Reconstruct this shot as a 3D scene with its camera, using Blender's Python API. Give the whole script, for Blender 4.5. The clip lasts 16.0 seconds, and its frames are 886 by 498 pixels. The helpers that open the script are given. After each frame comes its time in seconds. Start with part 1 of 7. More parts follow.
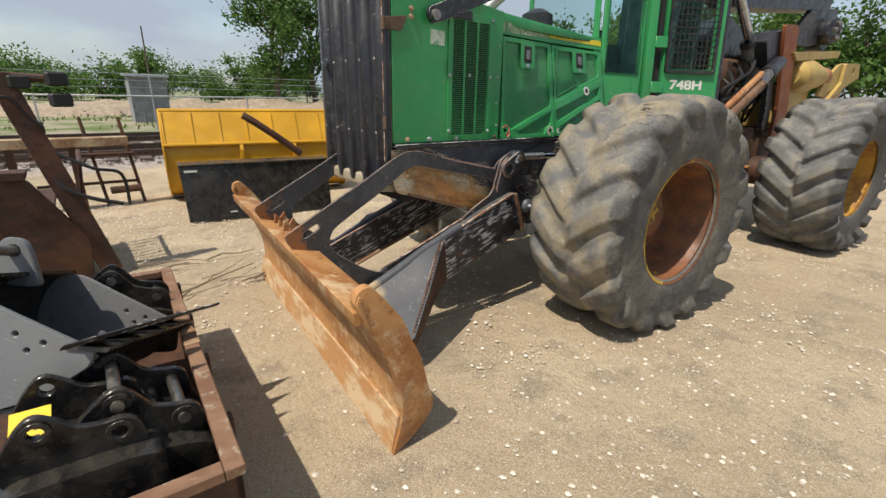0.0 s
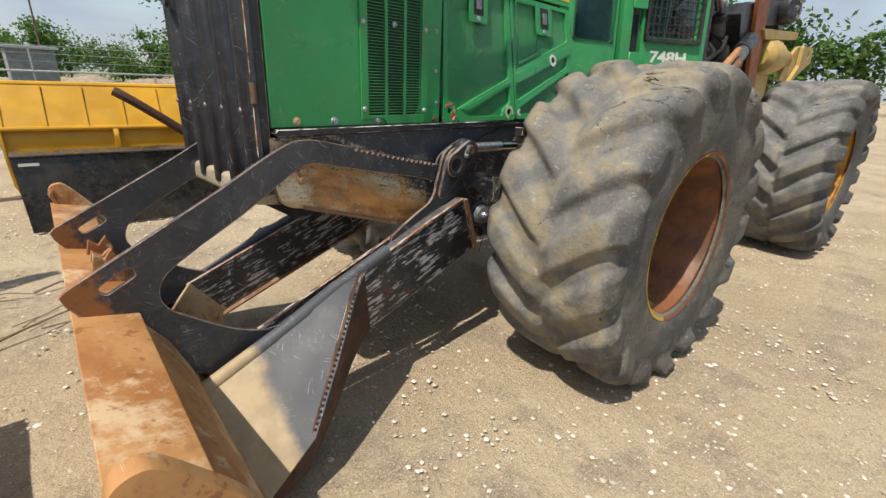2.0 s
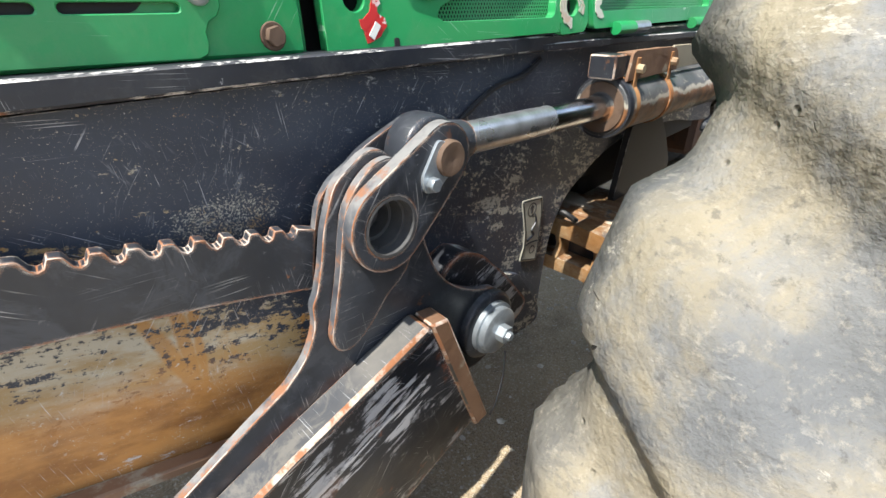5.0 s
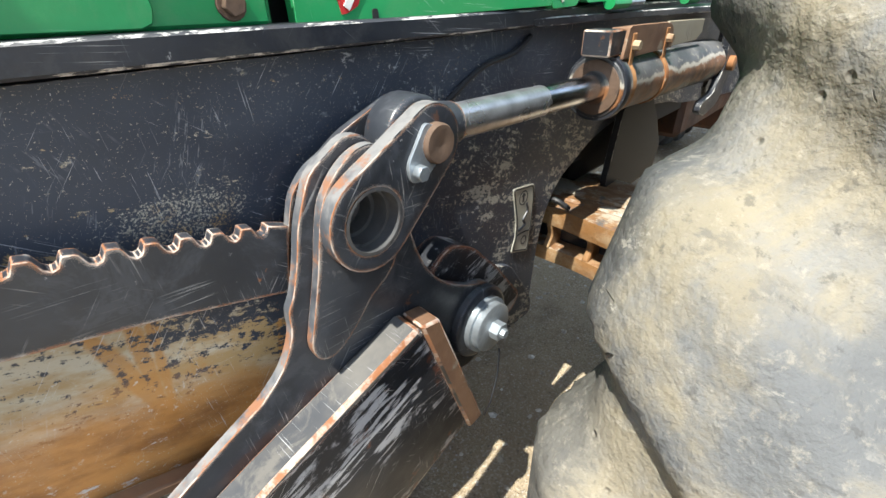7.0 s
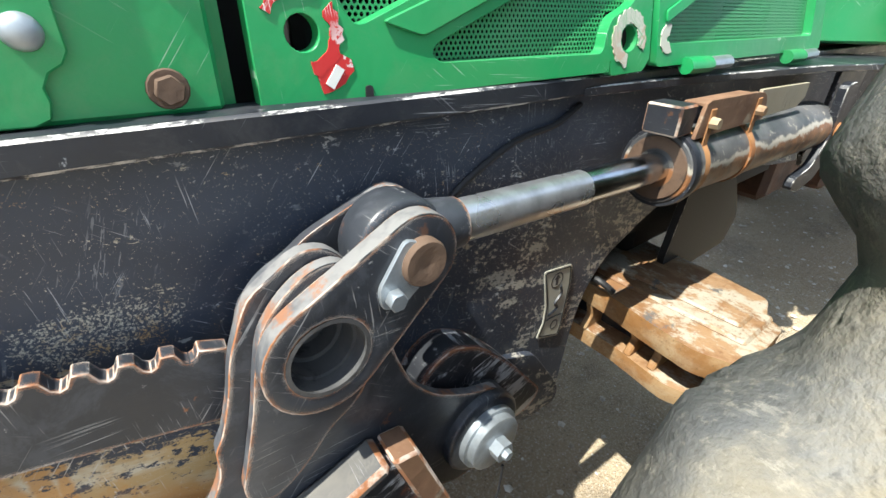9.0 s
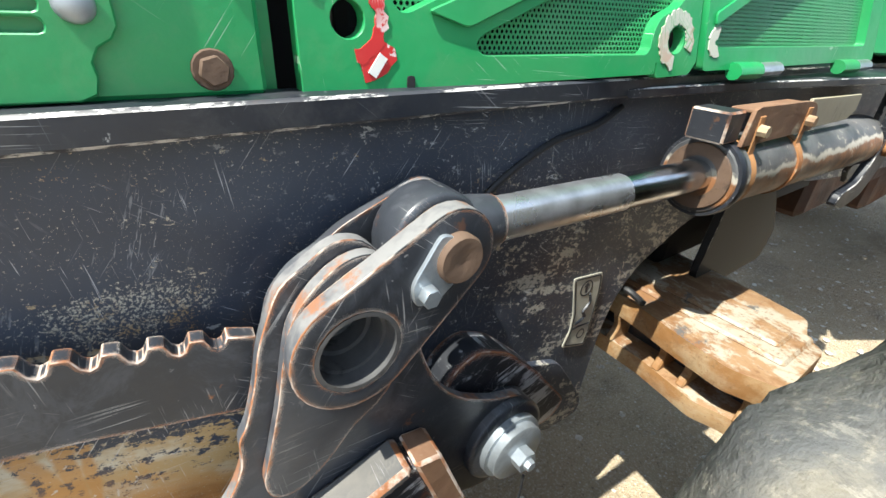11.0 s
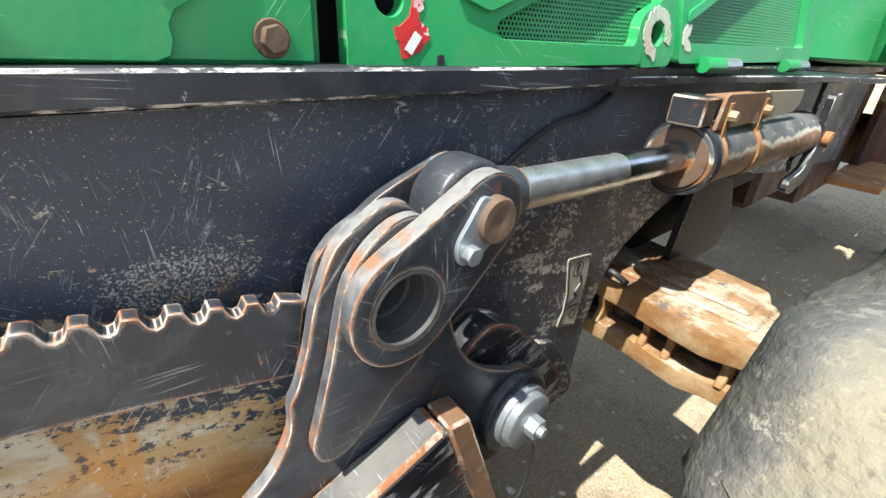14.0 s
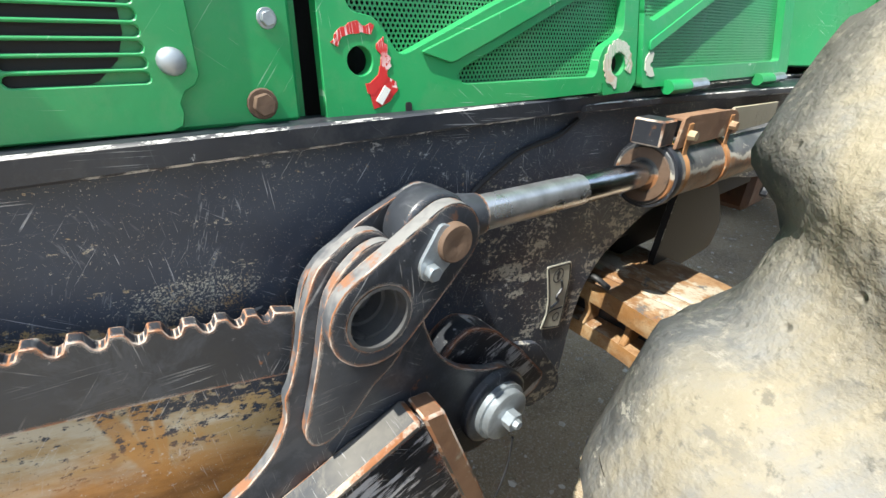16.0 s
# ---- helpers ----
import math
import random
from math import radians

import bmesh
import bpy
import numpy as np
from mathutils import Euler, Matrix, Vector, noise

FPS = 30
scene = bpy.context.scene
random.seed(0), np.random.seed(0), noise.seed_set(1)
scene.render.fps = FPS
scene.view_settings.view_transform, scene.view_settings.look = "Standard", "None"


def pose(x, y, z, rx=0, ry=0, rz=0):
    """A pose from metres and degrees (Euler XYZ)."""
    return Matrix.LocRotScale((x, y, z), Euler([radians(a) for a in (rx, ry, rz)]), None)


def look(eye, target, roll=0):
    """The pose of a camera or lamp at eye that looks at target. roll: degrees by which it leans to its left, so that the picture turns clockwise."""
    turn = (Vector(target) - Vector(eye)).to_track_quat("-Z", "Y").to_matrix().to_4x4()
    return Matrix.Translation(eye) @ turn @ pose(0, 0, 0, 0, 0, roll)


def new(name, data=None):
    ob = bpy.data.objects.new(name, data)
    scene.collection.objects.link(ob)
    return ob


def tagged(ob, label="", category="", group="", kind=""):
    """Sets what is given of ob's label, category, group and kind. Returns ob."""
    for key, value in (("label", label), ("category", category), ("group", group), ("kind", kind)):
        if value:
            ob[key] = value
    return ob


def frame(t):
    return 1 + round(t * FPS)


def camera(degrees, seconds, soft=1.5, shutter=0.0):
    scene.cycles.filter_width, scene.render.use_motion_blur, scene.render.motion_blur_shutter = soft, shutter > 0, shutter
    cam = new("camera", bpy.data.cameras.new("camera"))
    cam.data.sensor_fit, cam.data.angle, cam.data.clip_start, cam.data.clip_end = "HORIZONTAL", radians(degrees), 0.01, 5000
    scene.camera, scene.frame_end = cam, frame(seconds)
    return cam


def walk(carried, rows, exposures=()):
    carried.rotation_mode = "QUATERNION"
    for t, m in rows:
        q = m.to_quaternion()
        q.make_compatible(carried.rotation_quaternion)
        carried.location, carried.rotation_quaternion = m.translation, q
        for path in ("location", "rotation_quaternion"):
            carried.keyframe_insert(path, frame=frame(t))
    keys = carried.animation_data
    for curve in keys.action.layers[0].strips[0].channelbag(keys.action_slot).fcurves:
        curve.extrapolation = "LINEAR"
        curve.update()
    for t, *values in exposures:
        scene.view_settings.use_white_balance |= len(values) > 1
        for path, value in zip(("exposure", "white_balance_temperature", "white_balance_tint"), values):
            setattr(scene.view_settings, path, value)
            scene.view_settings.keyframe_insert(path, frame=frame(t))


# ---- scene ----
cam = camera(89.14, 16.0)
# seconds, eye x, y, z, then yaw, pitch and roll in degrees
ROWS = [
    (0.0, -0.158, 0.055, 1.512, -38.48, -18.78, 1.18),
    (0.5, 0.009, 0.149, 1.493, -39.93, -19.58, 1.79),
    (1.0, 0.145, 0.286, 1.481, -42.22, -20.11, 2.23),
    (1.5, 0.288, 0.523, 1.458, -44.46, -20.17, 2.39),
    (2.0, 0.520, 0.735, 1.418, -46.10, -20.25, 2.29),
    (2.5, 0.869, 0.995, 1.408, -46.35, -20.93, 1.95),
    (3.0, 1.177, 1.289, 1.370, -45.79, -21.94, 1.35),
    (3.5, 1.508, 1.532, 1.335, -44.04, -24.00, 0.37),
    (4.0, 1.738, 1.713, 1.306, -42.85, -25.91, -0.64),
    (6.5, 1.892, 1.886, 1.266, -47.19, -30.43, -0.93),
    (7.0, 1.892, 1.889, 1.259, -46.91, -29.77, -1.01),
    (7.5, 1.899, 1.904, 1.264, -46.12, -29.11, -0.68),
    (8.0, 1.943, 1.937, 1.297, -44.60, -28.02, 0.24),
    (8.5, 2.005, 1.947, 1.321, -41.57, -28.16, 1.26),
    (9.0, 2.057, 1.956, 1.316, -38.73, -28.87, 1.61),
    (11.5, 2.041, 1.975, 1.290, -35.81, -27.87, 2.98),
    (12.0, 2.021, 1.980, 1.250, -37.28, -26.63, 4.45),
    (12.5, 1.992, 1.983, 1.246, -38.65, -26.07, 4.93),
    (13.0, 1.981, 1.983, 1.235, -40.06, -25.74, 4.94),
    (13.5, 1.972, 1.983, 1.243, -41.41, -25.84, 4.68),
    (14.0, 1.962, 1.980, 1.269, -42.04, -26.31, 3.82),
    (14.5, 1.961, 1.969, 1.298, -41.84, -26.76, 2.93),
    (15.0, 1.966, 1.949, 1.313, -41.16, -26.77, 2.26),
    (15.5, 1.968, 1.926, 1.325, -40.13, -26.70, 1.86),
    (16.0, 1.965, 1.895, 1.327, -39.18, -26.50, 1.74),
]


def sight(x, y, z, yaw, pitch, roll):
    a, b = radians(yaw), radians(pitch)
    ahead = Vector((-math.sin(a) * math.cos(b), math.cos(a) * math.cos(b), math.sin(b)))
    eye = Vector((x, y, z))
    return look(eye, eye + ahead, roll)


walk(cam, [(r[0], sight(*r[1:])) for r in ROWS], [(0.0, 0.05, 7100, 11), (1.5, 0.05, 7100, 11), (2.5, 0.33, 6950, 11), (3.0, 0.55, 6900, 11), (4.0, 0.95, 6500, 10), (6.5, 1.15, 6400, 8), (8.0, 1.2, 6400, 6), (11.5, 1.3, 6400, 6), (13.0, 1.35, 6450, 6), (14.5, 1.3, 6500, 6), (16.0, 1.22, 6500, 6)])

# ---- daylight ----
SUN_FROM = Vector((-0.55, -0.09, 1.0)).normalized()
world = bpy.data.worlds.new("sky")
scene.world = world
world.use_nodes = True
wn, wl = world.node_tree.nodes, world.node_tree.links
sky = wn.new("ShaderNodeTexSky")
sky.sky_type, sky.sun_disc = "NISHITA", False
sky.sun_elevation = math.asin(SUN_FROM.z)
sky.sun_rotation = math.atan2(SUN_FROM.x, SUN_FROM.y)
sky.dust_density = 1.2
# thin bright cloud over the blue
wtc = wn.new("ShaderNodeTexCoord")
wmap = wn.new("ShaderNodeMapping")
wmap.inputs["Scale"].default_value = (1.4, 1.4, 4.5)
wnoise = wn.new("ShaderNodeTexNoise")
wnoise.inputs["Scale"].default_value, wnoise.inputs["Detail"].default_value = 2.2, 7
wramp = wn.new("ShaderNodeValToRGB")
wramp.color_ramp.elements[0].position, wramp.color_ramp.elements[1].position = 0.30, 0.56
wmix = wn.new("ShaderNodeMix")
wmix.data_type = "RGBA"
wmix.inputs["B"].default_value = (2.7, 3.3, 4.2, 1)
wl.new(wtc.outputs["Generated"], wmap.inputs["Vector"])
wl.new(wmap.outputs["Vector"], wnoise.inputs["Vector"])
wl.new(wnoise.outputs["Fac"], wramp.inputs["Fac"])
wl.new(wramp.outputs["Color"], wmix.inputs["Factor"])
wl.new(sky.outputs["Color"], wmix.inputs["A"])
wl.new(wmix.outputs["Result"], wn["Background"].inputs["Color"])
wn["Background"].inputs["Strength"].default_value = 0.15
sun = new("sun", bpy.data.lights.new("sun", "SUN"))
sun.data.energy, sun.data.angle, sun.data.color = 4.8, radians(0.6), (1.0, 0.96, 0.89)
sun.matrix_world = look(SUN_FROM * 50, (0, 0, 0))


# ---- materials ----
class Mat:
    """A node material under construction."""

    def __init__(self, name, rough=0.6, metal=0.0, spec=0.5):
        self.m = bpy.data.materials.new(name)
        self.m.use_nodes = True
        self.n, self.l = self.m.node_tree.nodes, self.m.node_tree.links
        self.b = self.n["Principled BSDF"]
        self.b.inputs["Roughness"].default_value = rough
        self.b.inputs["Metallic"].default_value = metal
        self.b.inputs["Specular IOR Level"].default_value = spec
        self.co = self.n.new("ShaderNodeTexCoord").outputs["Object"]

    def put(self, socket, value):
        if hasattr(value, "is_output"):
            self.l.new(value, socket)
        elif isinstance(value, tuple) and len(value) == 3 and socket.type == "RGBA":
            socket.default_value = (*value, 1)
        else:
            socket.default_value = value

    def scaled(self, scale, turn=(0, 0, 0)):
        k = self.n.new("ShaderNodeMapping")
        k.vector_type = "TEXTURE"
        k.inputs["Scale"].default_value = [1 / s for s in scale]
        k.inputs["Rotation"].default_value = [radians(a) for a in turn]
        self.l.new(self.co, k.inputs["Vector"])
        return k.outputs["Vector"]

    def noise(self, scale, detail=4, rough=0.55, vec=None, warp=0.0):
        k = self.n.new("ShaderNodeTexNoise")
        k.inputs["Scale"].default_value, k.inputs["Detail"].default_value = scale, detail
        k.inputs["Roughness"].default_value, k.inputs["Distortion"].default_value = rough, warp
        self.l.new(vec or self.co, k.inputs["Vector"])
        return k.outputs["Fac"]

    def voro(self, scale, feature="F1", vec=None, out="Distance", jitter=1.0):
        k = self.n.new("ShaderNodeTexVoronoi")
        k.feature = feature
        k.inputs["Scale"].default_value, k.inputs["Randomness"].default_value = scale, jitter
        self.l.new(vec or self.co, k.inputs["Vector"])
        return k.outputs[out]

    def ramp(self, value, lo, hi, a=0.0, b=1.0):
        k = self.n.new("ShaderNodeMapRange")
        k.interpolation_type = "SMOOTHSTEP"
        for i, v in enumerate((lo, hi, a, b)):
            k.inputs[i + 1].default_value = v
        self.l.new(value, k.inputs[0])
        return k.outputs[0]

    def math(self, op, a, b=0.0):
        k = self.n.new("ShaderNodeMath")
        k.operation = op
        self.put(k.inputs[0], a), self.put(k.inputs[1], b)
        return k.outputs[0]

    def mix(self, fac, a, b):
        k = self.n.new("ShaderNodeMix")
        k.data_type = "RGBA"
        self.put(k.inputs["Factor"], fac), self.put(k.inputs["A"], a), self.put(k.inputs["B"], b)
        return k.outputs["Result"]

    def axis(self, which):
        k = self.n.new("ShaderNodeSeparateXYZ")
        self.l.new(self.co, k.inputs[0])
        return k.outputs[which]

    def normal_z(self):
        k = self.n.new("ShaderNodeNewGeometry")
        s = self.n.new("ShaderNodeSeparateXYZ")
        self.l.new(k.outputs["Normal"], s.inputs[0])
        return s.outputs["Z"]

    def rim(self, radius):
        """1 close to sharp edges of the mesh, 0 on flat ground."""
        k = self.n.new("ShaderNodeBevel")
        k.samples = 6
        k.inputs["Radius"].default_value = radius
        g = self.n.new("ShaderNodeNewGeometry")
        d = self.n.new("ShaderNodeVectorMath")
        d.operation = "DOT_PRODUCT"
        self.l.new(k.outputs["Normal"], d.inputs[0])
        self.l.new(g.outputs["Normal"], d.inputs[1])
        return self.ramp(d.outputs["Value"], 0.995, 0.86)

    def island(self):
        return self.n.new("ShaderNodeNewGeometry").outputs["Random Per Island"]

    def bump(self, height, strength=0.4, dist=0.01):
        k = self.n.new("ShaderNodeBump")
        k.inputs["Strength"].default_value, k.inputs["Distance"].default_value = strength, dist
        self.l.new(height, k.inputs["Height"])
        self.l.new(k.outputs["Normal"], self.b.inputs["Normal"])

    def done(self, color, rough=None, metal=None):
        self.put(self.b.inputs["Base Color"], color)
        if rough is not None:
            self.put(self.b.inputs["Roughness"], rough)
        if metal is not None:
            self.put(self.b.inputs["Metallic"], metal)
        return self.m


def scratches(k, amount=0.5):
    """Thin broken streaks in several directions, 0 to 1."""
    found = None
    for turn, stretch, patch in ((4, 40, 6.1), (38, 26, 7.7), (84, 34, 9.3), (-52, 30, 11.9)):
        s = k.noise(11, 2, 0.6, k.scaled((0.8 + 0.006 * turn, 1, stretch * 1.6), (0, turn, 0)))
        s = k.ramp(s, 0.69 - 0.06 * amount, 0.735 - 0.06 * amount)
        s = k.math("MULTIPLY", s, k.ramp(k.noise(patch, 3), 0.53, 0.64))
        found = s if found is None else k.math("MAXIMUM", found, s)
    return found


def paint(name, base, chip, rust, wear=0.4, rough=0.42, dust=0.25, dust_color=(0.33, 0.28, 0.2), rust_ahead=None, rubbed=0.0):
    """Sheet paint with scratches, chips, rust spots and a film of dust."""
    k = Mat(name, rough)
    tone = k.mix(k.ramp(k.noise(1.7, 3), 0.3, 0.7), base, tuple(c * 0.72 for c in base))
    film = k.math("MULTIPLY", k.ramp(k.noise(3.1, 6, 0.65), 0.42, 0.75), dust)
    film = k.math("MAXIMUM", film, k.math("MULTIPLY", k.ramp(k.noise(15, 8, 0.75, warp=0.5), 0.45, 0.62), dust * 0.75))
    tone = k.mix(film, tone, dust_color)
    chips = k.ramp(k.noise(38, 5, 0.7), 0.70 - 0.08 * wear, 0.735 - 0.08 * wear)
    chips = k.math("MULTIPLY", chips, k.ramp(k.noise(4.2, 3), 0.40, 0.6))
    marks = k.math("MAXIMUM", scratches(k, wear), chips)
    tone = k.mix(k.math("MULTIPLY", marks, 0.8), tone, chip)
    spots = k.math("MULTIPLY", k.ramp(k.noise(14, 5, 0.7), 0.70 - 0.06 * wear, 0.75 - 0.06 * wear), k.ramp(k.noise(2.3, 2), 0.5, 0.62))
    if rust_ahead is not None:
        ahead = k.math("ADD", k.noise(8, 6, 0.7), k.math("MULTIPLY", k.math("SUBTRACT", rust_ahead, k.axis("X")), 1.3))
        spots = k.math("MAXIMUM", spots, k.ramp(ahead, 0.56, 0.70))
    tone = k.mix(spots, tone, rust)
    if rubbed:
        ragged = k.math("ADD", k.rim(rubbed), k.math("SUBTRACT", k.math("MULTIPLY", k.noise(21, 7, 0.75), 2.6), 1.34))
        bare = k.mix(k.ramp(k.noise(33, 6, 0.7), 0.42, 0.58), (0.30, 0.13, 0.06), (0.42, 0.37, 0.32))
        tone = k.mix(k.ramp(ragged, 0.50, 0.60), tone, bare)
    k.bump(k.math("SUBTRACT", k.noise(60, 4), k.math("MULTIPLY", marks, 0.5)), 0.12, 0.004)
    return k.done(tone, k.math("ADD", k.math("MULTIPLY", marks, 0.25), k.ramp(k.noise(8, 4), 0.3, 0.75, rough - 0.09, rough + 0.15)))


green = paint("green_paint", (0.018, 0.29, 0.088), (0.42, 0.54, 0.42), (0.12, 0.07, 0.03), 0.15, 0.36, 0.10)
black = paint("black_paint", (0.015, 0.018, 0.026), (0.42, 0.42, 0.42), (0.16, 0.07, 0.03), 0.55, 0.40, 0.10, (0.25, 0.24, 0.22))
black_arm = paint("black_arm_paint", (0.030, 0.034, 0.042), (0.38, 0.38, 0.37), (0.17, 0.07, 0.03), 0.70, 0.40, 0.5, (0.105, 0.112, 0.128), rubbed=0.010)
arm_front = paint("black_arm_paint_rusting_in_front", (0.030, 0.034, 0.042), (0.38, 0.38, 0.37), (0.26, 0.105, 0.04), 0.70, 0.40, 0.45, (0.095, 0.103, 0.120), 0.80, 0.008)
grey_paint = paint("grey_paint", (0.16, 0.17, 0.18), (0.5, 0.5, 0.5), (0.1, 0.06, 0.04), 0.1, 0.3, 0.1)
gloss_black = paint("gloss_black_paint", (0.012, 0.012, 0.013), (0.3, 0.3, 0.3), (0.05, 0.04, 0.03), 0.0, 0.22, 0.12)
yellow = paint("yellow_paint", (0.68, 0.35, 0.010), (0.75, 0.6, 0.3), (0.3, 0.12, 0.03), 0.05, 0.42, 0.05, (0.5, 0.4, 0.22))
old_yellow = paint("old_yellow_paint", (0.46, 0.33, 0.09), (0.5, 0.4, 0.25), (0.16, 0.06, 0.02), 0.9, 0.5, 0.5, (0.35, 0.2, 0.09))
orange = paint("rusty_orange_plate", (0.27, 0.075, 0.025), (0.4, 0.25, 0.15), (0.1, 0.04, 0.02), 0.5, 0.6, 0.3, (0.2, 0.08, 0.04))


def scuffed_black():
    """Black paint rubbed down to grey steel in long streaks."""
    k = Mat("scuffed_black_paint", 0.5)
    streak = k.noise(7, 5, 0.65, k.scaled((1.2, 2.5, 9), (0, -18, 0)))
    rub = k.math("MULTIPLY", k.ramp(streak, 0.51, 0.56), k.ramp(k.noise(7.4, 6, 0.7), 0.44, 0.52))
    tone = k.mix(k.ramp(k.noise(5, 4), 0.35, 0.7), (0.012, 0.014, 0.019), (0.032, 0.033, 0.036))
    tone = k.mix(rub, tone, (0.42, 0.42, 0.43))
    tone = k.mix(k.math("MULTIPLY", scratches(k, 0.5), 0.8), tone, (0.5, 0.5, 0.5))
    brown = k.math("MULTIPLY", k.ramp(k.noise(11, 6, 0.7), 0.58, 0.66), k.ramp(k.noise(2.1, 2), 0.5, 0.6))
    tone = k.mix(brown, tone, (0.14, 0.05, 0.025))
    ragged = k.math("ADD", k.rim(0.02), k.math("SUBTRACT", k.math("MULTIPLY", k.noise(14, 7, 0.75), 2.4), 1.2))
    tone = k.mix(k.ramp(ragged, 0.42, 0.47), tone, (0.52, 0.51, 0.5))
    tone = k.mix(k.ramp(ragged, 0.60, 0.66), tone, (0.27, 0.10, 0.05))
    k.bump(streak, 0.15, 0.004)
    return k.done(tone, k.ramp(k.noise(9, 3), 0.3, 0.7, 0.36, 0.6))


def worn_edge():
    """Steel edge rubbed bare: bright metal, rust and left-over black."""
    k = Mat("worn_edge", 0.5)
    tone = k.mix(k.ramp(k.noise(22, 5, 0.7), 0.44, 0.58), (0.30, 0.125, 0.055), (0.50, 0.41, 0.34))
    tone = k.mix(k.ramp(k.noise(9, 4, 0.6), 0.52, 0.60), tone, (0.03, 0.031, 0.035))
    k.bump(k.noise(90, 3), 0.3, 0.003)
    return k.done(tone, 0.5)


def rubbed_sunlit_wall():
    """Cut plate edges: grey paint film rubbed through to pale steel and rust, greys also paled for the sun."""
    k = Mat("rubbed_sunlit_plate_edge", 0.45)
    tone = k.mix(k.ramp(k.noise(9, 5, 0.65), 0.42, 0.58), (0.07, 0.075, 0.085), (0.21, 0.205, 0.20))
    tone = k.mix(k.math("MULTIPLY", k.ramp(k.noise(17, 6, 0.72), 0.52, 0.60), 0.85), tone, (0.26, 0.115, 0.055))
    tone = k.mix(k.ramp(k.noise(5, 4, 0.6), 0.56, 0.64), tone, (0.04, 0.042, 0.05))
    k.bump(k.noise(80, 3), 0.2, 0.003)
    return k.done(tone, 0.45)


def bright_edge():
    k = Mat("scraped_edge", 0.45)
    tone = k.mix(k.ramp(k.noise(24, 8, 0.82, k.scaled((0.4, 1, 1))), 0.49, 0.56), (0.035, 0.036, 0.042), (0.55, 0.53, 0.5))
    tone = k.mix(k.ramp(k.noise(9, 4), 0.62, 0.70), tone, (0.22, 0.10, 0.05))
    return k.done(tone, 0.45)


SCRAPE = (2.015, 1.066)


def nose_plate():
    """Old frame side: scratched black above, speckled cream in the middle, rust low down."""
    k = Mat("worn_frame_paint", 0.5)
    x, z = k.axis("X"), k.axis("Z")
    wob = k.math("SUBTRACT", k.noise(7, 6, 0.7), 0.5)
    u = k.math("ADD", z, k.math("MULTIPLY", k.math("SUBTRACT", x, 1.84), 0.40))
    level = k.math("ADD", u, k.math("MULTIPLY", wob, 0.22))
    grain = k.math("ADD", k.math("MULTIPLY", k.noise(110, 4, 0.75), 0.45), k.math("MULTIPLY", k.noise(30, 6, 0.78, k.scaled((0.35, 1, 2.0), (0, 16, 0))), 0.55))
    ahead = k.ramp(k.math("ADD", x, k.math("MULTIPLY", wob, 0.4)), 2.20, 2.06)
    dark = k.mix(k.ramp(k.noise(3, 5, 0.6), 0.35, 0.7), (0.028, 0.035, 0.052), (0.056, 0.066, 0.087))
    # how far the paint is worn off, from the clean top to the bare bottom
    worn = k.math("MULTIPLY", k.ramp(level, 1.13, 0.93), ahead)
    band = k.math("ABSOLUTE", k.math("SUBTRACT", k.math("ADD", u, k.math("MULTIPLY", wob, 0.05)), 1.078))
    band = k.math("MULTIPLY", k.math("MULTIPLY", k.ramp(band, 0.026, 0.008), ahead), 0.62)
    patch = k.math("MULTIPLY", k.ramp(k.noise(5.3, 4, 0.6), 0.53, 0.68), k.ramp(z, 1.17, 1.08))
    flange = k.math("MULTIPLY", k.ramp(x, 2.38, 2.50), k.ramp(z, 1.13, 1.0))
    flange = k.math("MULTIPLY", flange, k.ramp(k.noise(8, 5, 0.7), 0.40, 0.62, 0.0, 0.62))
    cover = k.math("MAXIMUM", k.math("MAXIMUM", worn, band), k.math("MAXIMUM", k.math("MULTIPLY", patch, 0.45), flange))
    speckle = k.ramp(k.math("ADD", grain, k.math("MULTIPLY", cover, 0.17)), 0.592, 0.630)
    cream = k.mix(k.ramp(k.noise(9, 6, 0.7, k.scaled((0.5, 1, 1.6), (0, 16, 0))), 0.40, 0.58), (0.46, 0.42, 0.33), (0.36, 0.25, 0.12))
    ochre = k.ramp(k.noise(6.2, 6, 0.7, k.scaled((1, 1, 1.3), (0, 20, 0))), 0.50, 0.60)
    for foot, lean, width in ((1.937, 0.02, 0.006), (1.955, 0.10, 0.005), (1.905, -0.25, 0.007), (2.095, 0.12, 0.004), (1.62, 0.05, 0.012)):
        run = k.math("ABSOLUTE", k.math("SUBTRACT", x, k.math("ADD", k.math("MULTIPLY", k.math("SUBTRACT", z, 0.97), lean), foot)))
        run = k.math("ADD", run, k.math("MULTIPLY", k.math("ABSOLUTE", wob), 0.03))
        ochre = k.math("MAXIMUM", ochre, k.math("MULTIPLY", k.ramp(run, width * 2, width), k.ramp(z, 1.08, 1.03)))
    cream = k.mix(k.math("MULTIPLY", k.math("MULTIPLY", ochre, k.ramp(x, 2.45, 2.30, 0.35, 0.85)), 1.0), cream, (0.40, 0.20, 0.055))
    cream = k.mix(k.ramp(x, 2.36, 2.50), cream, (0.40, 0.38, 0.33))
    tone = k.mix(speckle, dark, cream)
    # solid rust along the bottom, strongest below the middle of the arm
    low = k.math("ADD", u, k.math("MULTIPLY", k.math("SUBTRACT", k.noise(4.5, 6, 0.65, k.scaled((0.7, 1, 1.6), (0, 20, 0))), 0.5), 0.24))
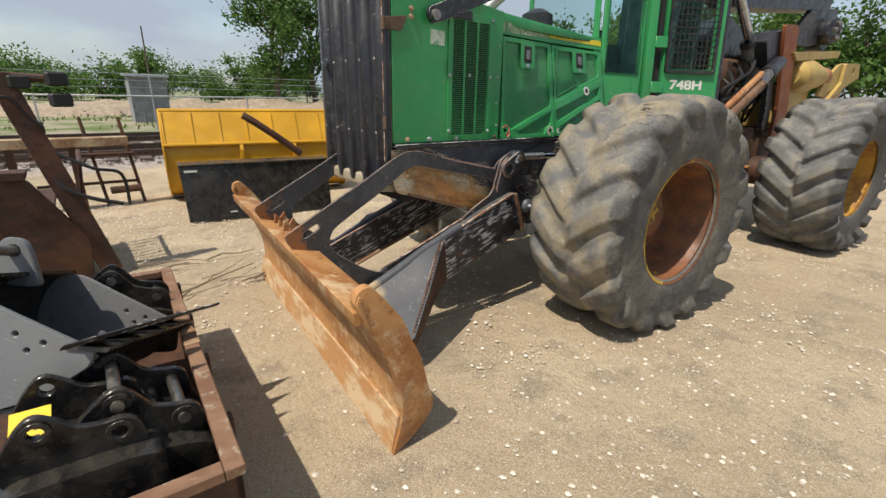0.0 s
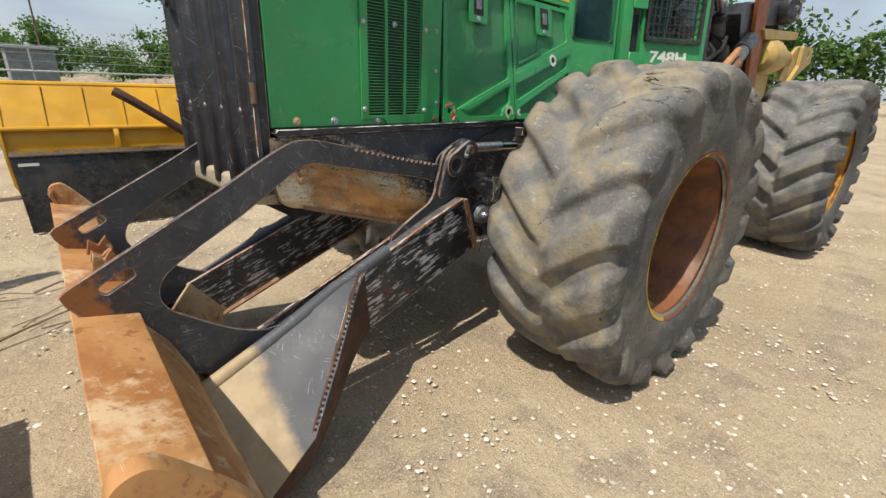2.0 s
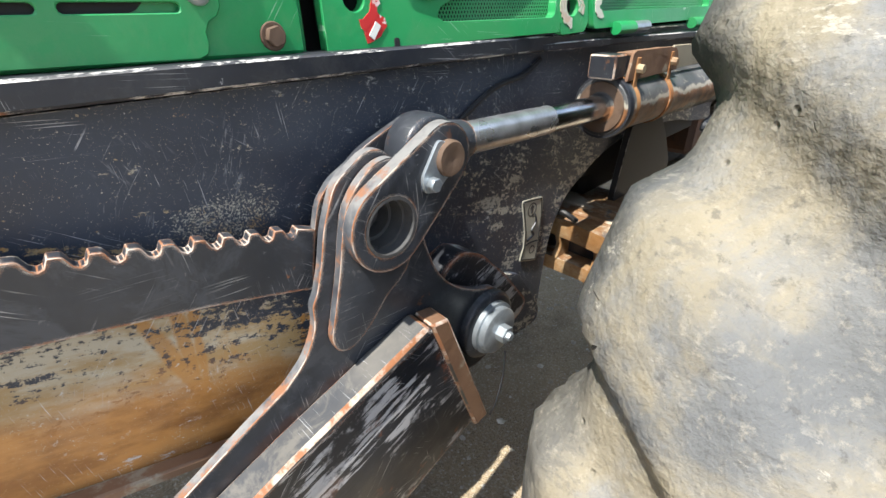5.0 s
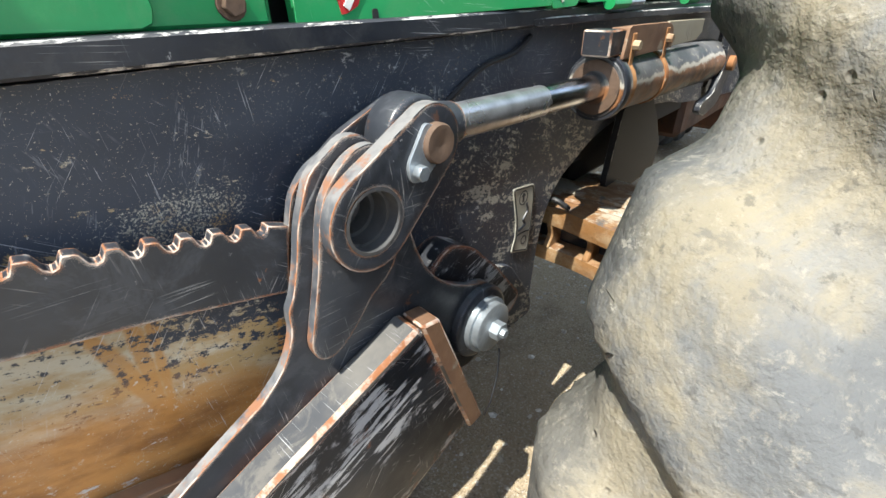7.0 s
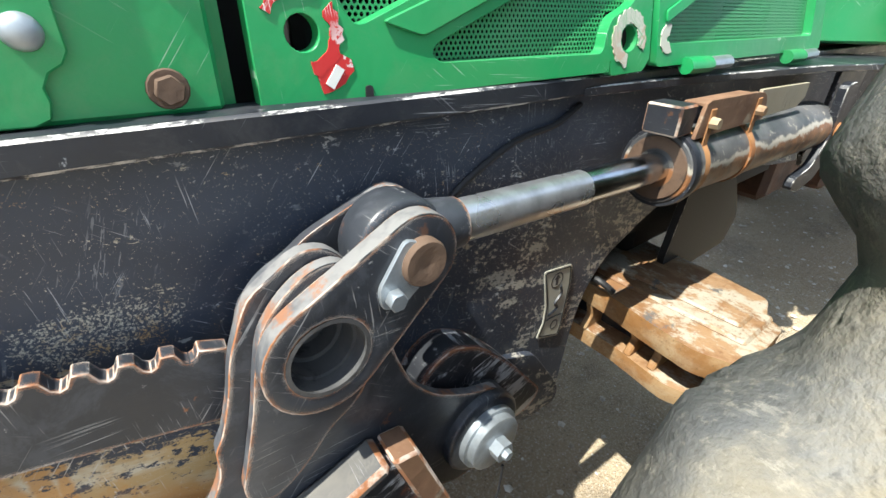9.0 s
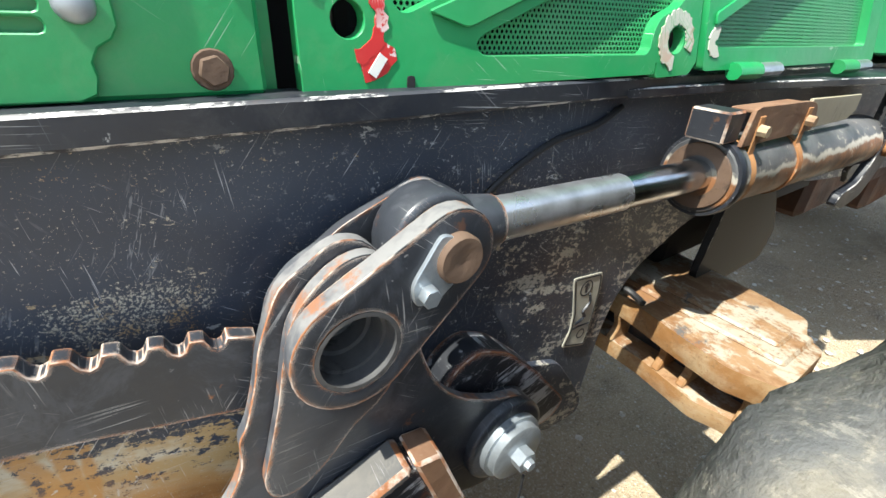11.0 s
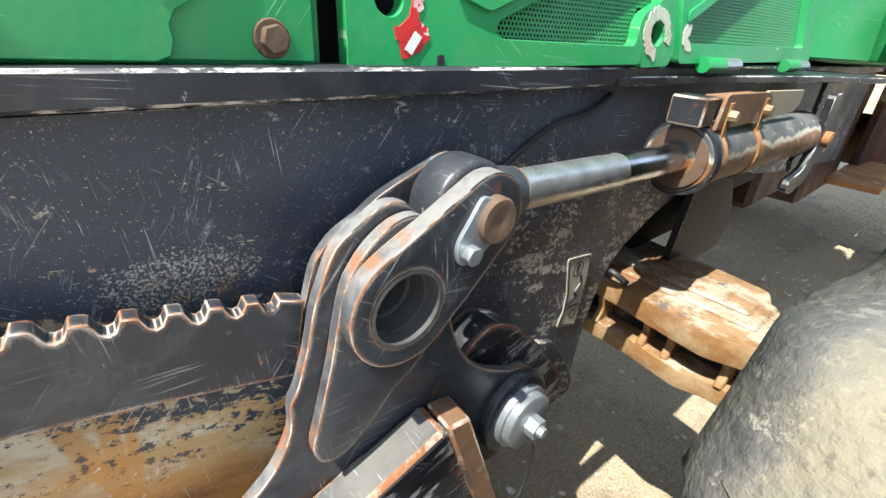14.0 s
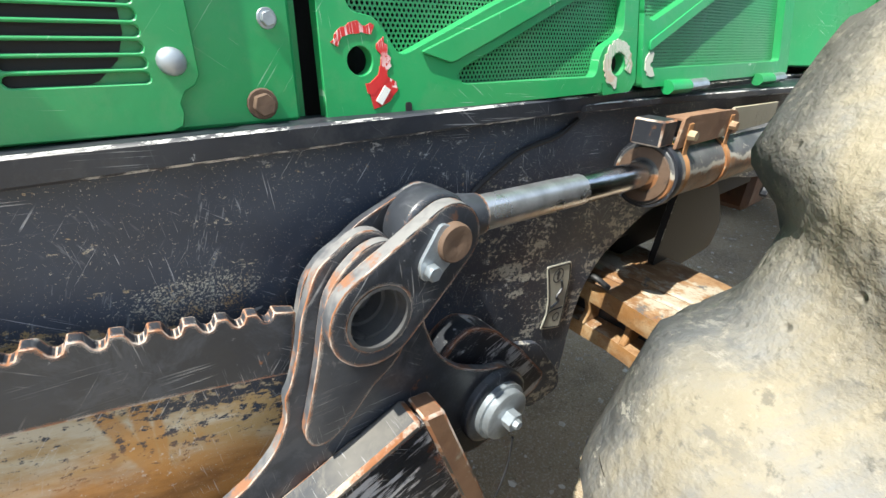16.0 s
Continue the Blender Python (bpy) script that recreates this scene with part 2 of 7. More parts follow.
    rusty = k.mix(k.ramp(k.noise(10, 6, 0.65, k.scaled((0.6, 1, 1.8), (0, 20, 0))), 0.40, 0.62), (0.42, 0.20, 0.06), (0.22, 0.095, 0.03))
    run_down = k.math("MULTIPLY", k.ramp(low, 0.955, 0.865), k.math("MULTIPLY", k.ramp(k.math("ADD", x, wob), 1.42, 1.62), ahead))
    tone = k.mix(k.math("MULTIPLY", run_down, 0.94), tone, rusty)
    fine = k.math("MULTIPLY", k.ramp(k.noise(26, 3, 0.7, k.scaled((1.0, 1, 9), (0, 62, 0))), 0.60, 0.64), k.ramp(k.noise(6.3, 5, 0.65), 0.55, 0.66))
    fine = k.math("MAXIMUM", fine, k.math("MULTIPLY", k.ramp(k.noise(31, 3, 0.7, k.scaled((1.0, 1, 10), (0, -70, 0))), 0.61, 0.65), k.ramp(k.noise(5.1, 5, 0.65), 0.56, 0.66)))
    tone = k.mix(k.math("MULTIPLY", fine, 0.32), tone, (0.45, 0.46, 0.48))
    tone = k.mix(k.math("MULTIPLY", scratches(k, 0.8), 0.75), tone, (0.60, 0.61, 0.63))
    flecks = k.ramp(k.noise(58, 6, 0.8, k.scaled((0.5, 1, 1.3), (0, 12, 0))), 0.612, 0.635)
    flecks = k.math("MULTIPLY", flecks, k.ramp(k.noise(3.9, 5, 0.6), 0.46, 0.60))
    tone = k.mix(k.math("MULTIPLY", flecks, 0.8), tone, (0.50, 0.51, 0.52))
    specks = k.math("MULTIPLY", k.ramp(k.noise(105, 4, 0.65), 0.64, 0.68), k.ramp(k.noise(4.4, 4), 0.42, 0.58))
    tone = k.mix(k.math("MULTIPLY", specks, 0.7), tone, (0.5, 0.5, 0.48))
    u1, u2 = k.math("DIVIDE", k.math("SUBTRACT", x, SCRAPE[0]), 0.075), k.math("DIVIDE", k.math("SUBTRACT", z, SCRAPE[1]), 0.034)
    field = k.math("SQRT", k.math("ADD", k.math("MULTIPLY", u1, u1), k.math("MULTIPLY", u2, u2)))
    field = k.ramp(k.math("ADD", field, k.math("MULTIPLY", wob, 2.2)), 1.1, 0.35)
    grit = k.noise(420, 4, 0.75)
    tone = k.mix(k.ramp(k.math("ADD", grit, k.math("MULTIPLY", field, 0.12)), 0.625, 0.67), tone, k.mix(ochre, (0.42, 0.39, 0.32), (0.36, 0.23, 0.10)))
    tone = k.mix(k.math("MULTIPLY", k.ramp(k.noise(330, 3, 0.7), 0.655, 0.69), k.ramp(k.noise(5.7, 6, 0.7), 0.53, 0.62, 0.0, 0.9)), tone, (0.62, 0.63, 0.64))
    k.bump(k.math("ADD", k.noise(45, 5), k.math("MULTIPLY", speckle, 0.4)), 0.15, 0.004)
    return k.done(tone, k.ramp(k.noise(6, 4), 0.3, 0.7, 0.36, 0.58))


def old_barrel():
    """Cylinder barrel: grey-black above, flaking through pale primer to rust on the flank, near-black below."""
    k = Mat("rust_stained_barrel", 0.45)
    z = k.math("ADD", k.axis("Z"), k.math("MULTIPLY", k.math("SUBTRACT", k.noise(9, 6, 0.7), 0.5), 0.07))
    tone = k.mix(k.ramp(k.noise(8, 5), 0.35, 0.65), (0.05, 0.052, 0.056), (0.12, 0.12, 0.12))
    rusty = k.mix(k.ramp(k.noise(21, 5, 0.7), 0.4, 0.62), (0.25, 0.115, 0.05), (0.13, 0.065, 0.035))
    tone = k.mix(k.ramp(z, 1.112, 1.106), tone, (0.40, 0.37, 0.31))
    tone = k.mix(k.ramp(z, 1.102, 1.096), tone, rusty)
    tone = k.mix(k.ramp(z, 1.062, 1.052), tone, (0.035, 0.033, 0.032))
    tone = k.mix(k.math("MULTIPLY", k.ramp(k.noise(40, 5, 0.7), 0.6, 0.66), 0.6), tone, (0.40, 0.36, 0.3))
    k.bump(k.noise(60, 4), 0.2, 0.003)
    return k.done(tone, k.ramp(k.noise(9, 3), 0.3, 0.7, 0.35, 0.6))


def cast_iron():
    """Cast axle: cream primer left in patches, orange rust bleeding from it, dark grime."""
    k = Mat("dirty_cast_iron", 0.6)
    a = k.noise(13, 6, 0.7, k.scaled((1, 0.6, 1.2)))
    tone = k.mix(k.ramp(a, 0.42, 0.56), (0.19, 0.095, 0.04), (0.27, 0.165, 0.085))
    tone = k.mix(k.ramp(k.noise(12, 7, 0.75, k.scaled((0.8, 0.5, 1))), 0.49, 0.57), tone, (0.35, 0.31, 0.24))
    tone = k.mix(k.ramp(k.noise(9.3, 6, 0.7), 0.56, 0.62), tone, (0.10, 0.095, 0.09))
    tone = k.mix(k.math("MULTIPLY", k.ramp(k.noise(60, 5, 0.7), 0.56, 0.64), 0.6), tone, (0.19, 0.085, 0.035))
    # faces that don't point upwards are tinted more orange
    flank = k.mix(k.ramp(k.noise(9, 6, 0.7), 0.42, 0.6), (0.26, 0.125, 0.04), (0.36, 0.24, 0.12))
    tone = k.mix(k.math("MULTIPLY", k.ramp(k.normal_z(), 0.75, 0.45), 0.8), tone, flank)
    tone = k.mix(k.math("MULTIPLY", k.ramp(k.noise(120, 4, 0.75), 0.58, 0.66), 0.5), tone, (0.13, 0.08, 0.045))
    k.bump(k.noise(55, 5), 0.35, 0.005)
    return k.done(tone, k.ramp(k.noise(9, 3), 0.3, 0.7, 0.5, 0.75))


def blade_steel():
    k = Mat("rusted_blade_steel", 0.65)
    a = k.noise(3.2, 6, 0.65, k.scaled((1, 0.6, 1.4)))
    tone = k.mix(k.ramp(a, 0.36, 0.62), (0.33, 0.135, 0.04), (0.46, 0.235, 0.09))
    tone = k.mix(k.math("MULTIPLY", k.ramp(k.noise(6, 6, 0.72), 0.50, 0.64), 0.85), tone, (0.58, 0.42, 0.25))
    tone = k.mix(k.math("MULTIPLY", k.ramp(k.noise(2.1, 6, 0.7), 0.55, 0.68), 0.6), tone, (0.20, 0.09, 0.04))
    tone = k.mix(k.math("MULTIPLY", k.ramp(k.noise(19, 5, 0.7), 0.57, 0.66), 0.7), tone, (0.22, 0.075, 0.025))
    tone = k.mix(k.math("MULTIPLY", scratches(k, 0.3), 0.5), tone, (0.5, 0.4, 0.3))
    k.bump(k.noise(35, 6), 0.3, 0.006)
    return k.done(tone, k.ramp(k.noise(7, 4), 0.3, 0.7, 0.5, 0.75))


def cutting_steel():
    k = Mat("sandy_cutting_edge", 0.6)
    tone = k.mix(k.ramp(k.noise(6, 6, 0.7, k.scaled((1, 0.5, 1.5))), 0.42, 0.6), (0.42, 0.22, 0.09), (0.55, 0.42, 0.27))
    tone = k.mix(k.ramp(k.noise(15, 5, 0.7), 0.60, 0.68), tone, (0.25, 0.1, 0.04))
    k.bump(k.noise(30, 5), 0.3, 0.006)
    return k.done(tone)


def plain_rust(name, a, b, c):
    k = Mat(name, 0.75)
    tone = k.mix(k.ramp(k.noise(4, 6, 0.65), 0.38, 0.62), a, b)
    tone = k.mix(k.ramp(k.noise(17, 5, 0.7), 0.56, 0.68), tone, c)
    k.bump(k.noise(40, 5), 0.35, 0.006)
    return k.done(tone, k.ramp(k.noise(9, 3), 0.3, 0.7, 0.6, 0.85))


def rubber(name, dust_lo, dust_hi, amount=0.9):
    """Old rubber, grey on top of the lugs, with dried mud in the grooves and cracks."""
    k = Mat(name, 0.8, 0.0, 0.3)
    tone = k.mix(k.ramp(k.noise(5, 5, 0.6), 0.35, 0.65), (0.115, 0.117, 0.118), (0.20, 0.198, 0.19))
    mud = k.noise(5.0, 7, 0.68, warp=0.4)
    mud = k.math("ADD", mud, k.math("MULTIPLY", k.math("SUBTRACT", k.noise(16, 5, 0.7), 0.5), 0.22))
    mudness = k.math("MULTIPLY", k.ramp(mud, dust_lo, dust_hi), amount)
    mudtone = k.mix(k.ramp(k.noise(8, 5), 0.35, 0.65), (0.27, 0.23, 0.155), (0.205, 0.175, 0.12))
    # the sidewalls stay dark, the tread carries the mud
    wall = k.ramp(k.math("ADD", k.math("ABSOLUTE", k.axis("Y")), k.math("MULTIPLY", k.math("SUBTRACT", k.noise(6, 5, 0.65), 0.5), 0.10)), 0.285, 0.325)
    mudness = k.math("MULTIPLY", mudness, k.math("SUBTRACT", 1.0, k.math("MULTIPLY", wall, 0.75)))
    tone = k.mix(wall, tone, (0.075, 0.076, 0.076))
    tone = k.mix(mudness, tone, mudtone)
    tone = k.mix(k.math("MULTIPLY", k.ramp(k.noise(90, 5, 0.75), 0.52, 0.72), 0.4), tone, (0.36, 0.32, 0.25))
    tone = k.mix(k.math("MULTIPLY", k.ramp(k.noise(70, 4, 0.7), 0.58, 0.70), 0.5), tone, (0.06, 0.058, 0.055))
    line = None
    for size, turn in ((3.1, 20), (5.3, -35)):
        wave = k.math("ABSOLUTE", k.math("SUBTRACT", k.noise(size, 5, 0.55, k.scaled((1.0, 0.55, 1.0), (0, 0, turn)), 0.6), 0.5))
        one = k.math("MULTIPLY", k.ramp(wave, 0.0042, 0.0016), k.ramp(k.noise(size * 1.3, 2), 0.60, 0.63))
        line = one if line is None else k.math("MAXIMUM", line, one)
    tone = k.mix(k.math("MULTIPLY", line, 0.9), tone, (0.022, 0.019, 0.016))
    scuff = k.math("MULTIPLY", k.ramp(k.noise(24, 7, 0.78, k.scaled((1, 0.5, 1))), 0.54, 0.62), k.ramp(k.noise(4, 4), 0.42, 0.58))
    tone = k.mix(k.math("MULTIPLY", scuff, 0.45), tone, (0.085, 0.083, 0.080))
    pale = k.math("MULTIPLY", k.ramp(k.noise(46, 6, 0.75, k.scaled((1, 0.4, 1))), 0.58, 0.64), k.ramp(k.noise(7, 4), 0.45, 0.6))
    tone = k.mix(k.math("MULTIPLY", pale, 0.6), tone, (0.40, 0.37, 0.31))
    pits = k.math("MULTIPLY", k.ramp(k.voro(31), 0.14, 0.03), k.ramp(k.noise(6, 3), 0.5, 0.62))
    h = k.math("SUBTRACT", k.math("ADD", k.noise(18, 6, 0.6), k.math("MULTIPLY", k.noise(140, 4), 0.18)), k.math("ADD", line, k.math("MULTIPLY", pits, 0.5)))
    k.bump(h, 0.75, 0.012)
    return k.done(tone, 0.82)


def flaked_rim():
    """Rusty wheel with yellow paint left in large flakes."""
    k = Mat("rusty_yellow_rim", 0.6)
    tone = k.mix(k.ramp(k.noise(6, 6, 0.7), 0.40, 0.62), (0.20, 0.075, 0.03), (0.10, 0.045, 0.025))
    left = k.math("ADD", k.noise(5, 7, 0.72), k.math("MULTIPLY", k.axis("X"), -0.42))
    tone = k.mix(k.ramp(left, 0.55, 0.59), tone, (0.44, 0.29, 0.03))
    tone = k.mix(k.math("MULTIPLY", k.ramp(k.noise(26, 6, 0.7), 0.54, 0.62), 0.6), tone, (0.16, 0.065, 0.03))
    k.bump(k.noise(40, 5), 0.3, 0.005)
    return k.done(tone, k.ramp(k.noise(9, 3), 0.3, 0.7, 0.5, 0.75))


def sand():
    """Yard sand with fine grit and pale stone chips; gravel and grass beyond the yard."""
    k = Mat("yard_ground", 0.9, 0.0, 0.2)
    big = k.noise(0.55, 5, 0.6)
    tone = k.mix(k.ramp(big, 0.35, 0.65), (0.35, 0.27, 0.175), (0.46, 0.37, 0.25))
    tone = k.mix(k.ramp(k.noise(2.3, 6, 0.7), 0.48, 0.66), tone, (0.27, 0.215, 0.15))
    grit = k.noise(120, 4, 0.7)
    tone = k.mix(k.math("MULTIPLY", k.ramp(grit, 0.50, 0.62), 0.7), tone, (0.58, 0.51, 0.41))
    tone = k.mix(k.math("MULTIPLY", k.ramp(k.noise(75, 4, 0.7), 0.56, 0.68), 0.65), tone, (0.16, 0.125, 0.085))
    chips = k.ramp(k.voro(46), 0.16, 0.10)
    chips = k.math("MULTIPLY", chips, k.ramp(k.noise(3.0, 3), 0.45, 0.55))
    tone = k.mix(chips, tone, (0.66, 0.62, 0.55))
    y = k.axis("Y")
    wob = k.math("ADD", y, k.math("MULTIPLY", k.noise(0.35, 4), 3.0))
    gravel = k.mix(k.ramp(k.voro(9), 0.1, 0.5), (0.13, 0.115, 0.11), (0.36, 0.32, 0.29))
    tone = k.mix(k.ramp(wob, 12.2, 13.2), tone, gravel)
    far = k.mix(k.ramp(k.noise(0.4, 5), 0.4, 0.62), (0.30, 0.27, 0.20), (0.10, 0.15, 0.045))
    tone = k.mix(k.ramp(wob, 21.0, 23.0), tone, far)
    h = k.math("ADD", k.math("MULTIPLY", grit, 0.35), k.math("ADD", k.noise(14, 6, 0.65), k.math("MULTIPLY", chips, 0.4)))
    k.bump(h, 0.9, 0.03)
    return k.done(tone)


def metal(name, color, rough, metallic=1.0):
    k = Mat(name, rough, metallic)
    k.bump(k.noise(60, 4), 0.05, 0.002)
    return k.done(k.mix(k.ramp(k.noise(24, 5), 0.4, 0.66), color, tuple(c * 0.7 for c in color)), k.ramp(k.noise(15, 4), 0.3, 0.7, rough * 0.8, rough * 1.4))


def perforated():
    """Punched sheet: real holes on a staggered grid."""
    k = Mat("perforated_green_sheet", 0.45)
    x, z = k.axis("X"), k.axis("Z")
    pitch = 0.0062
    holes = None
    for shift in (0.0, 0.5):
        u = k.math("SUBTRACT", k.math("FRACT", k.math("ADD", k.math("DIVIDE", x, pitch), shift)), 0.5)
        v = k.math("SUBTRACT", k.math("FRACT", k.math("ADD", k.math("DIVIDE", z, pitch * 1.73), shift)), 0.5)
        v = k.math("MULTIPLY", v, 1.73)
        d = k.math("SQRT", k.math("ADD", k.math("MULTIPLY", u, u), k.math("MULTIPLY", v, v)))
        d = k.math("LESS_THAN", d, 0.35)
        holes = d if holes is None else k.math("MAXIMUM", holes, d)
    k.l.new(k.math("SUBTRACT", 1.0, holes), k.b.inputs["Alpha"])
    return k.done(k.mix(k.ramp(k.noise(5, 4), 0.35, 0.7), (0.04, 0.32, 0.11), (0.10, 0.34, 0.15)))


def leafy(name, a, b):
    k = Mat(name, 0.55, 0.0, 0.3)
    k.b.inputs["Transmission Weight"].default_value = 0.0
    tr = k.n.new("ShaderNodeBsdfTranslucent")
    ms = k.n.new("ShaderNodeMixShader")
    tone = k.mix(k.island(), a, b)
    k.l.new(tone, tr.inputs["Color"])
    ms.inputs[0].default_value = 0.35
    k.l.new(k.b.outputs[0], ms.inputs[1]), k.l.new(tr.outputs[0], ms.inputs[2])
    k.l.new(ms.outputs[0], k.n["Material Output"].inputs["Surface"])
    return k.done(tone)


def glass(name, tint):
    k = Mat(name, 0.03)
    k.b.inputs["Transmission Weight"].default_value = 1.0
    k.b.inputs["IOR"].default_value = 1.2
    return k.done(tint)


scuffed, edge_worn, edge_bright, edge_wall, nose = scuffed_black(), worn_edge(), bright_edge(), rubbed_sunlit_wall(), nose_plate()
blade_rust, cutting = blade_steel(), cutting_steel()
rust_dark = plain_rust("dark_rust", (0.040, 0.019, 0.012), (0.085, 0.034, 0.016), (0.026, 0.016, 0.012))
rust_bright = plain_rust("bright_rust", (0.26, 0.10, 0.035), (0.40, 0.20, 0.08), (0.5, 0.4, 0.28))
rust_pipe = plain_rust("pale_rust_iron", (0.22, 0.12, 0.06), (0.42, 0.32, 0.2), (0.10, 0.06, 0.035))
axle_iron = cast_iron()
bumper_cream = paint("cream_bumper_paint", (0.40, 0.35, 0.25), (0.08, 0.07, 0.06), (0.24, 0.11, 0.04), 1.4, 0.5, 0.4, (0.34, 0.26, 0.16))
pin_rust = plain_rust("brown_pin_rust", (0.070, 0.042, 0.028), (0.125, 0.078, 0.05), (0.045, 0.03, 0.022))
barrel_paint = old_barrel()
scuffed_bore = plain_rust("greasy_bore_steel", (0.05, 0.05, 0.052), (0.10, 0.095, 0.09), (0.02, 0.02, 0.02))
rim_paint = flaked_rim()
rear_rim_paint = plain_rust("yellow_rim_paint", (0.24, 0.10, 0.03), (0.40, 0.22, 0.03), (0.55, 0.36, 0.03))
front_rubber = rubber("dusty_worn_rubber", 0.40, 0.60, 0.88)
rear_rubber = rubber("dusty_black_rubber", 0.52, 0.66, 0.7)
ground_mat = sand()
chrome = metal("chrome", (0.62, 0.63, 0.66), 0.2)
satin = metal("satin_grey_steel", (0.58, 0.59, 0.61), 0.30, 0.85)
zinc = metal("zinc_plating", (0.40, 0.44, 0.47), 0.36, 0.6)
steel = metal("worn_steel", (0.33, 0.31, 0.29), 0.42)
galvanised = metal("galvanised_pipe", (0.5, 0.52, 0.53), 0.5)
rail_steel = metal("rail_steel", (0.16, 0.12, 0.1), 0.5)
punched = perforated()
# near-black that stands for the shade inside openings and under the frame
shade_black = Mat("painted_shade_black", 0.8).done((0.012, 0.012, 0.012))
hose_rubber = Mat("black_hose", 0.55).done((0.015, 0.015, 0.016))
cab_glass = glass("tinted_cab_glass", (0.62, 0.80, 0.76))
def sandy_cover():
    """Grey-black sheet with dried sand caked on its lower end."""
    k = Mat("sand_caked_cover", 0.5)
    tone = k.mix(k.ramp(k.noise(4, 5), 0.35, 0.7), (0.045, 0.050, 0.060), (0.085, 0.090, 0.100))
    tone = k.mix(k.math("MULTIPLY", scratches(k, 0.6), 0.8), tone, (0.4, 0.4, 0.4))
    reach = k.math("ADD", k.axis("X"), k.math("MULTIPLY", k.math("SUBTRACT", k.noise(7, 4), 0.5), 0.12))
    caked = k.mix(k.ramp(k.noise(14, 5), 0.35, 0.65), (0.38, 0.29, 0.17), (0.31, 0.235, 0.14))
    tone = k.mix(k.ramp(reach, 1.11, 1.04), tone, caked)
    k.bump(k.noise(30, 4), 0.15, 0.004)
    return k.done(tone, k.ramp(k.noise(8, 3), 0.3, 0.7, 0.55, 0.72))


cover_paint = paint("rubbed_flange_paint", (0.07, 0.075, 0.085), (0.4, 0.4, 0.4), (0.3, 0.14, 0.06), 0.5, 0.4, 0.45, (0.30, 0.27, 0.22))
sand_cover = sandy_cover()
flaking = paint("flaking_stripe", (0.03, 0.19, 0.06), (0.62, 0.60, 0.45), (0.5, 0.47, 0.32), 2.6, 0.5, 0.3, (0.5, 0.5, 0.38))
bent_rust = plain_rust("brown_rust_sheet", (0.15, 0.075, 0.042), (0.23, 0.13, 0.075), (0.32, 0.27, 0.20))
white_paint = paint("white_marking", (0.70, 0.70, 0.66), (0.05, 0.2, 0.08), (0.1, 0.15, 0.1), 0.9, 0.5, 0.1)
peeled = paint("peeling_label", (0.60, 0.62, 0.58), (0.02, 0.28, 0.09), (0.018, 0.29, 0.088), 4.2, 0.5, 0.3, (0.03, 0.28, 0.10))
faded_white = paint("faded_white_ring", (0.52, 0.52, 0.44), (0.10, 0.33, 0.14), (0.45, 0.20, 0.12), 2.4, 0.5, 0.4, (0.40, 0.44, 0.34))
label_face = paint("label_face", (0.50, 0.48, 0.40), (0.05, 0.05, 0.05), (0.3, 0.2, 0.1), 0.3, 0.5, 0.2, (0.38, 0.34, 0.26))
red_sticker = paint("red_sticker", (0.50, 0.025, 0.025), (0.72, 0.70, 0.68), (0.62, 0.55, 0.54), 2.2, 0.4, 0.05)
yellow_strip = paint("yellow_decal", (0.62, 0.52, 0.02), (0.03, 0.16, 0.04), (0.2, 0.2, 0.1), 0.5, 0.4, 0.05)
tag_yellow = Mat("yellow_tag", 0.5).done((0.80, 0.52, 0.01))
ink = Mat("black_ink", 0.6).done((0.015, 0.015, 0.015))
seat_cloth = plain_rust("teal_cab_lining", (0.05, 0.13, 0.12), (0.10, 0.2, 0.18), (0.03, 0.06, 0.06))
bark = plain_rust("bark", (0.10, 0.075, 0.05), (0.16, 0.125, 0.09), (0.06, 0.045, 0.03))
twig_wood = plain_rust("dry_twig", (0.14, 0.10, 0.065), (0.22, 0.17, 0.12), (0.08, 0.055, 0.035))
tie_wood = plain_rust("dark_sleeper_wood", (0.07, 0.05, 0.04), (0.13, 0.10, 0.08), (0.04, 0.03, 0.025))
stone_mat = Mat("pale_stone", 0.85)
stone_mat = stone_mat.done(stone_mat.mix(stone_mat.island(), (0.70, 0.66, 0.58), (0.40, 0.34, 0.26)))
ballast_mat = Mat("ballast_stone", 0.9)
ballast_mat = ballast_mat.done(ballast_mat.mix(ballast_mat.island(), (0.27, 0.24, 0.22), (0.10, 0.09, 0.085)))
shed_sheet = plain_rust("grey_shed_sheet", (0.20, 0.21, 0.22), (0.27, 0.28, 0.29), (0.16, 0.16, 0.17))
leaf_light = leafy("light_leaves", (0.13, 0.24, 0.055), (0.06, 0.13, 0.03))
leaf_dark = leafy("dark_leaves", (0.10, 0.20, 0.045), (0.045, 0.10, 0.022))
grass_mat = leafy("dry_grass", (0.20, 0.22, 0.07), (0.10, 0.15, 0.04))

# ---- building helpers ----
PLACE = {}


def thing(name, x, y, z, label, category, group="", kind=""):
    ob = new(name)
    ob.location = (x, y, z)
    ob.empty_display_size = 0.1
    PLACE[ob.name] = Matrix.Translation((x, y, z))
    return tagged(ob, label, category, group, kind)


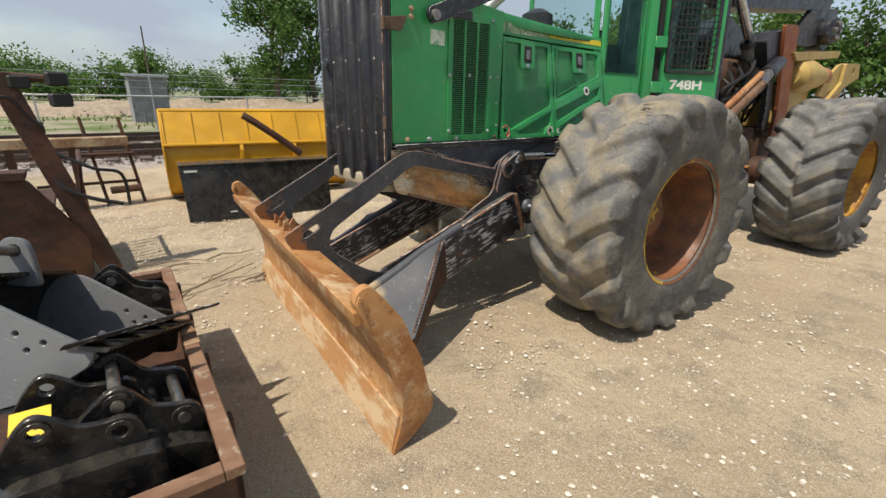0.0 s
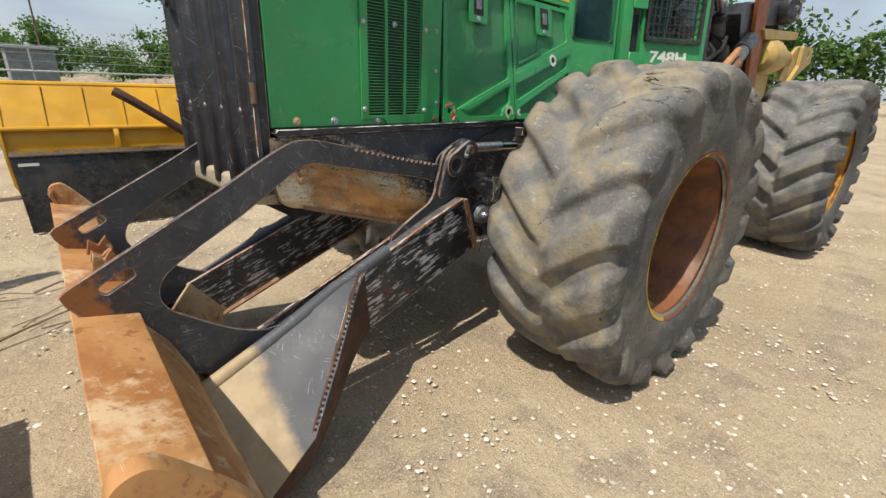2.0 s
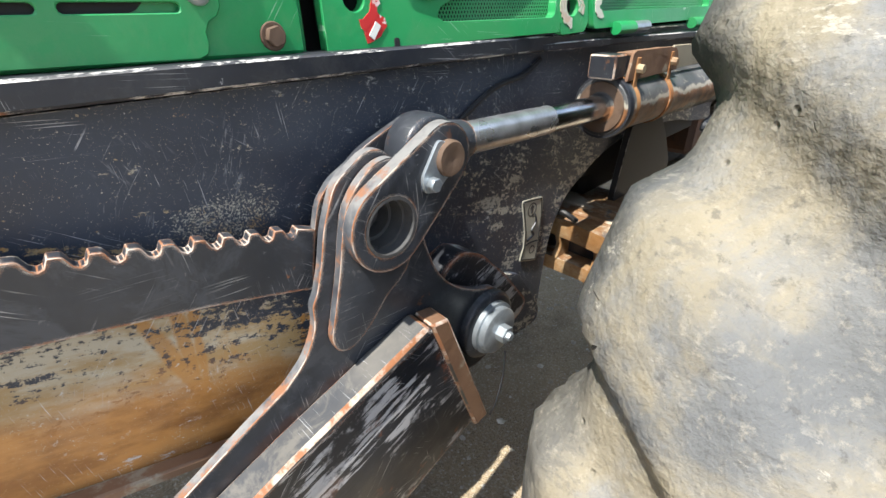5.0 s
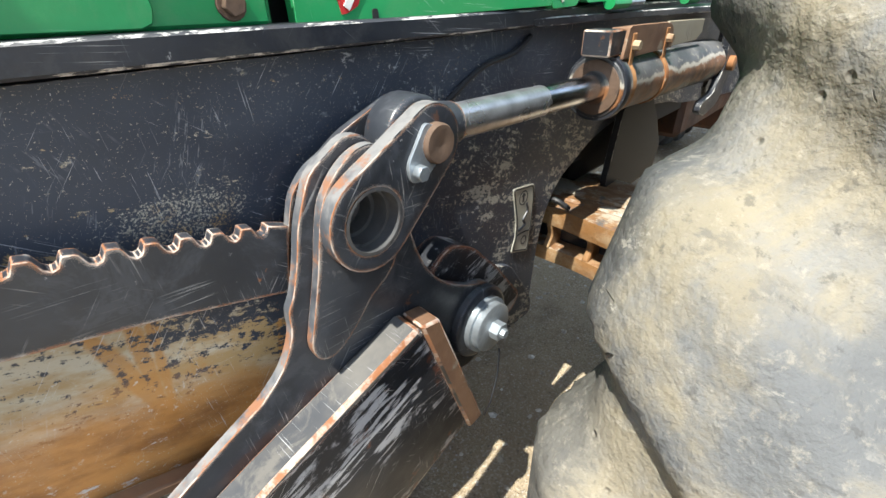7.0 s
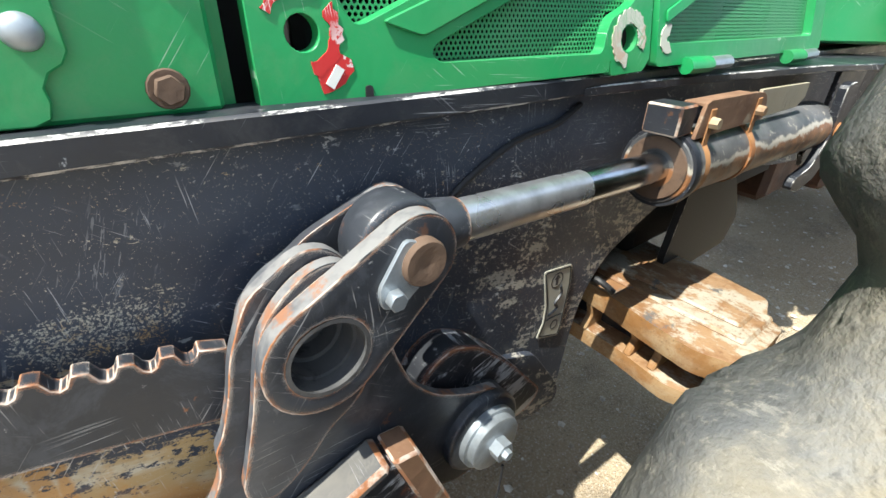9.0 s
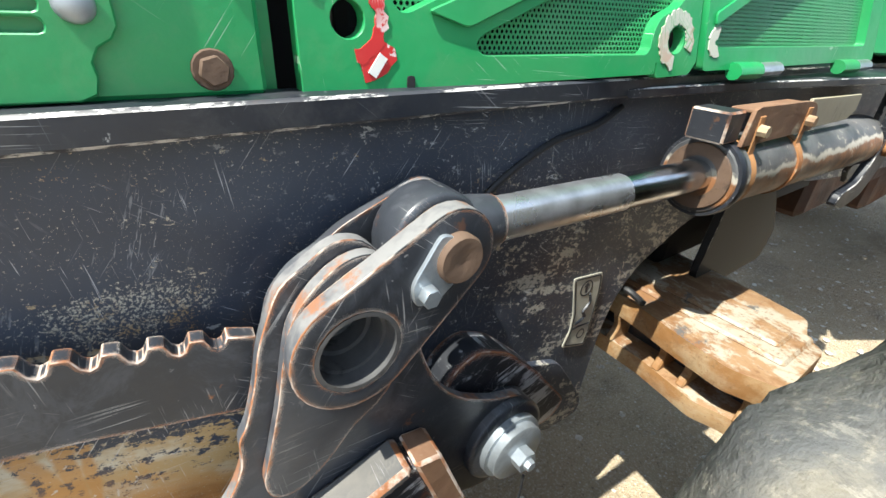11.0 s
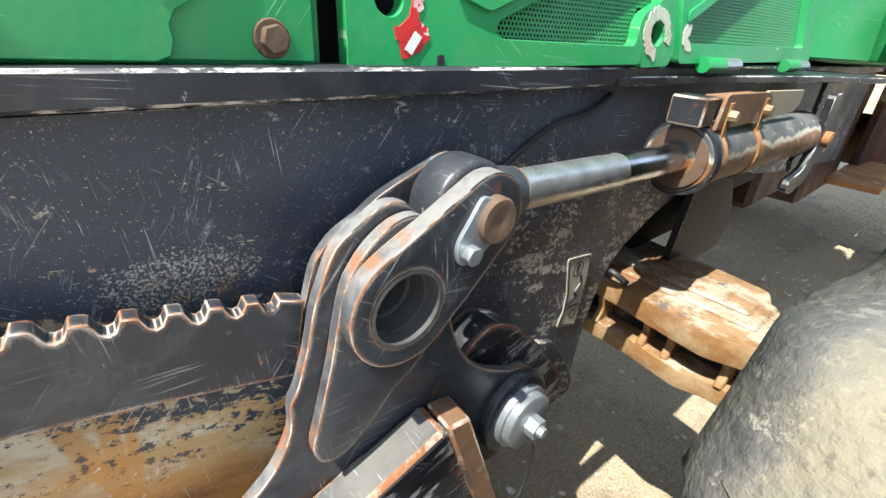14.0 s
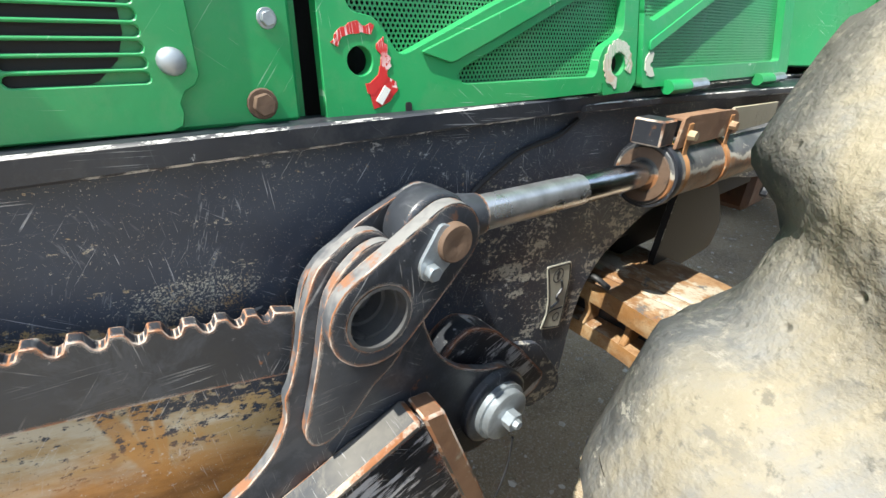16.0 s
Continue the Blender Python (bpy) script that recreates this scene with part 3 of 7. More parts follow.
def mesh_of(name, bm, mat, bevel=0.0, edge=None, smooth=35, segments=1):
    bmesh.ops.remove_doubles(bm, verts=bm.verts, dist=0.0002)
    bmesh.ops.recalc_face_normals(bm, faces=bm.faces)
    if bevel:
        sharp = [e for e in bm.edges if len(e.link_faces) == 2 and e.calc_face_angle(0) > radians(38)]
        bmesh.ops.bevel(bm, geom=sharp, offset=bevel, segments=segments, profile=0.6, affect="EDGES",
                        clamp_overlap=True, material=1 if edge else -1)
    me = bpy.data.meshes.new(name)
    bm.to_mesh(me)
    bm.free()
    me.materials.append(mat)
    if edge:
        me.materials.append(edge), me.materials.append(edge_wall)
    me.shade_smooth()
    me.set_sharp_from_angle(angle=radians(smooth))
    return me


def part(name, bm, mat, parent=None, label="", bevel=0.0, edge=None, smooth=35, segments=1):
    """One mesh object under a thing or a part; the mesh is given in world places."""
    ob = new(name, mesh_of(name, bm, mat, bevel, edge, smooth, segments))
    PLACE[ob.name] = Matrix()
    if parent is not None:
        ob.parent = parent
        ob.matrix_parent_inverse = PLACE[parent.name].inverted()
    return tagged(ob, label)


def lone(name, bm, mat, label, category, group="", kind="", bevel=0.0, edge=None, smooth=35):
    return tagged(part(name, bm, mat, None, "", bevel, edge, smooth), label, category, group, kind)


def box(x0, x1, y0, y1, z0, z1, bm=None, m=None):
    bm = bm or bmesh.new()
    made = bmesh.ops.create_cube(bm, size=1)["verts"]
    bmesh.ops.transform(bm, verts=made, matrix=(m or Matrix()) @ Matrix.Translation(((x0 + x1) / 2, (y0 + y1) / 2, (z0 + z1) / 2)) @ Matrix.Diagonal((abs(x1 - x0), abs(y1 - y0), abs(z1 - z0), 1)))
    return bm


def arc(cx, cz, r, a0, a1, n):
    return [(cx + r * math.cos(radians(a0 + (a1 - a0) * i / n)), cz + r * math.sin(radians(a0 + (a1 - a0) * i / n))) for i in range(n + 1)]


def ring(cx, cz, r, n=20):
    return arc(cx, cz, r, 0, 360, n)[:-1]


def fillet(pts, r, n=4):
    """Rounds the corners of a closed outline."""
    out = []
    for i, p in enumerate(pts):
        a, b, c = Vector(pts[i - 1]), Vector(p), Vector(pts[(i + 1) % len(pts)])
        u, v = a - b, c - b
        d = min(r, u.length * 0.45, v.length * 0.45)
        s, e = b + u.normalized() * d, b + v.normalized() * d
        out += [tuple((1 - t) ** 2 * s + 2 * t * (1 - t) * b + t * t * e) for t in (j / n for j in range(n + 1))]
    return out


def curve(pts, n=4):
    """A smooth line through the points."""
    out = []
    for i in range(len(pts) - 1):
        p = [Vector(pts[max(0, min(len(pts) - 1, i + k))]) for k in (-1, 0, 1, 2)]
        for j in range(n):
            t = j / n
            out.append(tuple(0.5 * (2 * p[1] + (p[2] - p[0]) * t + (2 * p[0] - 5 * p[1] + 4 * p[2] - p[3]) * t * t + (3 * p[1] - p[0] - 3 * p[2] + p[3]) * t ** 3)))
    return out + [tuple(pts[-1])]


def plate(pts, a0, a1, holes=(), axis="y", bm=None, m=None, walls=False):
    """A flat plate with an outline, and holes, in the plane across axis, from a0 to a1."""
    bm = bm or bmesh.new()

    def at(u, v, w):
        q = {"y": (u, w, v), "x": (w, u, v), "z": (u, v, w)}[axis]
        return m @ Vector(q) if m else Vector(q)
    edges = []
    for line in (pts, *holes):
        vs = [bm.verts.new(at(u, v, a0)) for u, v in line]
        edges += [bm.edges.new((vs[i], vs[(i + 1) % len(vs)])) for i in range(len(vs))]
    faces = [g for g in bmesh.ops.triangle_fill(bm, edges=edges, use_beauty=True, use_dissolve=False)["geom"] if isinstance(g, bmesh.types.BMFace)]
    got = bmesh.ops.extrude_face_region(bm, geom=faces)["geom"]
    shift = at(0, 0, a1) - at(0, 0, a0)
    bmesh.ops.translate(bm, verts=[g for g in got if isinstance(g, bmesh.types.BMVert)], vec=shift)
    if walls:
        bm.normal_update()
        for f in bm.faces:
            if abs(f.normal.dot(shift.normalized())) < 0.5 and (walls is True or walls(f)):
                f.material_index = 2 if walls is True else 1
    return bm


def tube(path, r, n=10, bm=None, caps=True):
    """A round bar or pipe along a path; r is one radius or one for each point."""
    bm = bm or bmesh.new()
    path = [Vector(p) for p in path]
    rs = r if isinstance(r, (list, tuple)) else [r] * len(path)
    side = None
    loops = []
    for i, p in enumerate(path):
        d = (path[min(i + 1, len(path) - 1)] - path[max(i - 1, 0)]).normalized()
        if side is None:
            side = d.orthogonal().normalized()
        side = (side - d * side.dot(d)).normalized()
        other = d.cross(side)
        loops.append([bm.verts.new(p + rs[i] * (side * math.cos(2 * math.pi * k / n) + other * math.sin(2 * math.pi * k / n))) for k in range(n)])
    for a, b in zip(loops, loops[1:]):
        for k in range(n):
            bm.faces.new((a[k], a[(k + 1) % n], b[(k + 1) % n], b[k]))
    if caps:
        bm.faces.new(loops[0][::-1]), bm.faces.new(loops[-1])
    return bm


def lathe(profile, centre, axis, n=24, bm=None):
    """A turned form: (along, radius) pairs about an axis from centre."""
    bm = bm or bmesh.new()
    c, d = Vector(centre), Vector(axis).normalized()
    s = d.orthogonal().normalized()
    o = d.cross(s)
    loops = []
    for along, r in profile:
        if r < 1e-5:
            loops.append([bm.verts.new(c + d * along)])
        else:
            loops.append([bm.verts.new(c + d * along + r * (s * math.cos(2 * math.pi * k / n) + o * math.sin(2 * math.pi * k / n))) for k in range(n)])
    for a, b in zip(loops, loops[1:]):
        for k in range(n):
            q = (k + 1) % n
            if len(a) == 1 and len(b) > 1:
                bm.faces.new((a[0], b[q], b[k]))
            elif len(b) == 1 and len(a) > 1:
                bm.faces.new((a[k], a[q], b[0]))
            elif len(a) > 1:
                bm.faces.new((a[k], a[q], b[q], b[k]))
    return bm


def hex_bolt(x, z, y, r, parent, mat, washer=True, name="bolt", label=""):
    """A hexagon head that points to -y, with its washer."""
    bm = bmesh.new()
    if washer:
        lathe([(0, 0), (0, r * 1.36), (r * 0.16, r * 1.36), (r * 0.24, r * 1.25), (r * 0.24, 0)], (x, y, z), (0, -1, 0), 16, bm)
    plate(arc(x, z, r, 15, 375, 6)[:-1], y - r * 0.2, y - r * 0.95, bm=bm)
    return part(name, bm, mat, parent, label, bevel=r * 0.12)


def sheet_strip(tops, bottoms, thick, bm=None):
    """A folded plate between two 3D lines, given a thickness along its own normal."""
    bm = bm or bmesh.new()
    tops, bottoms = [Vector(p) for p in tops], [Vector(p) for p in bottoms]
    n = len(tops)
    norms = []
    for i in range(n):
        a, b = max(i - 1, 0), min(i + 1, n - 1)
        norms.append(((tops[b] - tops[a]).cross(bottoms[i] - tops[i])).normalized() * thick)
    grid = [[bm.verts.new(p) for p in tops], [bm.verts.new(p) for p in bottoms],
            [bm.verts.new(p + q) for p, q in zip(bottoms, norms)], [bm.verts.new(p + q) for p, q in zip(tops, norms)]]
    for r in range(4):
        g, h = grid[r], grid[(r + 1) % 4]
        for i in range(n - 1):
            bm.faces.new((g[i], g[i + 1], h[i + 1], h[i]))
    bm.faces.new([g[0] for g in grid]), bm.faces.new([g[-1] for g in grid][::-1])
    return bm


def written(text, size, m, mat, parent, name="lettering", label="", depth=0.001):
    cu = bpy.data.curves.new(name, "FONT")
    cu.body, cu.size, cu.extrude, cu.align_x, cu.align_y = text, size, depth, "CENTER", "CENTER"
    cu.offset = size * 0.03
    tmp = bpy.data.objects.new(name, cu)
    me = bpy.data.meshes.new_from_object(tmp)
    bpy.data.objects.remove(tmp)
    me.transform(m)
    me.materials.append(mat)
    ob = new(name, me)
    PLACE[ob.name] = Matrix()
    ob.parent = parent
    ob.matrix_parent_inverse = PLACE[parent.name].inverted()
    return tagged(ob, label)


# ---- ground ----
def ground_sheet():
    def lines(lo, hi, fine_lo, fine_hi, step):
        a = [lo, lo * 0.5, lo * 0.22, lo * 0.1]
        b = [hi * 0.06, hi * 0.12, hi * 0.3, hi]
        k = int((fine_hi - fine_lo) / step)
        return sorted([v for v in a if v < fine_lo] + [fine_lo + step * i for i in range(k + 1)] + [v for v in b if v > fine_hi])
    xs, ys = lines(-600, 900, -4, 9, 0.07), lines(-400, 1200, -1.5, 9, 0.07)
    verts, faces = [], []
    for y in ys:
        for x in xs:
            near = -3.5 < x < 8.5 and -1 < y < 8.5
            z = 0.0
            if near:
                z = 0.022 * (noise.noise((x * 0.9, y * 0.9, 3)) - 0.1) + 0.009 * noise.noise((x * 4.1, y * 4.1, 7))
                z -= 0.012
            verts.append((x, y, z))
    w = len(xs)
    for j in range(len(ys) - 1):
        for i in range(w - 1):
            faces.append((j * w + i, j * w + i + 1, (j + 1) * w + i + 1, (j + 1) * w + i))
    me = bpy.data.meshes.new("ground")
    me.from_pydata(verts, [], faces)
    me.materials.append(ground_mat)
    me.shade_smooth()
    return tagged(new("ground", me), "sunlit tan sand yard strewn with pale stone chips", "ground", kind="structure")


ground_sheet()


def scatter_stones(name, count, spot, size, mat, label, category, seed):
    """Many small angular stones in one mesh."""
    rnd = random.Random(seed)
    base = [(1, 0, 0), (0.3, 0.9, 0), (-0.8, 0.5, 0), (-0.7, -0.6, 0), (0.4, -0.9, 0), (0.1, 0.05, 0.75), (0, 0, -0.6)]
    verts, faces = [], []
    for _ in range(count):
        x, y, z = spot(rnd)
        s = size(rnd)
        a, tall, k = rnd.uniform(0, 6.3), rnd.uniform(0.5, 1.0), len(verts)
        ca, sa = math.cos(a), math.sin(a)
        for u, v, w in base:
            u, v, w = u * rnd.uniform(0.7, 1.2), v * rnd.uniform(0.7, 1.2), w * tall * rnd.uniform(0.8, 1.1)
            verts.append((x + s * (u * ca - v * sa), y + s * (u * sa + v * ca), z + s * w))
        for i in range(5):
            j = (i + 1) % 5
            faces += [(k + i, k + j, k + 5), (k + j, k + i, k + 6)]
    me = bpy.data.meshes.new(name)
    me.from_pydata(verts, [], faces)
    me.materials.append(mat)
    return tagged(new(name, me), label, category, kind="stuff")


def yard_spot(rnd):
    while True:
        r = rnd.random() ** 0.8
        x, y = rnd.uniform(-1.5, 8.5), -0.8 + 9.5 * r
        if noise.noise((x * 0.8, y * 0.8, 11)) > -0.15 or rnd.random() < 0.35:
            return x, y, -0.008


scatter_stones("stone_chips", 26000, yard_spot, lambda r: 0.004 + 0.014 * r.random() ** 3, stone_mat, "scattered pale limestone chips lying on sandy yard ground", "stones", 5)

# ---- the log skidder ----
MID = 2.685
skidder = thing("log_skidder", 3.9, MID, 0, "green articulated log skidder with rusty front blade, parked on sand", "log skidder")
PIVOT = Vector((2.384, 2.3, 0.735))
# the blade and its arms stand a little askew, the far end further back
ARM = Matrix(((1, 0.08, 0, -0.184), (0, 1, 0, 0), (0, 0, 1, 0), (0, 0, 0, 1)))


def flip(y):
    return 2 * MID - y


# blade
NEAR_END, FAR_END = 1.45, 3.93
face = curve([(0.612, 0.715), (0.628, 0.67), (0.668, 0.615), (0.71, 0.53), (0.755, 0.43), (0.785, 0.34), (0.80, 0.22), (0.795, 0.12)], 3)
outline = face + [(0.82, 0.12), (0.90, 0.16), (0.885, 0.42), (0.83, 0.56), (0.76, 0.66)]
blade = part("blade", plate(outline, NEAR_END + 0.01, FAR_END - 0.01, m=ARM), blade_rust, skidder, "dozer blade of orange rusted steel", bevel=0.006)
part("top_lip", plate([(0.598, 0.728), (0.605, 0.665), (0.624, 0.66), (0.64, 0.712), (0.77, 0.672), (0.767, 0.687)], NEAR_END + 0.012, FAR_END - 0.012, m=ARM), blade_rust, blade, "bent upper lip with sand on it", bevel=0.003)
part("cutting_edge", plate([(0.785, 0.17), (0.80, 0.165), (0.805, 0.115), (0.775, -0.012), (0.748, -0.016)], NEAR_END + 0.005, FAR_END - 0.005, m=ARM), cutting, blade, "pale scraped cutting edge", bevel=0.003)
part("edge_backing", plate([(0.80, 0.16), (0.955, 0.16), (0.93, 0.06), (0.785, 0.01)], NEAR_END + 0.015, FAR_END - 0.015, m=ARM), blade_rust, blade, bevel=0.003)
ear = curve([(0.597, 0.771), (0.612, 0.812), (0.647, 0.827), (0.682, 0.812), (0.743, 0.738), (0.813, 0.64), (0.852, 0.542), (0.897, 0.449), (0.943, 0.272), (0.97, 0.188), (0.955, 0.125), (0.865, 0.041), (0.752, -0.016)], 4)
ear += curve([(0.797, 0.13), (0.805, 0.23), (0.788, 0.34), (0.743, 0.47), (0.685, 0.584), (0.64, 0.66)], 3)
for y in (NEAR_END, FAR_END - 0.022):
    part("end_plate", plate(ear, y - 0.012, y + 0.034, m=ARM), blade_rust, blade, "rounded rusty end plate", bevel=0.006, segments=2)
    part("wear_strip", plate([(0.612, 0.80), (0.60, 0.765), (0.632, 0.68), (0.648, 0.68), (0.62, 0.765), (0.628, 0.795)], y - 0.02, y + 0.05, m=ARM), blade_rust, blade, bevel=0.003)
for i in range(9):
    y = 1.62 + i * 0.265
    part("edge_bolt", lathe([(0, 0), (0, 0.018), (0.006, 0.014), (0.006, 0)], ARM @ Vector((0.779, y, 0.10)), (-1, 0, 0.25), 10), cutting, blade)
# torn rusty brackets left on the lip
for y, h in ((2.62, 0.07), (2.74, 0.10), (2.86, 0.06), (2.95, 0.09)):
    part("torn_bracket", plate([(0.675, 0.685), (0.765, 0.66), (0.775, 0.685 + h * 0.4), (0.755, 0.685 + h), (0.725, 0.685 + h * 0.6), (0.695, 0.705 + h * 0.7)], y, y + 0.018, m=ARM), rust_bright, blade, bevel=0.003)


# lift arm side plates
def arm_outline():
    top = [(0.86, 0.42), (0.78, 0.46), (0.70, 0.60), (0.592, 0.765), (0.583, 0.795), (0.60, 0.812), (0.84, 0.935), (1.06, 1.048), (1.19, 1.122)]
    top += curve([(1.27, 1.164), (1.335, 1.19), (1.405, 1.197), (1.49, 1.182), (1.585, 1.160)], 4)
    x = 1.60
    while x < 2.07:
        def rise(v):
            return 1.156 - 0.25 * (v - 1.6) + 0.04 * (v - 1.6) ** 2
        top += [(x, rise(x)), (x + 0.008, rise(x + 0.008)), (x + 0.0105, rise(x + 0.0105) - 0.001), (x + 0.0145, rise(x + 0.0145) - 0.0095), (x + 0.0190, rise(x + 0.0190) - 0.0120), (x + 0.0235, rise(x + 0.0235) - 0.0095), (x + 0.0274, rise(x + 0.0274) - 0.001)]
        x += 0.0281
    top += [(2.10, 1.036), (2.085, 0.956)]
    low = [(1.961, 0.990), (1.87, 1.010), (1.70, 1.045), (1.50, 1.090)] + curve([(1.45, 1.101), (1.40, 1.102), (1.348, 1.086), (1.267, 1.037)], 3)
    low += [(1.131, 0.95), (0.975, 0.866)] + curve([(0.90, 0.822), (0.855, 0.788), (0.834, 0.745), (0.834, 0.705), (0.855, 0.665), (0.90, 0.627), (0.986, 0.561), (1.069, 0.507), (1.16, 0.47)], 3)
    low += [(1.30, 0.468), (1.52, 0.53), (1.55, 0.46), (1.20, 0.385), (0.95, 0.36)]
    return top + low


def upward_tooth_face(f):
    """Upward faces of the teeth: worn tops, and valley sides paled for the light."""
    c = f.calc_center_median()
    return 1.58 < c.x < 2.09 and c.z > 1.0 and f.normal.z > 0.3


slot = fillet([(0.672, 0.798), (0.765, 0.846), (0.782, 0.815), (0.69, 0.768)], 0.018, 3)
for y0, y1 in ((2.318, 2.335), (flip(2.335), flip(2.318))):
    part("lift_arm", plate(arm_outline(), y0, y1, [slot], m=ARM, walls=upward_tooth_face), arm_front, skidder, "cranked black arm plate with a toothed upper edge and rusty worn rim", bevel=0.0022, edge=edge_worn)

# lever between arm and pivot, front link plate and eye plate
lever = curve([(2.215, 1.10), (2.195, 1.122), (2.169, 1.127), (2.143, 1.113), (2.12, 1.097), (2.105, 1.066), (2.096, 1.041), (2.088, 1.006), (2.076, 0.968), (2.067, 0.95), (2.064, 0.918), (2.044, 0.88), (2.012, 0.852)], 3)
lever += [(1.954, 0.825), (1.85, 0.773), (1.79, 0.735), (1.76, 0.66), (2.24, 0.66)]
lever += arc(2.384, 0.735, 0.088, 220, 420, 12)
lever += curve([(2.385, 0.826), (2.33, 0.858), (2.29, 0.90), (2.266, 0.95), (2.252, 1.0), (2.24, 1.06)], 3)
cheek = curve([(2.318, 1.112), (2.308, 1.136), (2.282, 1.147), (2.255, 1.140), (2.223, 1.128), (2.192, 1.115), (2.168, 1.099), (2.143, 1.086), (2.127, 1.071), (2.115, 1.052), (2.10, 1.0), (2.08, 0.945)], 3) + [(2.14, 0.93), (2.23, 0.99), (2.305, 1.075)]
link = curve([(2.215, 1.104), (2.195, 1.117), (2.171, 1.115), (2.145, 1.099), (2.124, 1.073), (2.114, 1.042), (2.103, 0.99), (2.087, 0.93), (2.080, 0.902), (2.086, 0.88), (2.103, 0.872), (2.124, 0.88), (2.148, 0.90), (2.172, 0.926), (2.21, 0.955), (2.25, 1.04)], 3)
HOLE, PIN = (2.173, 1.038), (2.270, 1.106)
stadium = arc(HOLE[0], HOLE[1], 0.060, 117, 312, 16) + arc(PIN[0], PIN[1], 0.045, -48, 117, 12)
for side in (0, 1):
    def across(a, b):
        return (flip(b), flip(a)) if side else (a, b)
    lev = part("lever", plate(lever, *across(2.288, 2.303), [ring(HOLE[0], HOLE[1], 0.040)], m=ARM, walls=True), black_arm, skidder, "black lever plate with a rubbed rusty edge", bevel=0.004, edge=edge_worn)
    part("back_plate", plate(cheek, *across(2.337, 2.350), m=ARM, walls=True), black_arm, lev, bevel=0.003, edge=edge_worn)
    part("link_plate", plate(link, *across(2.272, 2.286), [ring(HOLE[0], HOLE[1], 0.040)], m=ARM, walls=True), black_arm, lev, "outer link plate with pale worn edges", bevel=0.006, edge=edge_worn, segments=2)
    part("eye_plate", plate(stadium, *across(2.250, 2.2715), [ring(HOLE[0], HOLE[1], 0.040)], m=ARM, walls=True), black_arm, lev, bevel=0.006, edge=edge_worn, segments=2)
    s = -1 if not side else 1
    y = 2.250 if not side else flip(2.250)
    at = ARM @ Vector((HOLE[0], y, HOLE[1]))
    part("bushing", lathe([(0.001, 0.0405), (0.001, 0.036), (-0.018, 0.0355), (-0.018, 0.032), (-0.04, 0.031), (-0.04, 0.026), (-0.06, 0.025), (-0.06, 0.0)], at, (0, s, 0), 28), scuffed_bore, lev, "deep round bore")
    at = ARM @ Vector((PIN[0], y, PIN[1]))
    part("pin", lathe([(-0.08, 0.024), (0.009, 0.024), (0.012, 0.022), (0.012, 0.006), (0.010, 0.0)], at, (0, s, 0), 24), pin_rust, lev, "rusty round pin")
    part("rod_eye", lathe([(-0.024, 0.03), (-0.024, 0.046), (-0.028, 0.051), (-0.066, 0.051), (-0.072, 0.046), (-0.072, 0.03)], at, (0, s, 0), 28), black_arm, lev, bevel=0.002)
    flag = fillet([(2.282, 1.120), (2.252, 1.134), (2.222, 1.090), (2.226, 1.068), (2.248, 1.066), (2.272, 1.084)], 0.008, 3)
    part("pin_retainer", plate(flag, *across(2.2445, 2.2498), m=ARM), zinc, lev, "zinc-plated retainer flag", bevel=0.001)
    b = part("retainer_bolt", plate(arc(2.237, 1.080, 0.010, 0, 360, 6)[:-1], *across(2.2325, 2.2445), m=ARM), zinc, lev, bevel=0.001)
    # push beam of the blade with rubbed outer face
    beam = [(2.235, 0.850), (2.338, 0.570), (2.13, 0.50), (1.80, 0.385), (1.62, 0.325), (1.53, 0.60), (1.76, 0.70), (1.99, 0.775)]
    bo = part("push_beam", plate(beam, *across(2.245, 2.287), m=ARM), scuffed, skidder, "black box beam scuffed to bare metal", bevel=0.006, edge=edge_bright, segments=2)
    part("end_cap", plate([(2.226, 0.862), (2.262, 0.856), (2.372, 0.562), (2.336, 0.556)], *across(2.238, 2.286), m=ARM), bent_rust, bo, "rust-edged beam end cap", bevel=0.004, edge=edge_worn)
    part("top_flange", plate([(2.225, 0.851), (1.99, 0.778), (1.60, 0.632), (1.60, 0.646), (1.985, 0.792), (2.218, 0.868)], *across(2.235, 2.287), m=ARM), cover_paint, bo, "top flange rubbed grey", bevel=0.006, edge=edge_worn)
    ys = (lambda v: flip(v)) if side else (lambda v: v)
    rail = [ARM @ Vector(p) for p in ((1.74, ys(2.262), 0.685), (1.45, ys(2.265), 0.575), (1.20, ys(2.265), 0.462), (0.86, ys(2.265), 0.33))]
    part("tube", tube(rail, 0.030, 14), sand_cover, bo, "long grey tube on the beam")
    tops = [ARM @ Vector(p) for p in ((1.60, ys(2.246), 0.640), (1.545, ys(2.20), 0.617), (1.485, ys(2.145), 0.585), (1.33, ys(2.04), 0.40), (1.16, ys(1.93), 0.21), (0.93, ys(1.86), 0.12))]
    lows = [ARM @ Vector(p) for p in ((1.63, ys(2.246), 0.328), (1.545, ys(2.20), 0.30), (1.46, ys(2.145), 0.265), (1.31, ys(2.04), 0.16), (1.14, ys(1.93), 0.08), (0.95, ys(1.86), 0.06))]
    part("gusset", sheet_strip(tops, lows, 0.022 * s), rust_pipe if side else rust_dark, bo, "folded gusset plate running to the blade", bevel=0.004, edge=edge_worn)
    inner = [ARM @ Vector(p) for p in ((1.60, ys(2.25), 0.632), (1.52, ys(2.25), 0.602), (1.45, ys(2.255), 0.575), (1.32, ys(2.26), 0.516), (1.18, ys(2.26), 0.455), (0.86, ys(2.265), 0.33))]
    outer = [p + Vector((0.012, 0, -0.012)) for p in tops]
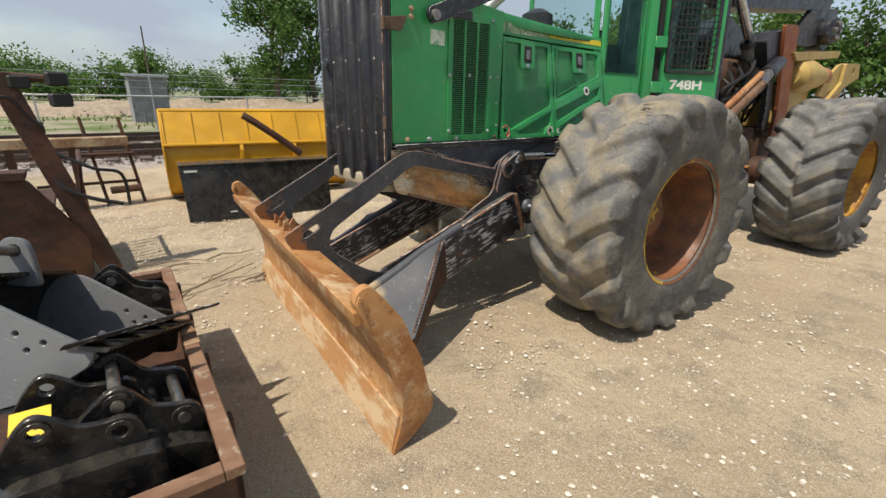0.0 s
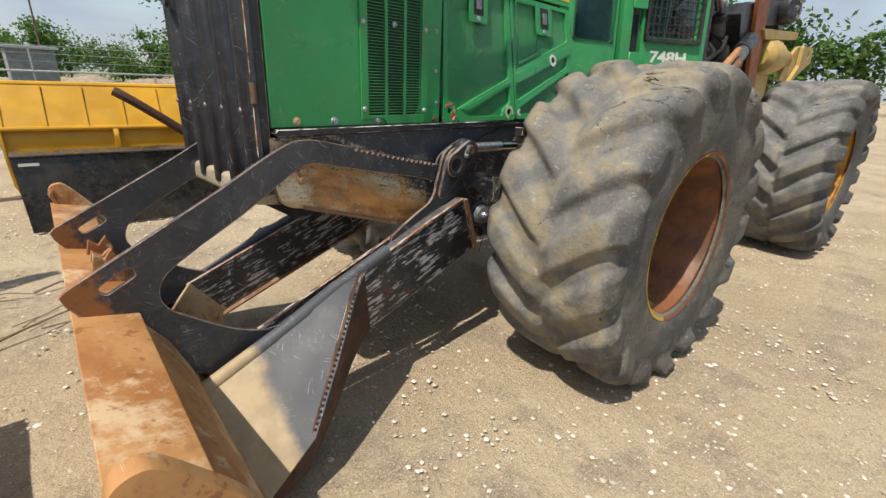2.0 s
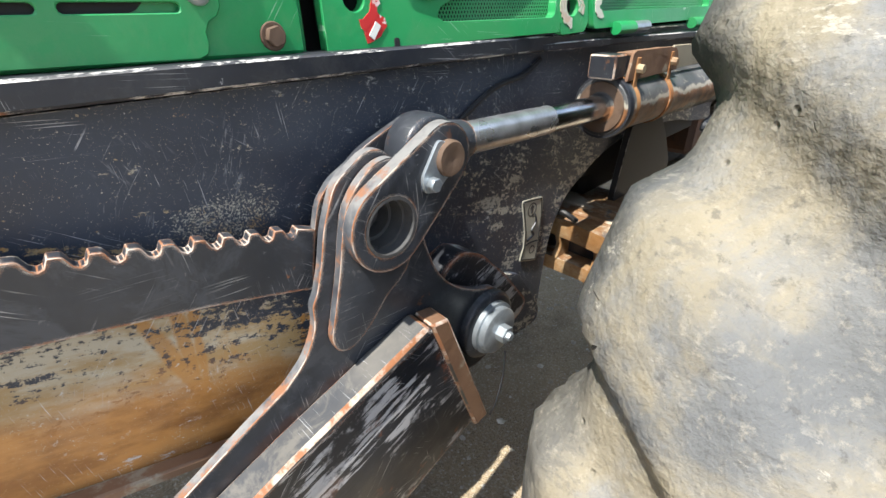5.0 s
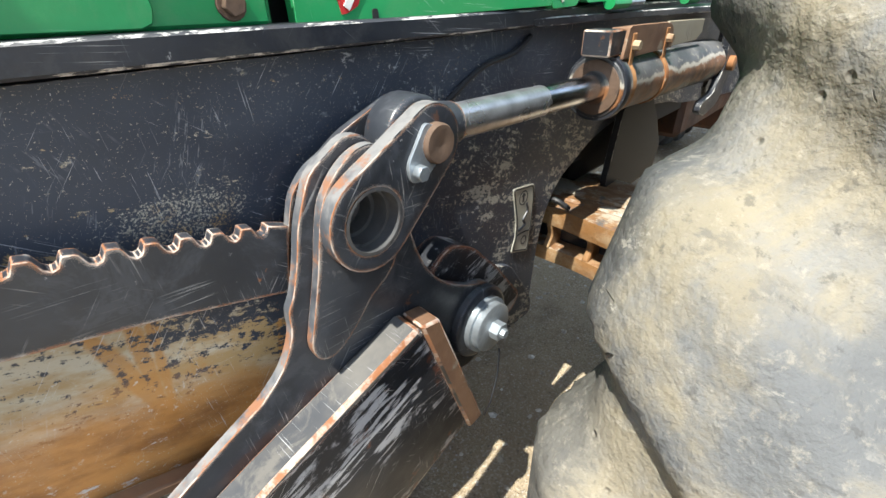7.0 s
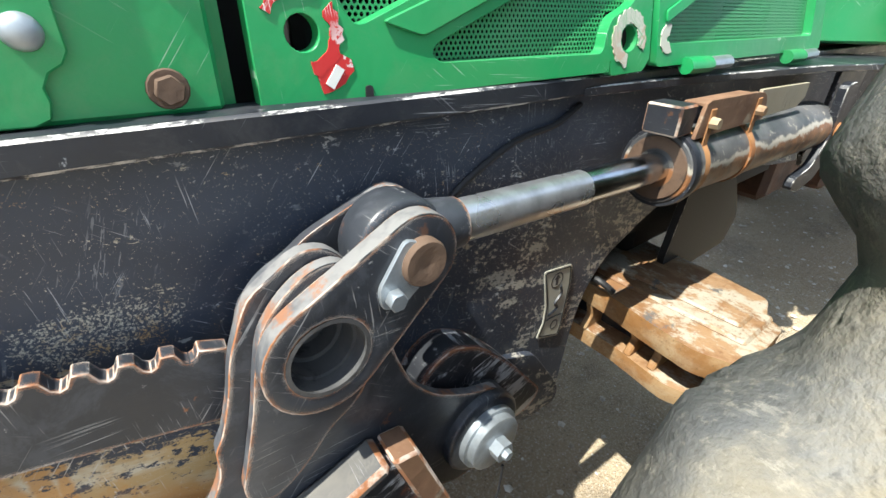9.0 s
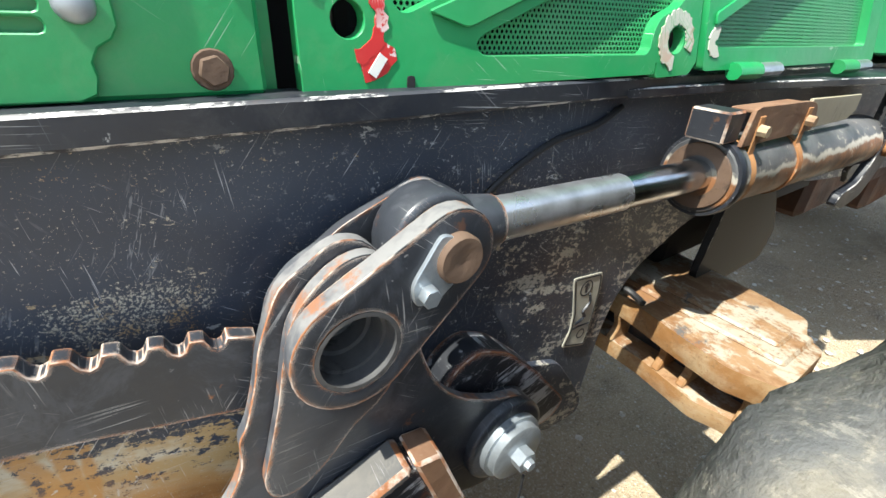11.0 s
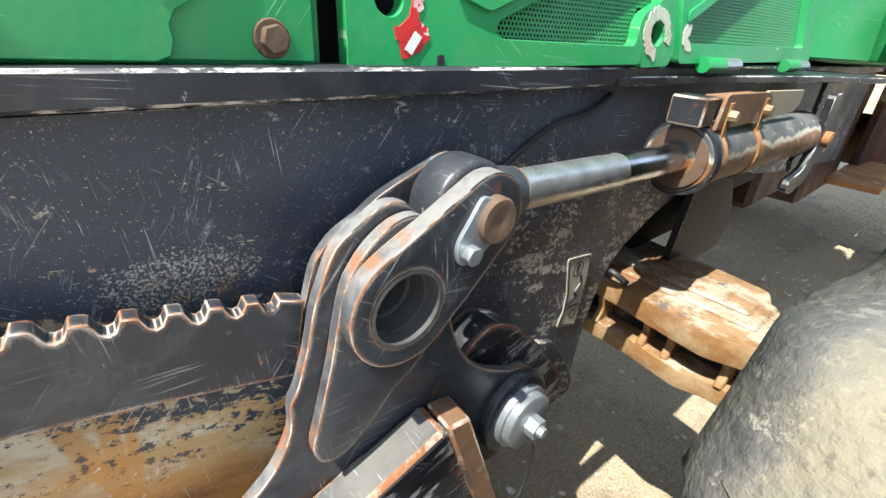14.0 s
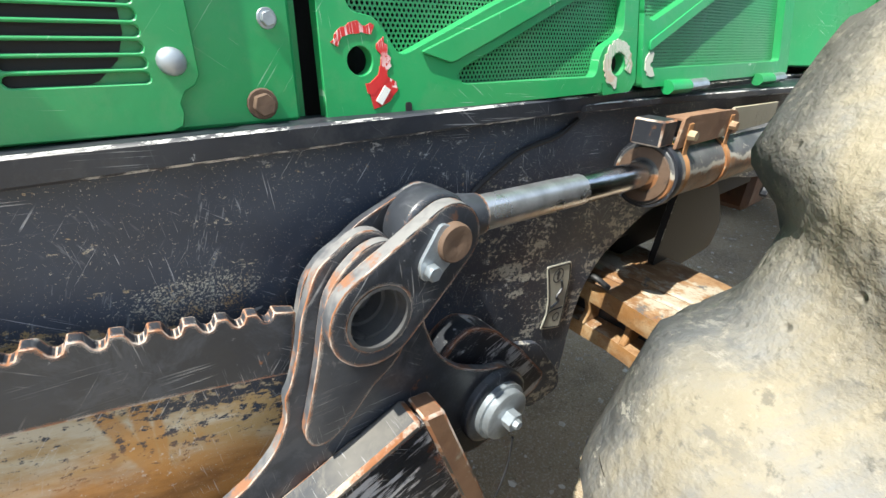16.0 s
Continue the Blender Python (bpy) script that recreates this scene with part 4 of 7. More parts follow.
    part("cover_plate", sheet_strip(inner, outer, -0.012 * s), sand_cover, bo, "sloping grey cover plate caked with sand", bevel=0.002)
    for j in range(26):
        t = j / 26
        p = tops[2].lerp(tops[4], t)
        part("weld_bead", lathe([(-0.006, 0), (-0.004, 0.007), (0.004, 0.007), (0.006, 0)], p + Vector((0.006, -0.006 * s, 0.002)), tops[4] - tops[2], 6), ink, bo)
    # pivot
    y = 2.288 if not side else flip(2.288)
    nut = PIVOT.copy()
    nut.y = y
    nut.x, nut.z = 2.404, 0.742
    part("pivot_boss", lathe([(-0.06, 0.07), (0.012, 0.07), (0.016, 0.062), (0.016, 0.0)], nut, (0, s, 0), 28), black_arm, lev, bevel=0.002)
    part("washer", lathe([(0.016, 0.02), (0.016, 0.053), (0.026, 0.053), (0.026, 0.046), (0.038, 0.046), (0.040, 0.043), (0.040, 0)], nut, (0, s, 0), 32), zinc, lev, "large zinc-plated washers")
    part("pivot_bolt", lathe([(0.040, 0.0), (0.040, 0.017), (0.058, 0.017), (0.058, 0.009), (0.066, 0.008), (0.066, 0)], nut, (0, s, 0), 6), zinc, lev, "bright hexagon bolt")

# inner beam plates that run on to the blade
for side in (0, 1):
    ys = (lambda v: flip(v)) if side else (lambda v: v)
    s = -1 if not side else 1
    y0, y1 = sorted((ys(2.325), ys(2.343)))
    ib = part("inner_beam", plate([(1.98, 0.78), (1.70, 0.68), (1.03, 0.44), (1.18, 0.24), (1.80, 0.455), (2.02, 0.53)], y0, y1, m=ARM), scuffed, skidder, "inner beam plate, paint peeled to pale steel and rust", bevel=0.004, edge=edge_worn)
    y0, y1 = sorted((ys(2.315), ys(2.375)))
    part("beam_foot", plate([(1.80, 0.455), (1.18, 0.24), (1.175, 0.225), (1.805, 0.44)], y0, y1, m=ARM), bent_rust, ib, bevel=0.003)
    bend = [ARM @ Vector(p) for p in ((1.04, ys(2.335), 0.44), (0.98, ys(2.42), 0.425), (0.90, ys(2.54), 0.40))]
    foot = [ARM @ Vector(p) for p in ((1.19, ys(2.335), 0.24), (1.12, ys(2.42), 0.10), (1.0, ys(2.54), 0.05))]
    part("bent_plate", sheet_strip(bend, foot, 0.014 * s), rust_pipe, ib, "bent plate, cream paint rusting", bevel=0.003)

# frame side plates
frame_line = [(4.85, 1.203), (1.275, 1.203), (1.272, 1.06)] + curve([(1.285, 1.03), (1.292, 0.985), (1.31, 0.95), (1.345, 0.93), (1.41, 0.917)], 3)
frame_line += [(1.7, 0.835), (2.01, 0.728), (2.20, 0.655), (2.33, 0.60)] + [(2.45, 0.565), (2.55, 0.555), (2.70, 0.55)]
frame_line += curve([(2.717, 0.59), (2.722, 0.64), (2.733, 0.735), (2.755, 0.81), (2.80, 0.868), (2.86, 0.90), (2.96, 0.94), (3.15, 0.965), (3.45, 0.945), (3.75, 0.90), (4.85, 0.80)], 4)
for side in (0, 1):
    y0, y1 = ((2.366, 2.388) if not side else (flip(2.388), flip(2.366)))
    fp = part("frame_side", plate(frame_line, y0, y1), nose, skidder, "black frame side plate scratched, with cream paint rusting below", bevel=0.004, edge=edge_bright)
    ry = (2.340, 2.39) if not side else (flip(2.39), flip(2.340))
    lip = [(1.30, 1.209), (1.285, 1.222), (1.30, 1.235), (4.85, 1.226), (4.85, 1.204), (2.4, 1.207)]
    part("frame_rail", plate(lip, *ry), black, fp, "overhanging black rail with a chipped white edge", bevel=0.0028, edge=edge_bright)
    rl = (2.342, 2.365) if not side else (flip(2.365), flip(2.342))
    part("lower_lip", plate([(1.385, 0.938), (2.03, 0.728), (2.20, 0.66), (2.20, 0.645), (2.03, 0.712), (1.38, 0.922)], *rl), bent_rust, fp, "rusty lower flange", bevel=0.003)
for z in (1.073, 1.035):
    hex_bolt(1.392, z, 2.365, 0.014, skidder, rust_pipe, name="frame_bolt")
# near-black box added to block light and stand for the shade within
part("belly_shade_box", box(1.36, 3.7, 2.39, flip(2.39), 0.88, 1.20), shade_black, skidder)
part("belly_plate", plate([(1.30, 0.95), (1.38, 0.935), (2.2, 0.70), (2.6, 0.62), (2.6, 0.66), (2.2, 0.75), (1.38, 0.98)], 2.389, flip(2.389)), rust_dark, skidder)
# instruction label on the flange: pale plate, dark outline, ring with a bar and a bent line
tag = fillet([(2.611, 0.909), (2.690, 0.899), (2.695, 0.858), (2.690, 0.770), (2.684, 0.735), (2.617, 0.757), (2.630, 0.790), (2.630, 0.825)], 0.006, 3)
inner = fillet([(2.615, 0.905), (2.686, 0.8955), (2.691, 0.858), (2.686, 0.770), (2.681, 0.740), (2.623, 0.760), (2.634, 0.790), (2.634, 0.828)], 0.005, 3)
dec = part("lifting_label", plate(tag, 2.3632, 2.3654), label_face, skidder, "small pale instruction label with dark outline")
part("label_outline", tube([(u, 2.3631, v) for u, v in inner + inner[:1]], 0.0014, 6), ink, dec)
part("label_ring", plate(ring(2.651, 0.878, 0.0165, 18), 2.3626, 2.3631, [ring(2.651, 0.878, 0.0140, 18)]), black, dec)
part("label_bar", plate([(2.648, 0.868), (2.654, 0.868), (2.654, 0.881), (2.659, 0.881), (2.651, 0.891), (2.643, 0.881), (2.648, 0.881)], 2.3626, 2.3631), black, dec)
part("label_line", tube(curve([(2.664, 2.3628, 0.862), (2.670, 2.3628, 0.842), (2.655, 2.3628, 0.826), (2.664, 2.3628, 0.812), (2.640, 2.3628, 0.804)], 4), 0.0030, 6), black, dec)
part("label_ring", plate(ring(2.664, 0.772, 0.011, 14), 2.3626, 2.3631, [ring(2.664, 0.772, 0.0085, 14)]), black, dec)
part("label_line", tube(curve([(2.638, 2.3628, 0.792), (2.650, 2.3628, 0.794), (2.682, 2.3628, 0.790)], 4), 0.0016, 6), black, dec)
# upper pivot bracket, thin hose and bracket behind the lever
part("pivot_bracket", plate(fillet([(2.30, 0.84), (2.325, 0.885), (2.366, 0.903), (2.421, 0.876), (2.492, 0.806), (2.55, 0.735), (2.585, 0.692), (2.555, 0.66), (2.50, 0.66), (2.34, 0.66)], 0.02, 3), 2.312, 2.365), scuffed, skidder, "black pivot casting with pale scuffs", bevel=0.012, edge=edge_worn, segments=2)
part("bracket_web", plate(fillet([(2.44, 0.80), (2.60, 0.74), (2.70, 0.60), (2.70, 0.556), (2.60, 0.556), (2.48, 0.66)], 0.02, 3), 2.350, 2.365), nose, skidder, "worn web below the casting", bevel=0.004)
part("hose", tube(curve([(2.38, 2.36, 1.09), (2.42, 2.36, 1.12), (2.50, 2.361, 1.155), (2.58, 2.361, 1.168), (2.63, 2.361, 1.19)], 5), 0.0045, 8), hose_rubber, skidder, "thin black line")
part("trailing_wire", tube(curve([(2.42, 2.245, 0.685), (2.41, 2.24, 0.63), (2.385, 2.235, 0.58), (2.39, 2.25, 0.53)], 5), 0.0022, 6), hose_rubber, skidder)

# step platform that the rail widens into, plates and shade boxes round the cylinder's rear end
shelf = [(2.60, 2.338), (2.85, 2.318), (3.10, 2.283), (3.30, 2.255), (3.5, 2.19), (3.72, 2.15), (3.72, 2.338)]
for side in (0, 1):
    ys = (lambda v: flip(v)) if side else (lambda v: v)
    part("step_platform", plate([(x, ys(y)) for x, y in shelf], 1.205, 1.219, axis="z"), black, skidder, "black step platform with chipped edges", bevel=0.002, edge=edge_bright)
    part("rear_gusset", plate([(3.48, 1.203), (3.72, 1.203), (3.69, 1.06), (3.54, 0.99), (3.46, 0.97), (3.44, 1.0), (3.49, 1.08)], *sorted((ys(2.262), ys(2.274)))), cover_paint, skidder, "gusset plate, black paint scraped pale", bevel=0.002, edge=edge_bright)
    hang = fillet([(3.04, 1.0), (3.23, 1.0), (3.30, 0.93), (3.375, 0.83), (3.345, 0.757), (3.16, 0.752), (3.0, 0.80)], 0.02, 3)
    part("hanging_bracket", plate(hang, *sorted((ys(2.335), ys(2.352)))), ink, skidder, "chipped black bracket under the frame", bevel=0.003, edge=edge_bright)
# two near-black boxes added to stand for the dark cavity behind
part("cavity_shade_box", box(2.98, 3.36, 2.412, flip(2.412), 0.79, 1.19), shade_black, skidder, bevel=0.02)
part("rear_shade_box", box(3.362, 3.72, 2.412, flip(2.412), 1.0, 1.19), shade_black, skidder, bevel=0.02)


# lift cylinders
for side in (0, 1):
    ys = (lambda v: flip(v)) if side else (lambda v: v)
    head, rear = Vector((2.730, ys(2.278), 1.099)), Vector((3.38, ys(2.272), 1.080))
    rod0 = Vector((PIN[0] + 0.05, ys(2.292), PIN[1] + 0.002))
    d = (rear - head).normalized()
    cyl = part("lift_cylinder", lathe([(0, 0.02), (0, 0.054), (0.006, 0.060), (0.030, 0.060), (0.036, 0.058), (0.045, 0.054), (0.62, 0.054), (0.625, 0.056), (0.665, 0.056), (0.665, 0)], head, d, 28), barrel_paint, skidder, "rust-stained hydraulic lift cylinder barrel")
    part("rod", tube([rod0, head + d * 0.1], 0.024, 24), chrome, cyl, "shiny chrome piston rod")
    part("rod_neck", lathe([(-0.03, 0.034), (0.0, 0.031), (0.022, 0.028), (0.022, 0.022)], rod0, head - rod0, 20), black_arm, cyl)
    # tube added over the rod: its paler reflection put into the colour
    part("rod_pale_half", tube([rod0, rod0.lerp(head, 0.56)], 0.0244, 24), satin, cyl, "grey half of the rod, coloured for its reflection")
    part("gland_ring", lathe([(-0.003, 0.030), (-0.003, 0.049), (0.001, 0.049), (0.001, 0.03)], head, d, 28), pin_rust, cyl, "rusty gland ring", bevel=0.001)
    part("gland_collar", lathe([(0.002, 0.051), (0.002, 0.0608), (0.008, 0.0625), (0.016, 0.0625), (0.022, 0.059)], head, d, 28), black, cyl, "black gland collar")
    s = 1 if side else -1
    guard = [(2.742, 1.149), (2.752, 1.199), (2.765, 1.203)] + curve([(2.93, 1.200), (2.965, 1.194), (2.982, 1.175), (2.985, 1.150)], 3)
    gy = (2.238, 2.244) if not side else (flip(2.244), flip(2.238))
    gp = part("guard_plate", plate(guard, *gy), bent_rust, cyl, "thin rusty guard plate over the barrel", bevel=0.001)
    gy2 = (2.239, 2.272) if not side else (flip(2.272), flip(2.239))
    part("guard_tail", plate([(2.955, 1.150), (2.965, 1.200), (3.20, 1.194), (3.205, 1.165), (3.17, 1.150)], *((2.2445, 2.250) if not side else (flip(2.250), flip(2.2445)))), bumper_cream, gp, "scraped pale end of the guard", bevel=0.001)
    part("guard_top", plate([(2.752, 1.194), (2.94, 1.192), (2.94, 1.197), (2.752, 1.199)], *gy2), bent_rust, gp, bevel=0.001)
    part("guard_block", box(2.700, 2.745, *((2.246, 2.30) if not side else (flip(2.30), flip(2.246))), 1.155, 1.198), black, gp, bevel=0.003, edge=edge_worn)
    for x in (2.776, 2.942):
        part("strap_clamp", lathe([(-0.008, 0.054), (-0.008, 0.0572), (0.008, 0.0572), (0.008, 0.054)], head + d * (x - head.x), d, 24), rust_bright, cyl, "rusty strap clamp")
        part("strap_tail", box(x - 0.008, x + 0.008, *sorted((ys(2.2355), ys(2.2378))), 1.12, 1.190), rust_bright, cyl, "rusty strap end", bevel=0.001)
        part("clamp_bolt", lathe([(0, 0), (0, 0.009), (0.012, 0.008), (0.012, 0)], (x, ys(2.2355), 1.170), (0, s, 0), 8), rust_pipe, cyl)
    lug = fillet([(3.36, 1.18), (3.43, 1.185), (3.475, 1.13), (3.46, 1.03), (3.40, 0.965), (3.30, 0.95), (3.24, 0.97), (3.25, 0.995), (3.34, 1.005), (3.385, 1.07)], 0.02, 3)
    part("cylinder_bracket", plate(lug, *((2.215, 2.233) if not side else (flip(2.233), flip(2.215)))), black, skidder, "chipped black bracket at the cylinder's rear pin", bevel=0.003, edge=edge_bright)
    part("rear_pin", lathe([(-0.1, 0.02), (0.016, 0.02), (0.018, 0.017), (0.018, 0)], (3.42, ys(2.217), 1.075), (0, s, 0), 14), rust_bright, skidder)

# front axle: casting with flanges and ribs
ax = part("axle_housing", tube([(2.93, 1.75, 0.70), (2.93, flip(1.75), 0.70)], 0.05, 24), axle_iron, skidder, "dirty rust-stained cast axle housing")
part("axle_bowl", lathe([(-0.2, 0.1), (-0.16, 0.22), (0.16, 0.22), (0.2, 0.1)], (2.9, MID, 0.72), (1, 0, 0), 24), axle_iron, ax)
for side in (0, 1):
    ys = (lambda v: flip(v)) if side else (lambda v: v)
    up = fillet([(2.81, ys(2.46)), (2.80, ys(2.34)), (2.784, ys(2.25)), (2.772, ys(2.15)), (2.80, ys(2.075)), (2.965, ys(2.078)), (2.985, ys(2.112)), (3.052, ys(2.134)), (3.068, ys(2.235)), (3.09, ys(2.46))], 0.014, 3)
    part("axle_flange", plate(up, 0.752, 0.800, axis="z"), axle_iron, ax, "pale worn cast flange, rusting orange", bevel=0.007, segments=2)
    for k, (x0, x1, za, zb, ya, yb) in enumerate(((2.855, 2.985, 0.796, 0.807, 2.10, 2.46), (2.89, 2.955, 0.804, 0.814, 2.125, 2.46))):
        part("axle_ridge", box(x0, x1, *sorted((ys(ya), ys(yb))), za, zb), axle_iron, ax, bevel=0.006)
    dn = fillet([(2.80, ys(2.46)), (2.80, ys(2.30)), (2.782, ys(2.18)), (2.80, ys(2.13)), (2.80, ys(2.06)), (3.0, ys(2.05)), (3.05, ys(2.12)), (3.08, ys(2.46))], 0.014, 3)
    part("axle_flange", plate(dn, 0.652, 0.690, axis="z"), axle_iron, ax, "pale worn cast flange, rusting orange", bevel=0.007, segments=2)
    # black web: the pocket's shade between the flanges is put into its colour
    part("axle_pocket_shade", box(2.855, 3.0, *sorted((ys(2.09), ys(2.46))), 0.688, 0.754), black, ax, "recessed web coloured black for its shade")
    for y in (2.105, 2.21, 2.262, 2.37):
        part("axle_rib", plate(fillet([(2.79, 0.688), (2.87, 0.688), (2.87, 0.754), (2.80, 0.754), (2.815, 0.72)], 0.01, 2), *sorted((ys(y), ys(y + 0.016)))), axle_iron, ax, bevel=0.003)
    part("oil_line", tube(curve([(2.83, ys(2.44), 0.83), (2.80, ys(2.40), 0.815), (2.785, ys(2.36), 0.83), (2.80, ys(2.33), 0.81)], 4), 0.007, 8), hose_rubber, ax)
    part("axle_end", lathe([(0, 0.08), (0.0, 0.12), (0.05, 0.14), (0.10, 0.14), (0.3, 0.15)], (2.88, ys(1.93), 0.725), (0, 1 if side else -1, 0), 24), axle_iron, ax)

# hood: upright front panel, then doors that lean inwards and stand out towards the cab
HY = 2.374
FAR = 3.18


def mid_of(x, low, mid, high):
    """Value at x between the door's front edge, the joint of the doors and the cab."""
    if x < 2.72:
        return low + (mid - low) * max(0.0, x - 2.17) / 0.55
    return mid + (high - mid) * min(1.0, (x - 2.72) / 0.62)


def lean(bm, steps=True):
    """Lays a mesh built flat at HY on the leaning side of the hood."""
    if steps:
        for k in range(2, 14):
            bmesh.ops.bisect_plane(bm, geom=bm.verts[:] + bm.edges[:] + bm.faces[:], plane_co=(2.10 + 0.1 * k, 0, 0), plane_no=(1, 0, 0))
        for k in range(1, 8):
            bmesh.ops.bisect_plane(bm, geom=bm.verts[:] + bm.edges[:] + bm.faces[:], plane_co=(0, 0, 1.22 + 0.1 * k), plane_no=(0, 0, 1))
    for v in bm.verts:
        up = max(0.0, (v.co.z - 1.235) / 0.625)
        foot, top = mid_of(v.co.x, 2.374, 2.330, 2.292), mid_of(v.co.x, 2.402, 2.445, 2.424)
        v.co.y += foot * (1 - up) + top * up - HY
    return bm


pa = part("front_panel", plate([(1.288, 1.238), (2.153, 1.232), (2.150, 2.035), (1.290, 2.13)], HY - 0.006, HY + 0.02), green, skidder, "green front side panel, scratched paint", bevel=0.004)
slots = []
for i in range(57):
    z = 1.2765 + i * 0.0118
    for a, b in ((1.722, 1.812), (1.826, 1.916), (1.930, 2.023)):
        slots.append(fillet([(a, z), (b, z), (b, z + 0.0086), (a, z + 0.0086)], 0.004, 2))
lou = [(1.685, 1.262), (1.795, 1.262), (1.812, 1.252), (1.822, 1.238), (2.030, 1.235), (2.040, 1.239), (2.043, 1.250), (2.042, 1.259), (2.047, 1.268), (2.056, 1.273), (2.061, 1.281), (2.061, 1.99), (1.685, 1.99)]
part("louvre_plate", plate(lou, HY - 0.014, HY - 0.0075, slots), green, pa, "slotted green louvre plate", bevel=0.0012)
# near-black sheet in place of the shade behind the slots
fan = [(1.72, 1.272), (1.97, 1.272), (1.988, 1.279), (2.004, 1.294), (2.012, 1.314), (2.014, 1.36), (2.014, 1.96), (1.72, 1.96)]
part("louvre_shade", plate(fan, HY - 0.0072, HY - 0.0062), shade_black, pa)
for x, z in ((2.114, 1.252), (2.129, 1.328), (2.118, 1.47), (2.116, 1.64), (2.112, 1.83)):
    hex_bolt(x, z, HY - 0.006, 0.0112 if z < 1.3 else 0.0070, pa, pin_rust if z < 1.3 else zinc)
for x, z in ((2.041, 1.293), (2.041, 1.635), (2.041, 1.97), (1.700, 1.302), (1.700, 1.635), (1.700, 1.97), (1.86, 1.64)):
    part("louvre_bolt", lathe([(0, 0), (0, 0.0115), (0.003, 0.0115), (0.006, 0.0095), (0.008, 0.005), (0.0085, 0)], (x, HY - 0.014, z), (0, -1, 0), 20), zinc, pa, "bright domed bolt")
for x, z in ((1.77, 1.254), (1.555, 1.256), (1.39, 1.26), (1.42, 1.93), (1.42, 1.97)):
    hex_bolt(x, z, HY - 0.006, 0.012, pa, zinc if x > 1.5 else rust_pipe)
part("peeled_label", plate([(1.555, 1.80), (1.66, 1.795), (1.66, 1.875), (1.555, 1.88)], HY - 0.0072, HY - 0.0055), peeled, pa, "half peeled pale label")
# hood top and stripe
hood = part("hood", lean(plate([(2.165, 1.96), (3.36, 1.945), (3.36, 1.985), (2.18, 2.045), (1.325, 2.15), (1.325, 2.10), (2.15, 2.02)], HY, FAR - 0.06), False), green, skidder, "sloping green engine hood", bevel=0.02, segments=2)
part("hood_strip", lean(plate([(2.165, 1.910), (3.345, 1.892), (3.345, 1.975), (2.165, 2.0)], HY - 0.004, HY + 0.015)), green, hood, bevel=0.004)
part("stripe", lean(plate([(2.715, 1.936), (3.342, 1.922), (3.345, 1.962), (2.712, 1.986)], HY - 0.0065, HY - 0.003)), yellow_strip, hood, "worn yellow stripe on the hood's side")
part("faded_stripe", lean(plate([(2.18, 1.925), (2.70, 1.928), (2.70, 1.985), (2.18, 1.990)], HY - 0.0065, HY - 0.003)), flaking, hood, "flaking pale remains of the stripe")
for i in range(9):
    x = 2.80 + i * 0.042 + (0.03 if i > 3 else 0)
    part("stripe_bar", lean(plate([(x, 1.946), (x + 0.022, 1.945), (x + 0.022, 1.970), (x, 1.972)], HY - 0.008, HY - 0.006), False), ink, hood)


def torn(cx, cz, outer, inner, a0, a1, seed):
    """A ring piece with ragged edges."""
    rnd = random.Random(seed)
    n = int(abs(a1 - a0) / 7)
    out = [arc(cx, cz, outer * rnd.uniform(0.90, 1.04), a0 + (a1 - a0) * i / n, a1, 1)[0] for i in range(n + 1)]
    return out + [arc(cx, cz, inner * rnd.uniform(0.97, 1.10), a1 + (a0 - a1) * i / n, a0, 1)[0] for i in range(n + 1)]


# engine doors: frames with openings, punched sheet behind
low_left = fillet([(2.69, 1.412), (2.447, 1.312), (2.363, 1.278), (2.356, 1.268), (2.366, 1.260), (2.619, 1.260), (2.626, 1.266), (2.629, 1.283), (2.640, 1.302), (2.678, 1.317), (2.69, 1.328)], 0.008, 2)
up_left = fillet([(2.213, 1.347), (2.219, 1.337), (2.241, 1.334), (2.253, 1.325), (2.266, 1.305), (2.274, 1.296), (2.283, 1.296), (2.417, 1.352), (2.69, 1.455), (2.69, 1.865), (2.21, 1.870)], 0.006, 2)
low_right = fillet([(2.774, 1.268), (2.771, 1.301), (2.94, 1.382), (3.27, 1.512), (3.29, 1.50), (3.288, 1.272)], 0.008, 2)
mid_right = fillet([(2.745, 1.42), (2.742, 1.352), (2.77, 1.341), (3.275, 1.538), (3.285, 1.60)], 0.008, 2)
up_right = fillet([(2.76, 1.505), (3.29, 1.69), (3.29, 1.855), (2.76, 1.865)], 0.010, 2)
d1 = part("engine_door", lean(plate(fillet([(2.181, 1.228), (2.640, 1.236), (2.640, 1.250), (2.642, 1.250), (2.643, 1.231), (2.712, 1.234), (2.728, 1.25), (2.728, 1.893), (2.181, 1.898)], 0.004, 2), HY - 0.006, HY + 0.010, [low_left, up_left, ring(2.225, 1.289, 0.0152, 18), ring(2.678, 1.277, 0.0162, 18)])), green, skidder, "green engine door with perforated panels", bevel=0.0018)
d2 = part("engine_door", lean(plate(fillet([(2.745, 1.238), (3.340, 1.246), (3.335, 1.875), (2.738, 1.890)], 0.008, 2), HY - 0.006, HY + 0.010, [low_right, mid_right, up_right])), green, skidder, "green engine door with perforated panels", bevel=0.0018)
part("perforated_sheet", lean(plate([(2.20, 1.325), (2.25, 1.32), (2.345, 1.25), (2.645, 1.25), (2.645, 1.308), (2.70, 1.315), (2.70, 1.88), (2.20, 1.88)], HY + 0.0105, HY + 0.012)), punched, d1, "perforated green sheet")
part("perforated_sheet", lean(plate([(2.755, 1.255), (3.31, 1.255), (3.31, 1.865), (2.755, 1.875)], HY + 0.0105, HY + 0.012)), punched, d2, "perforated green sheet")
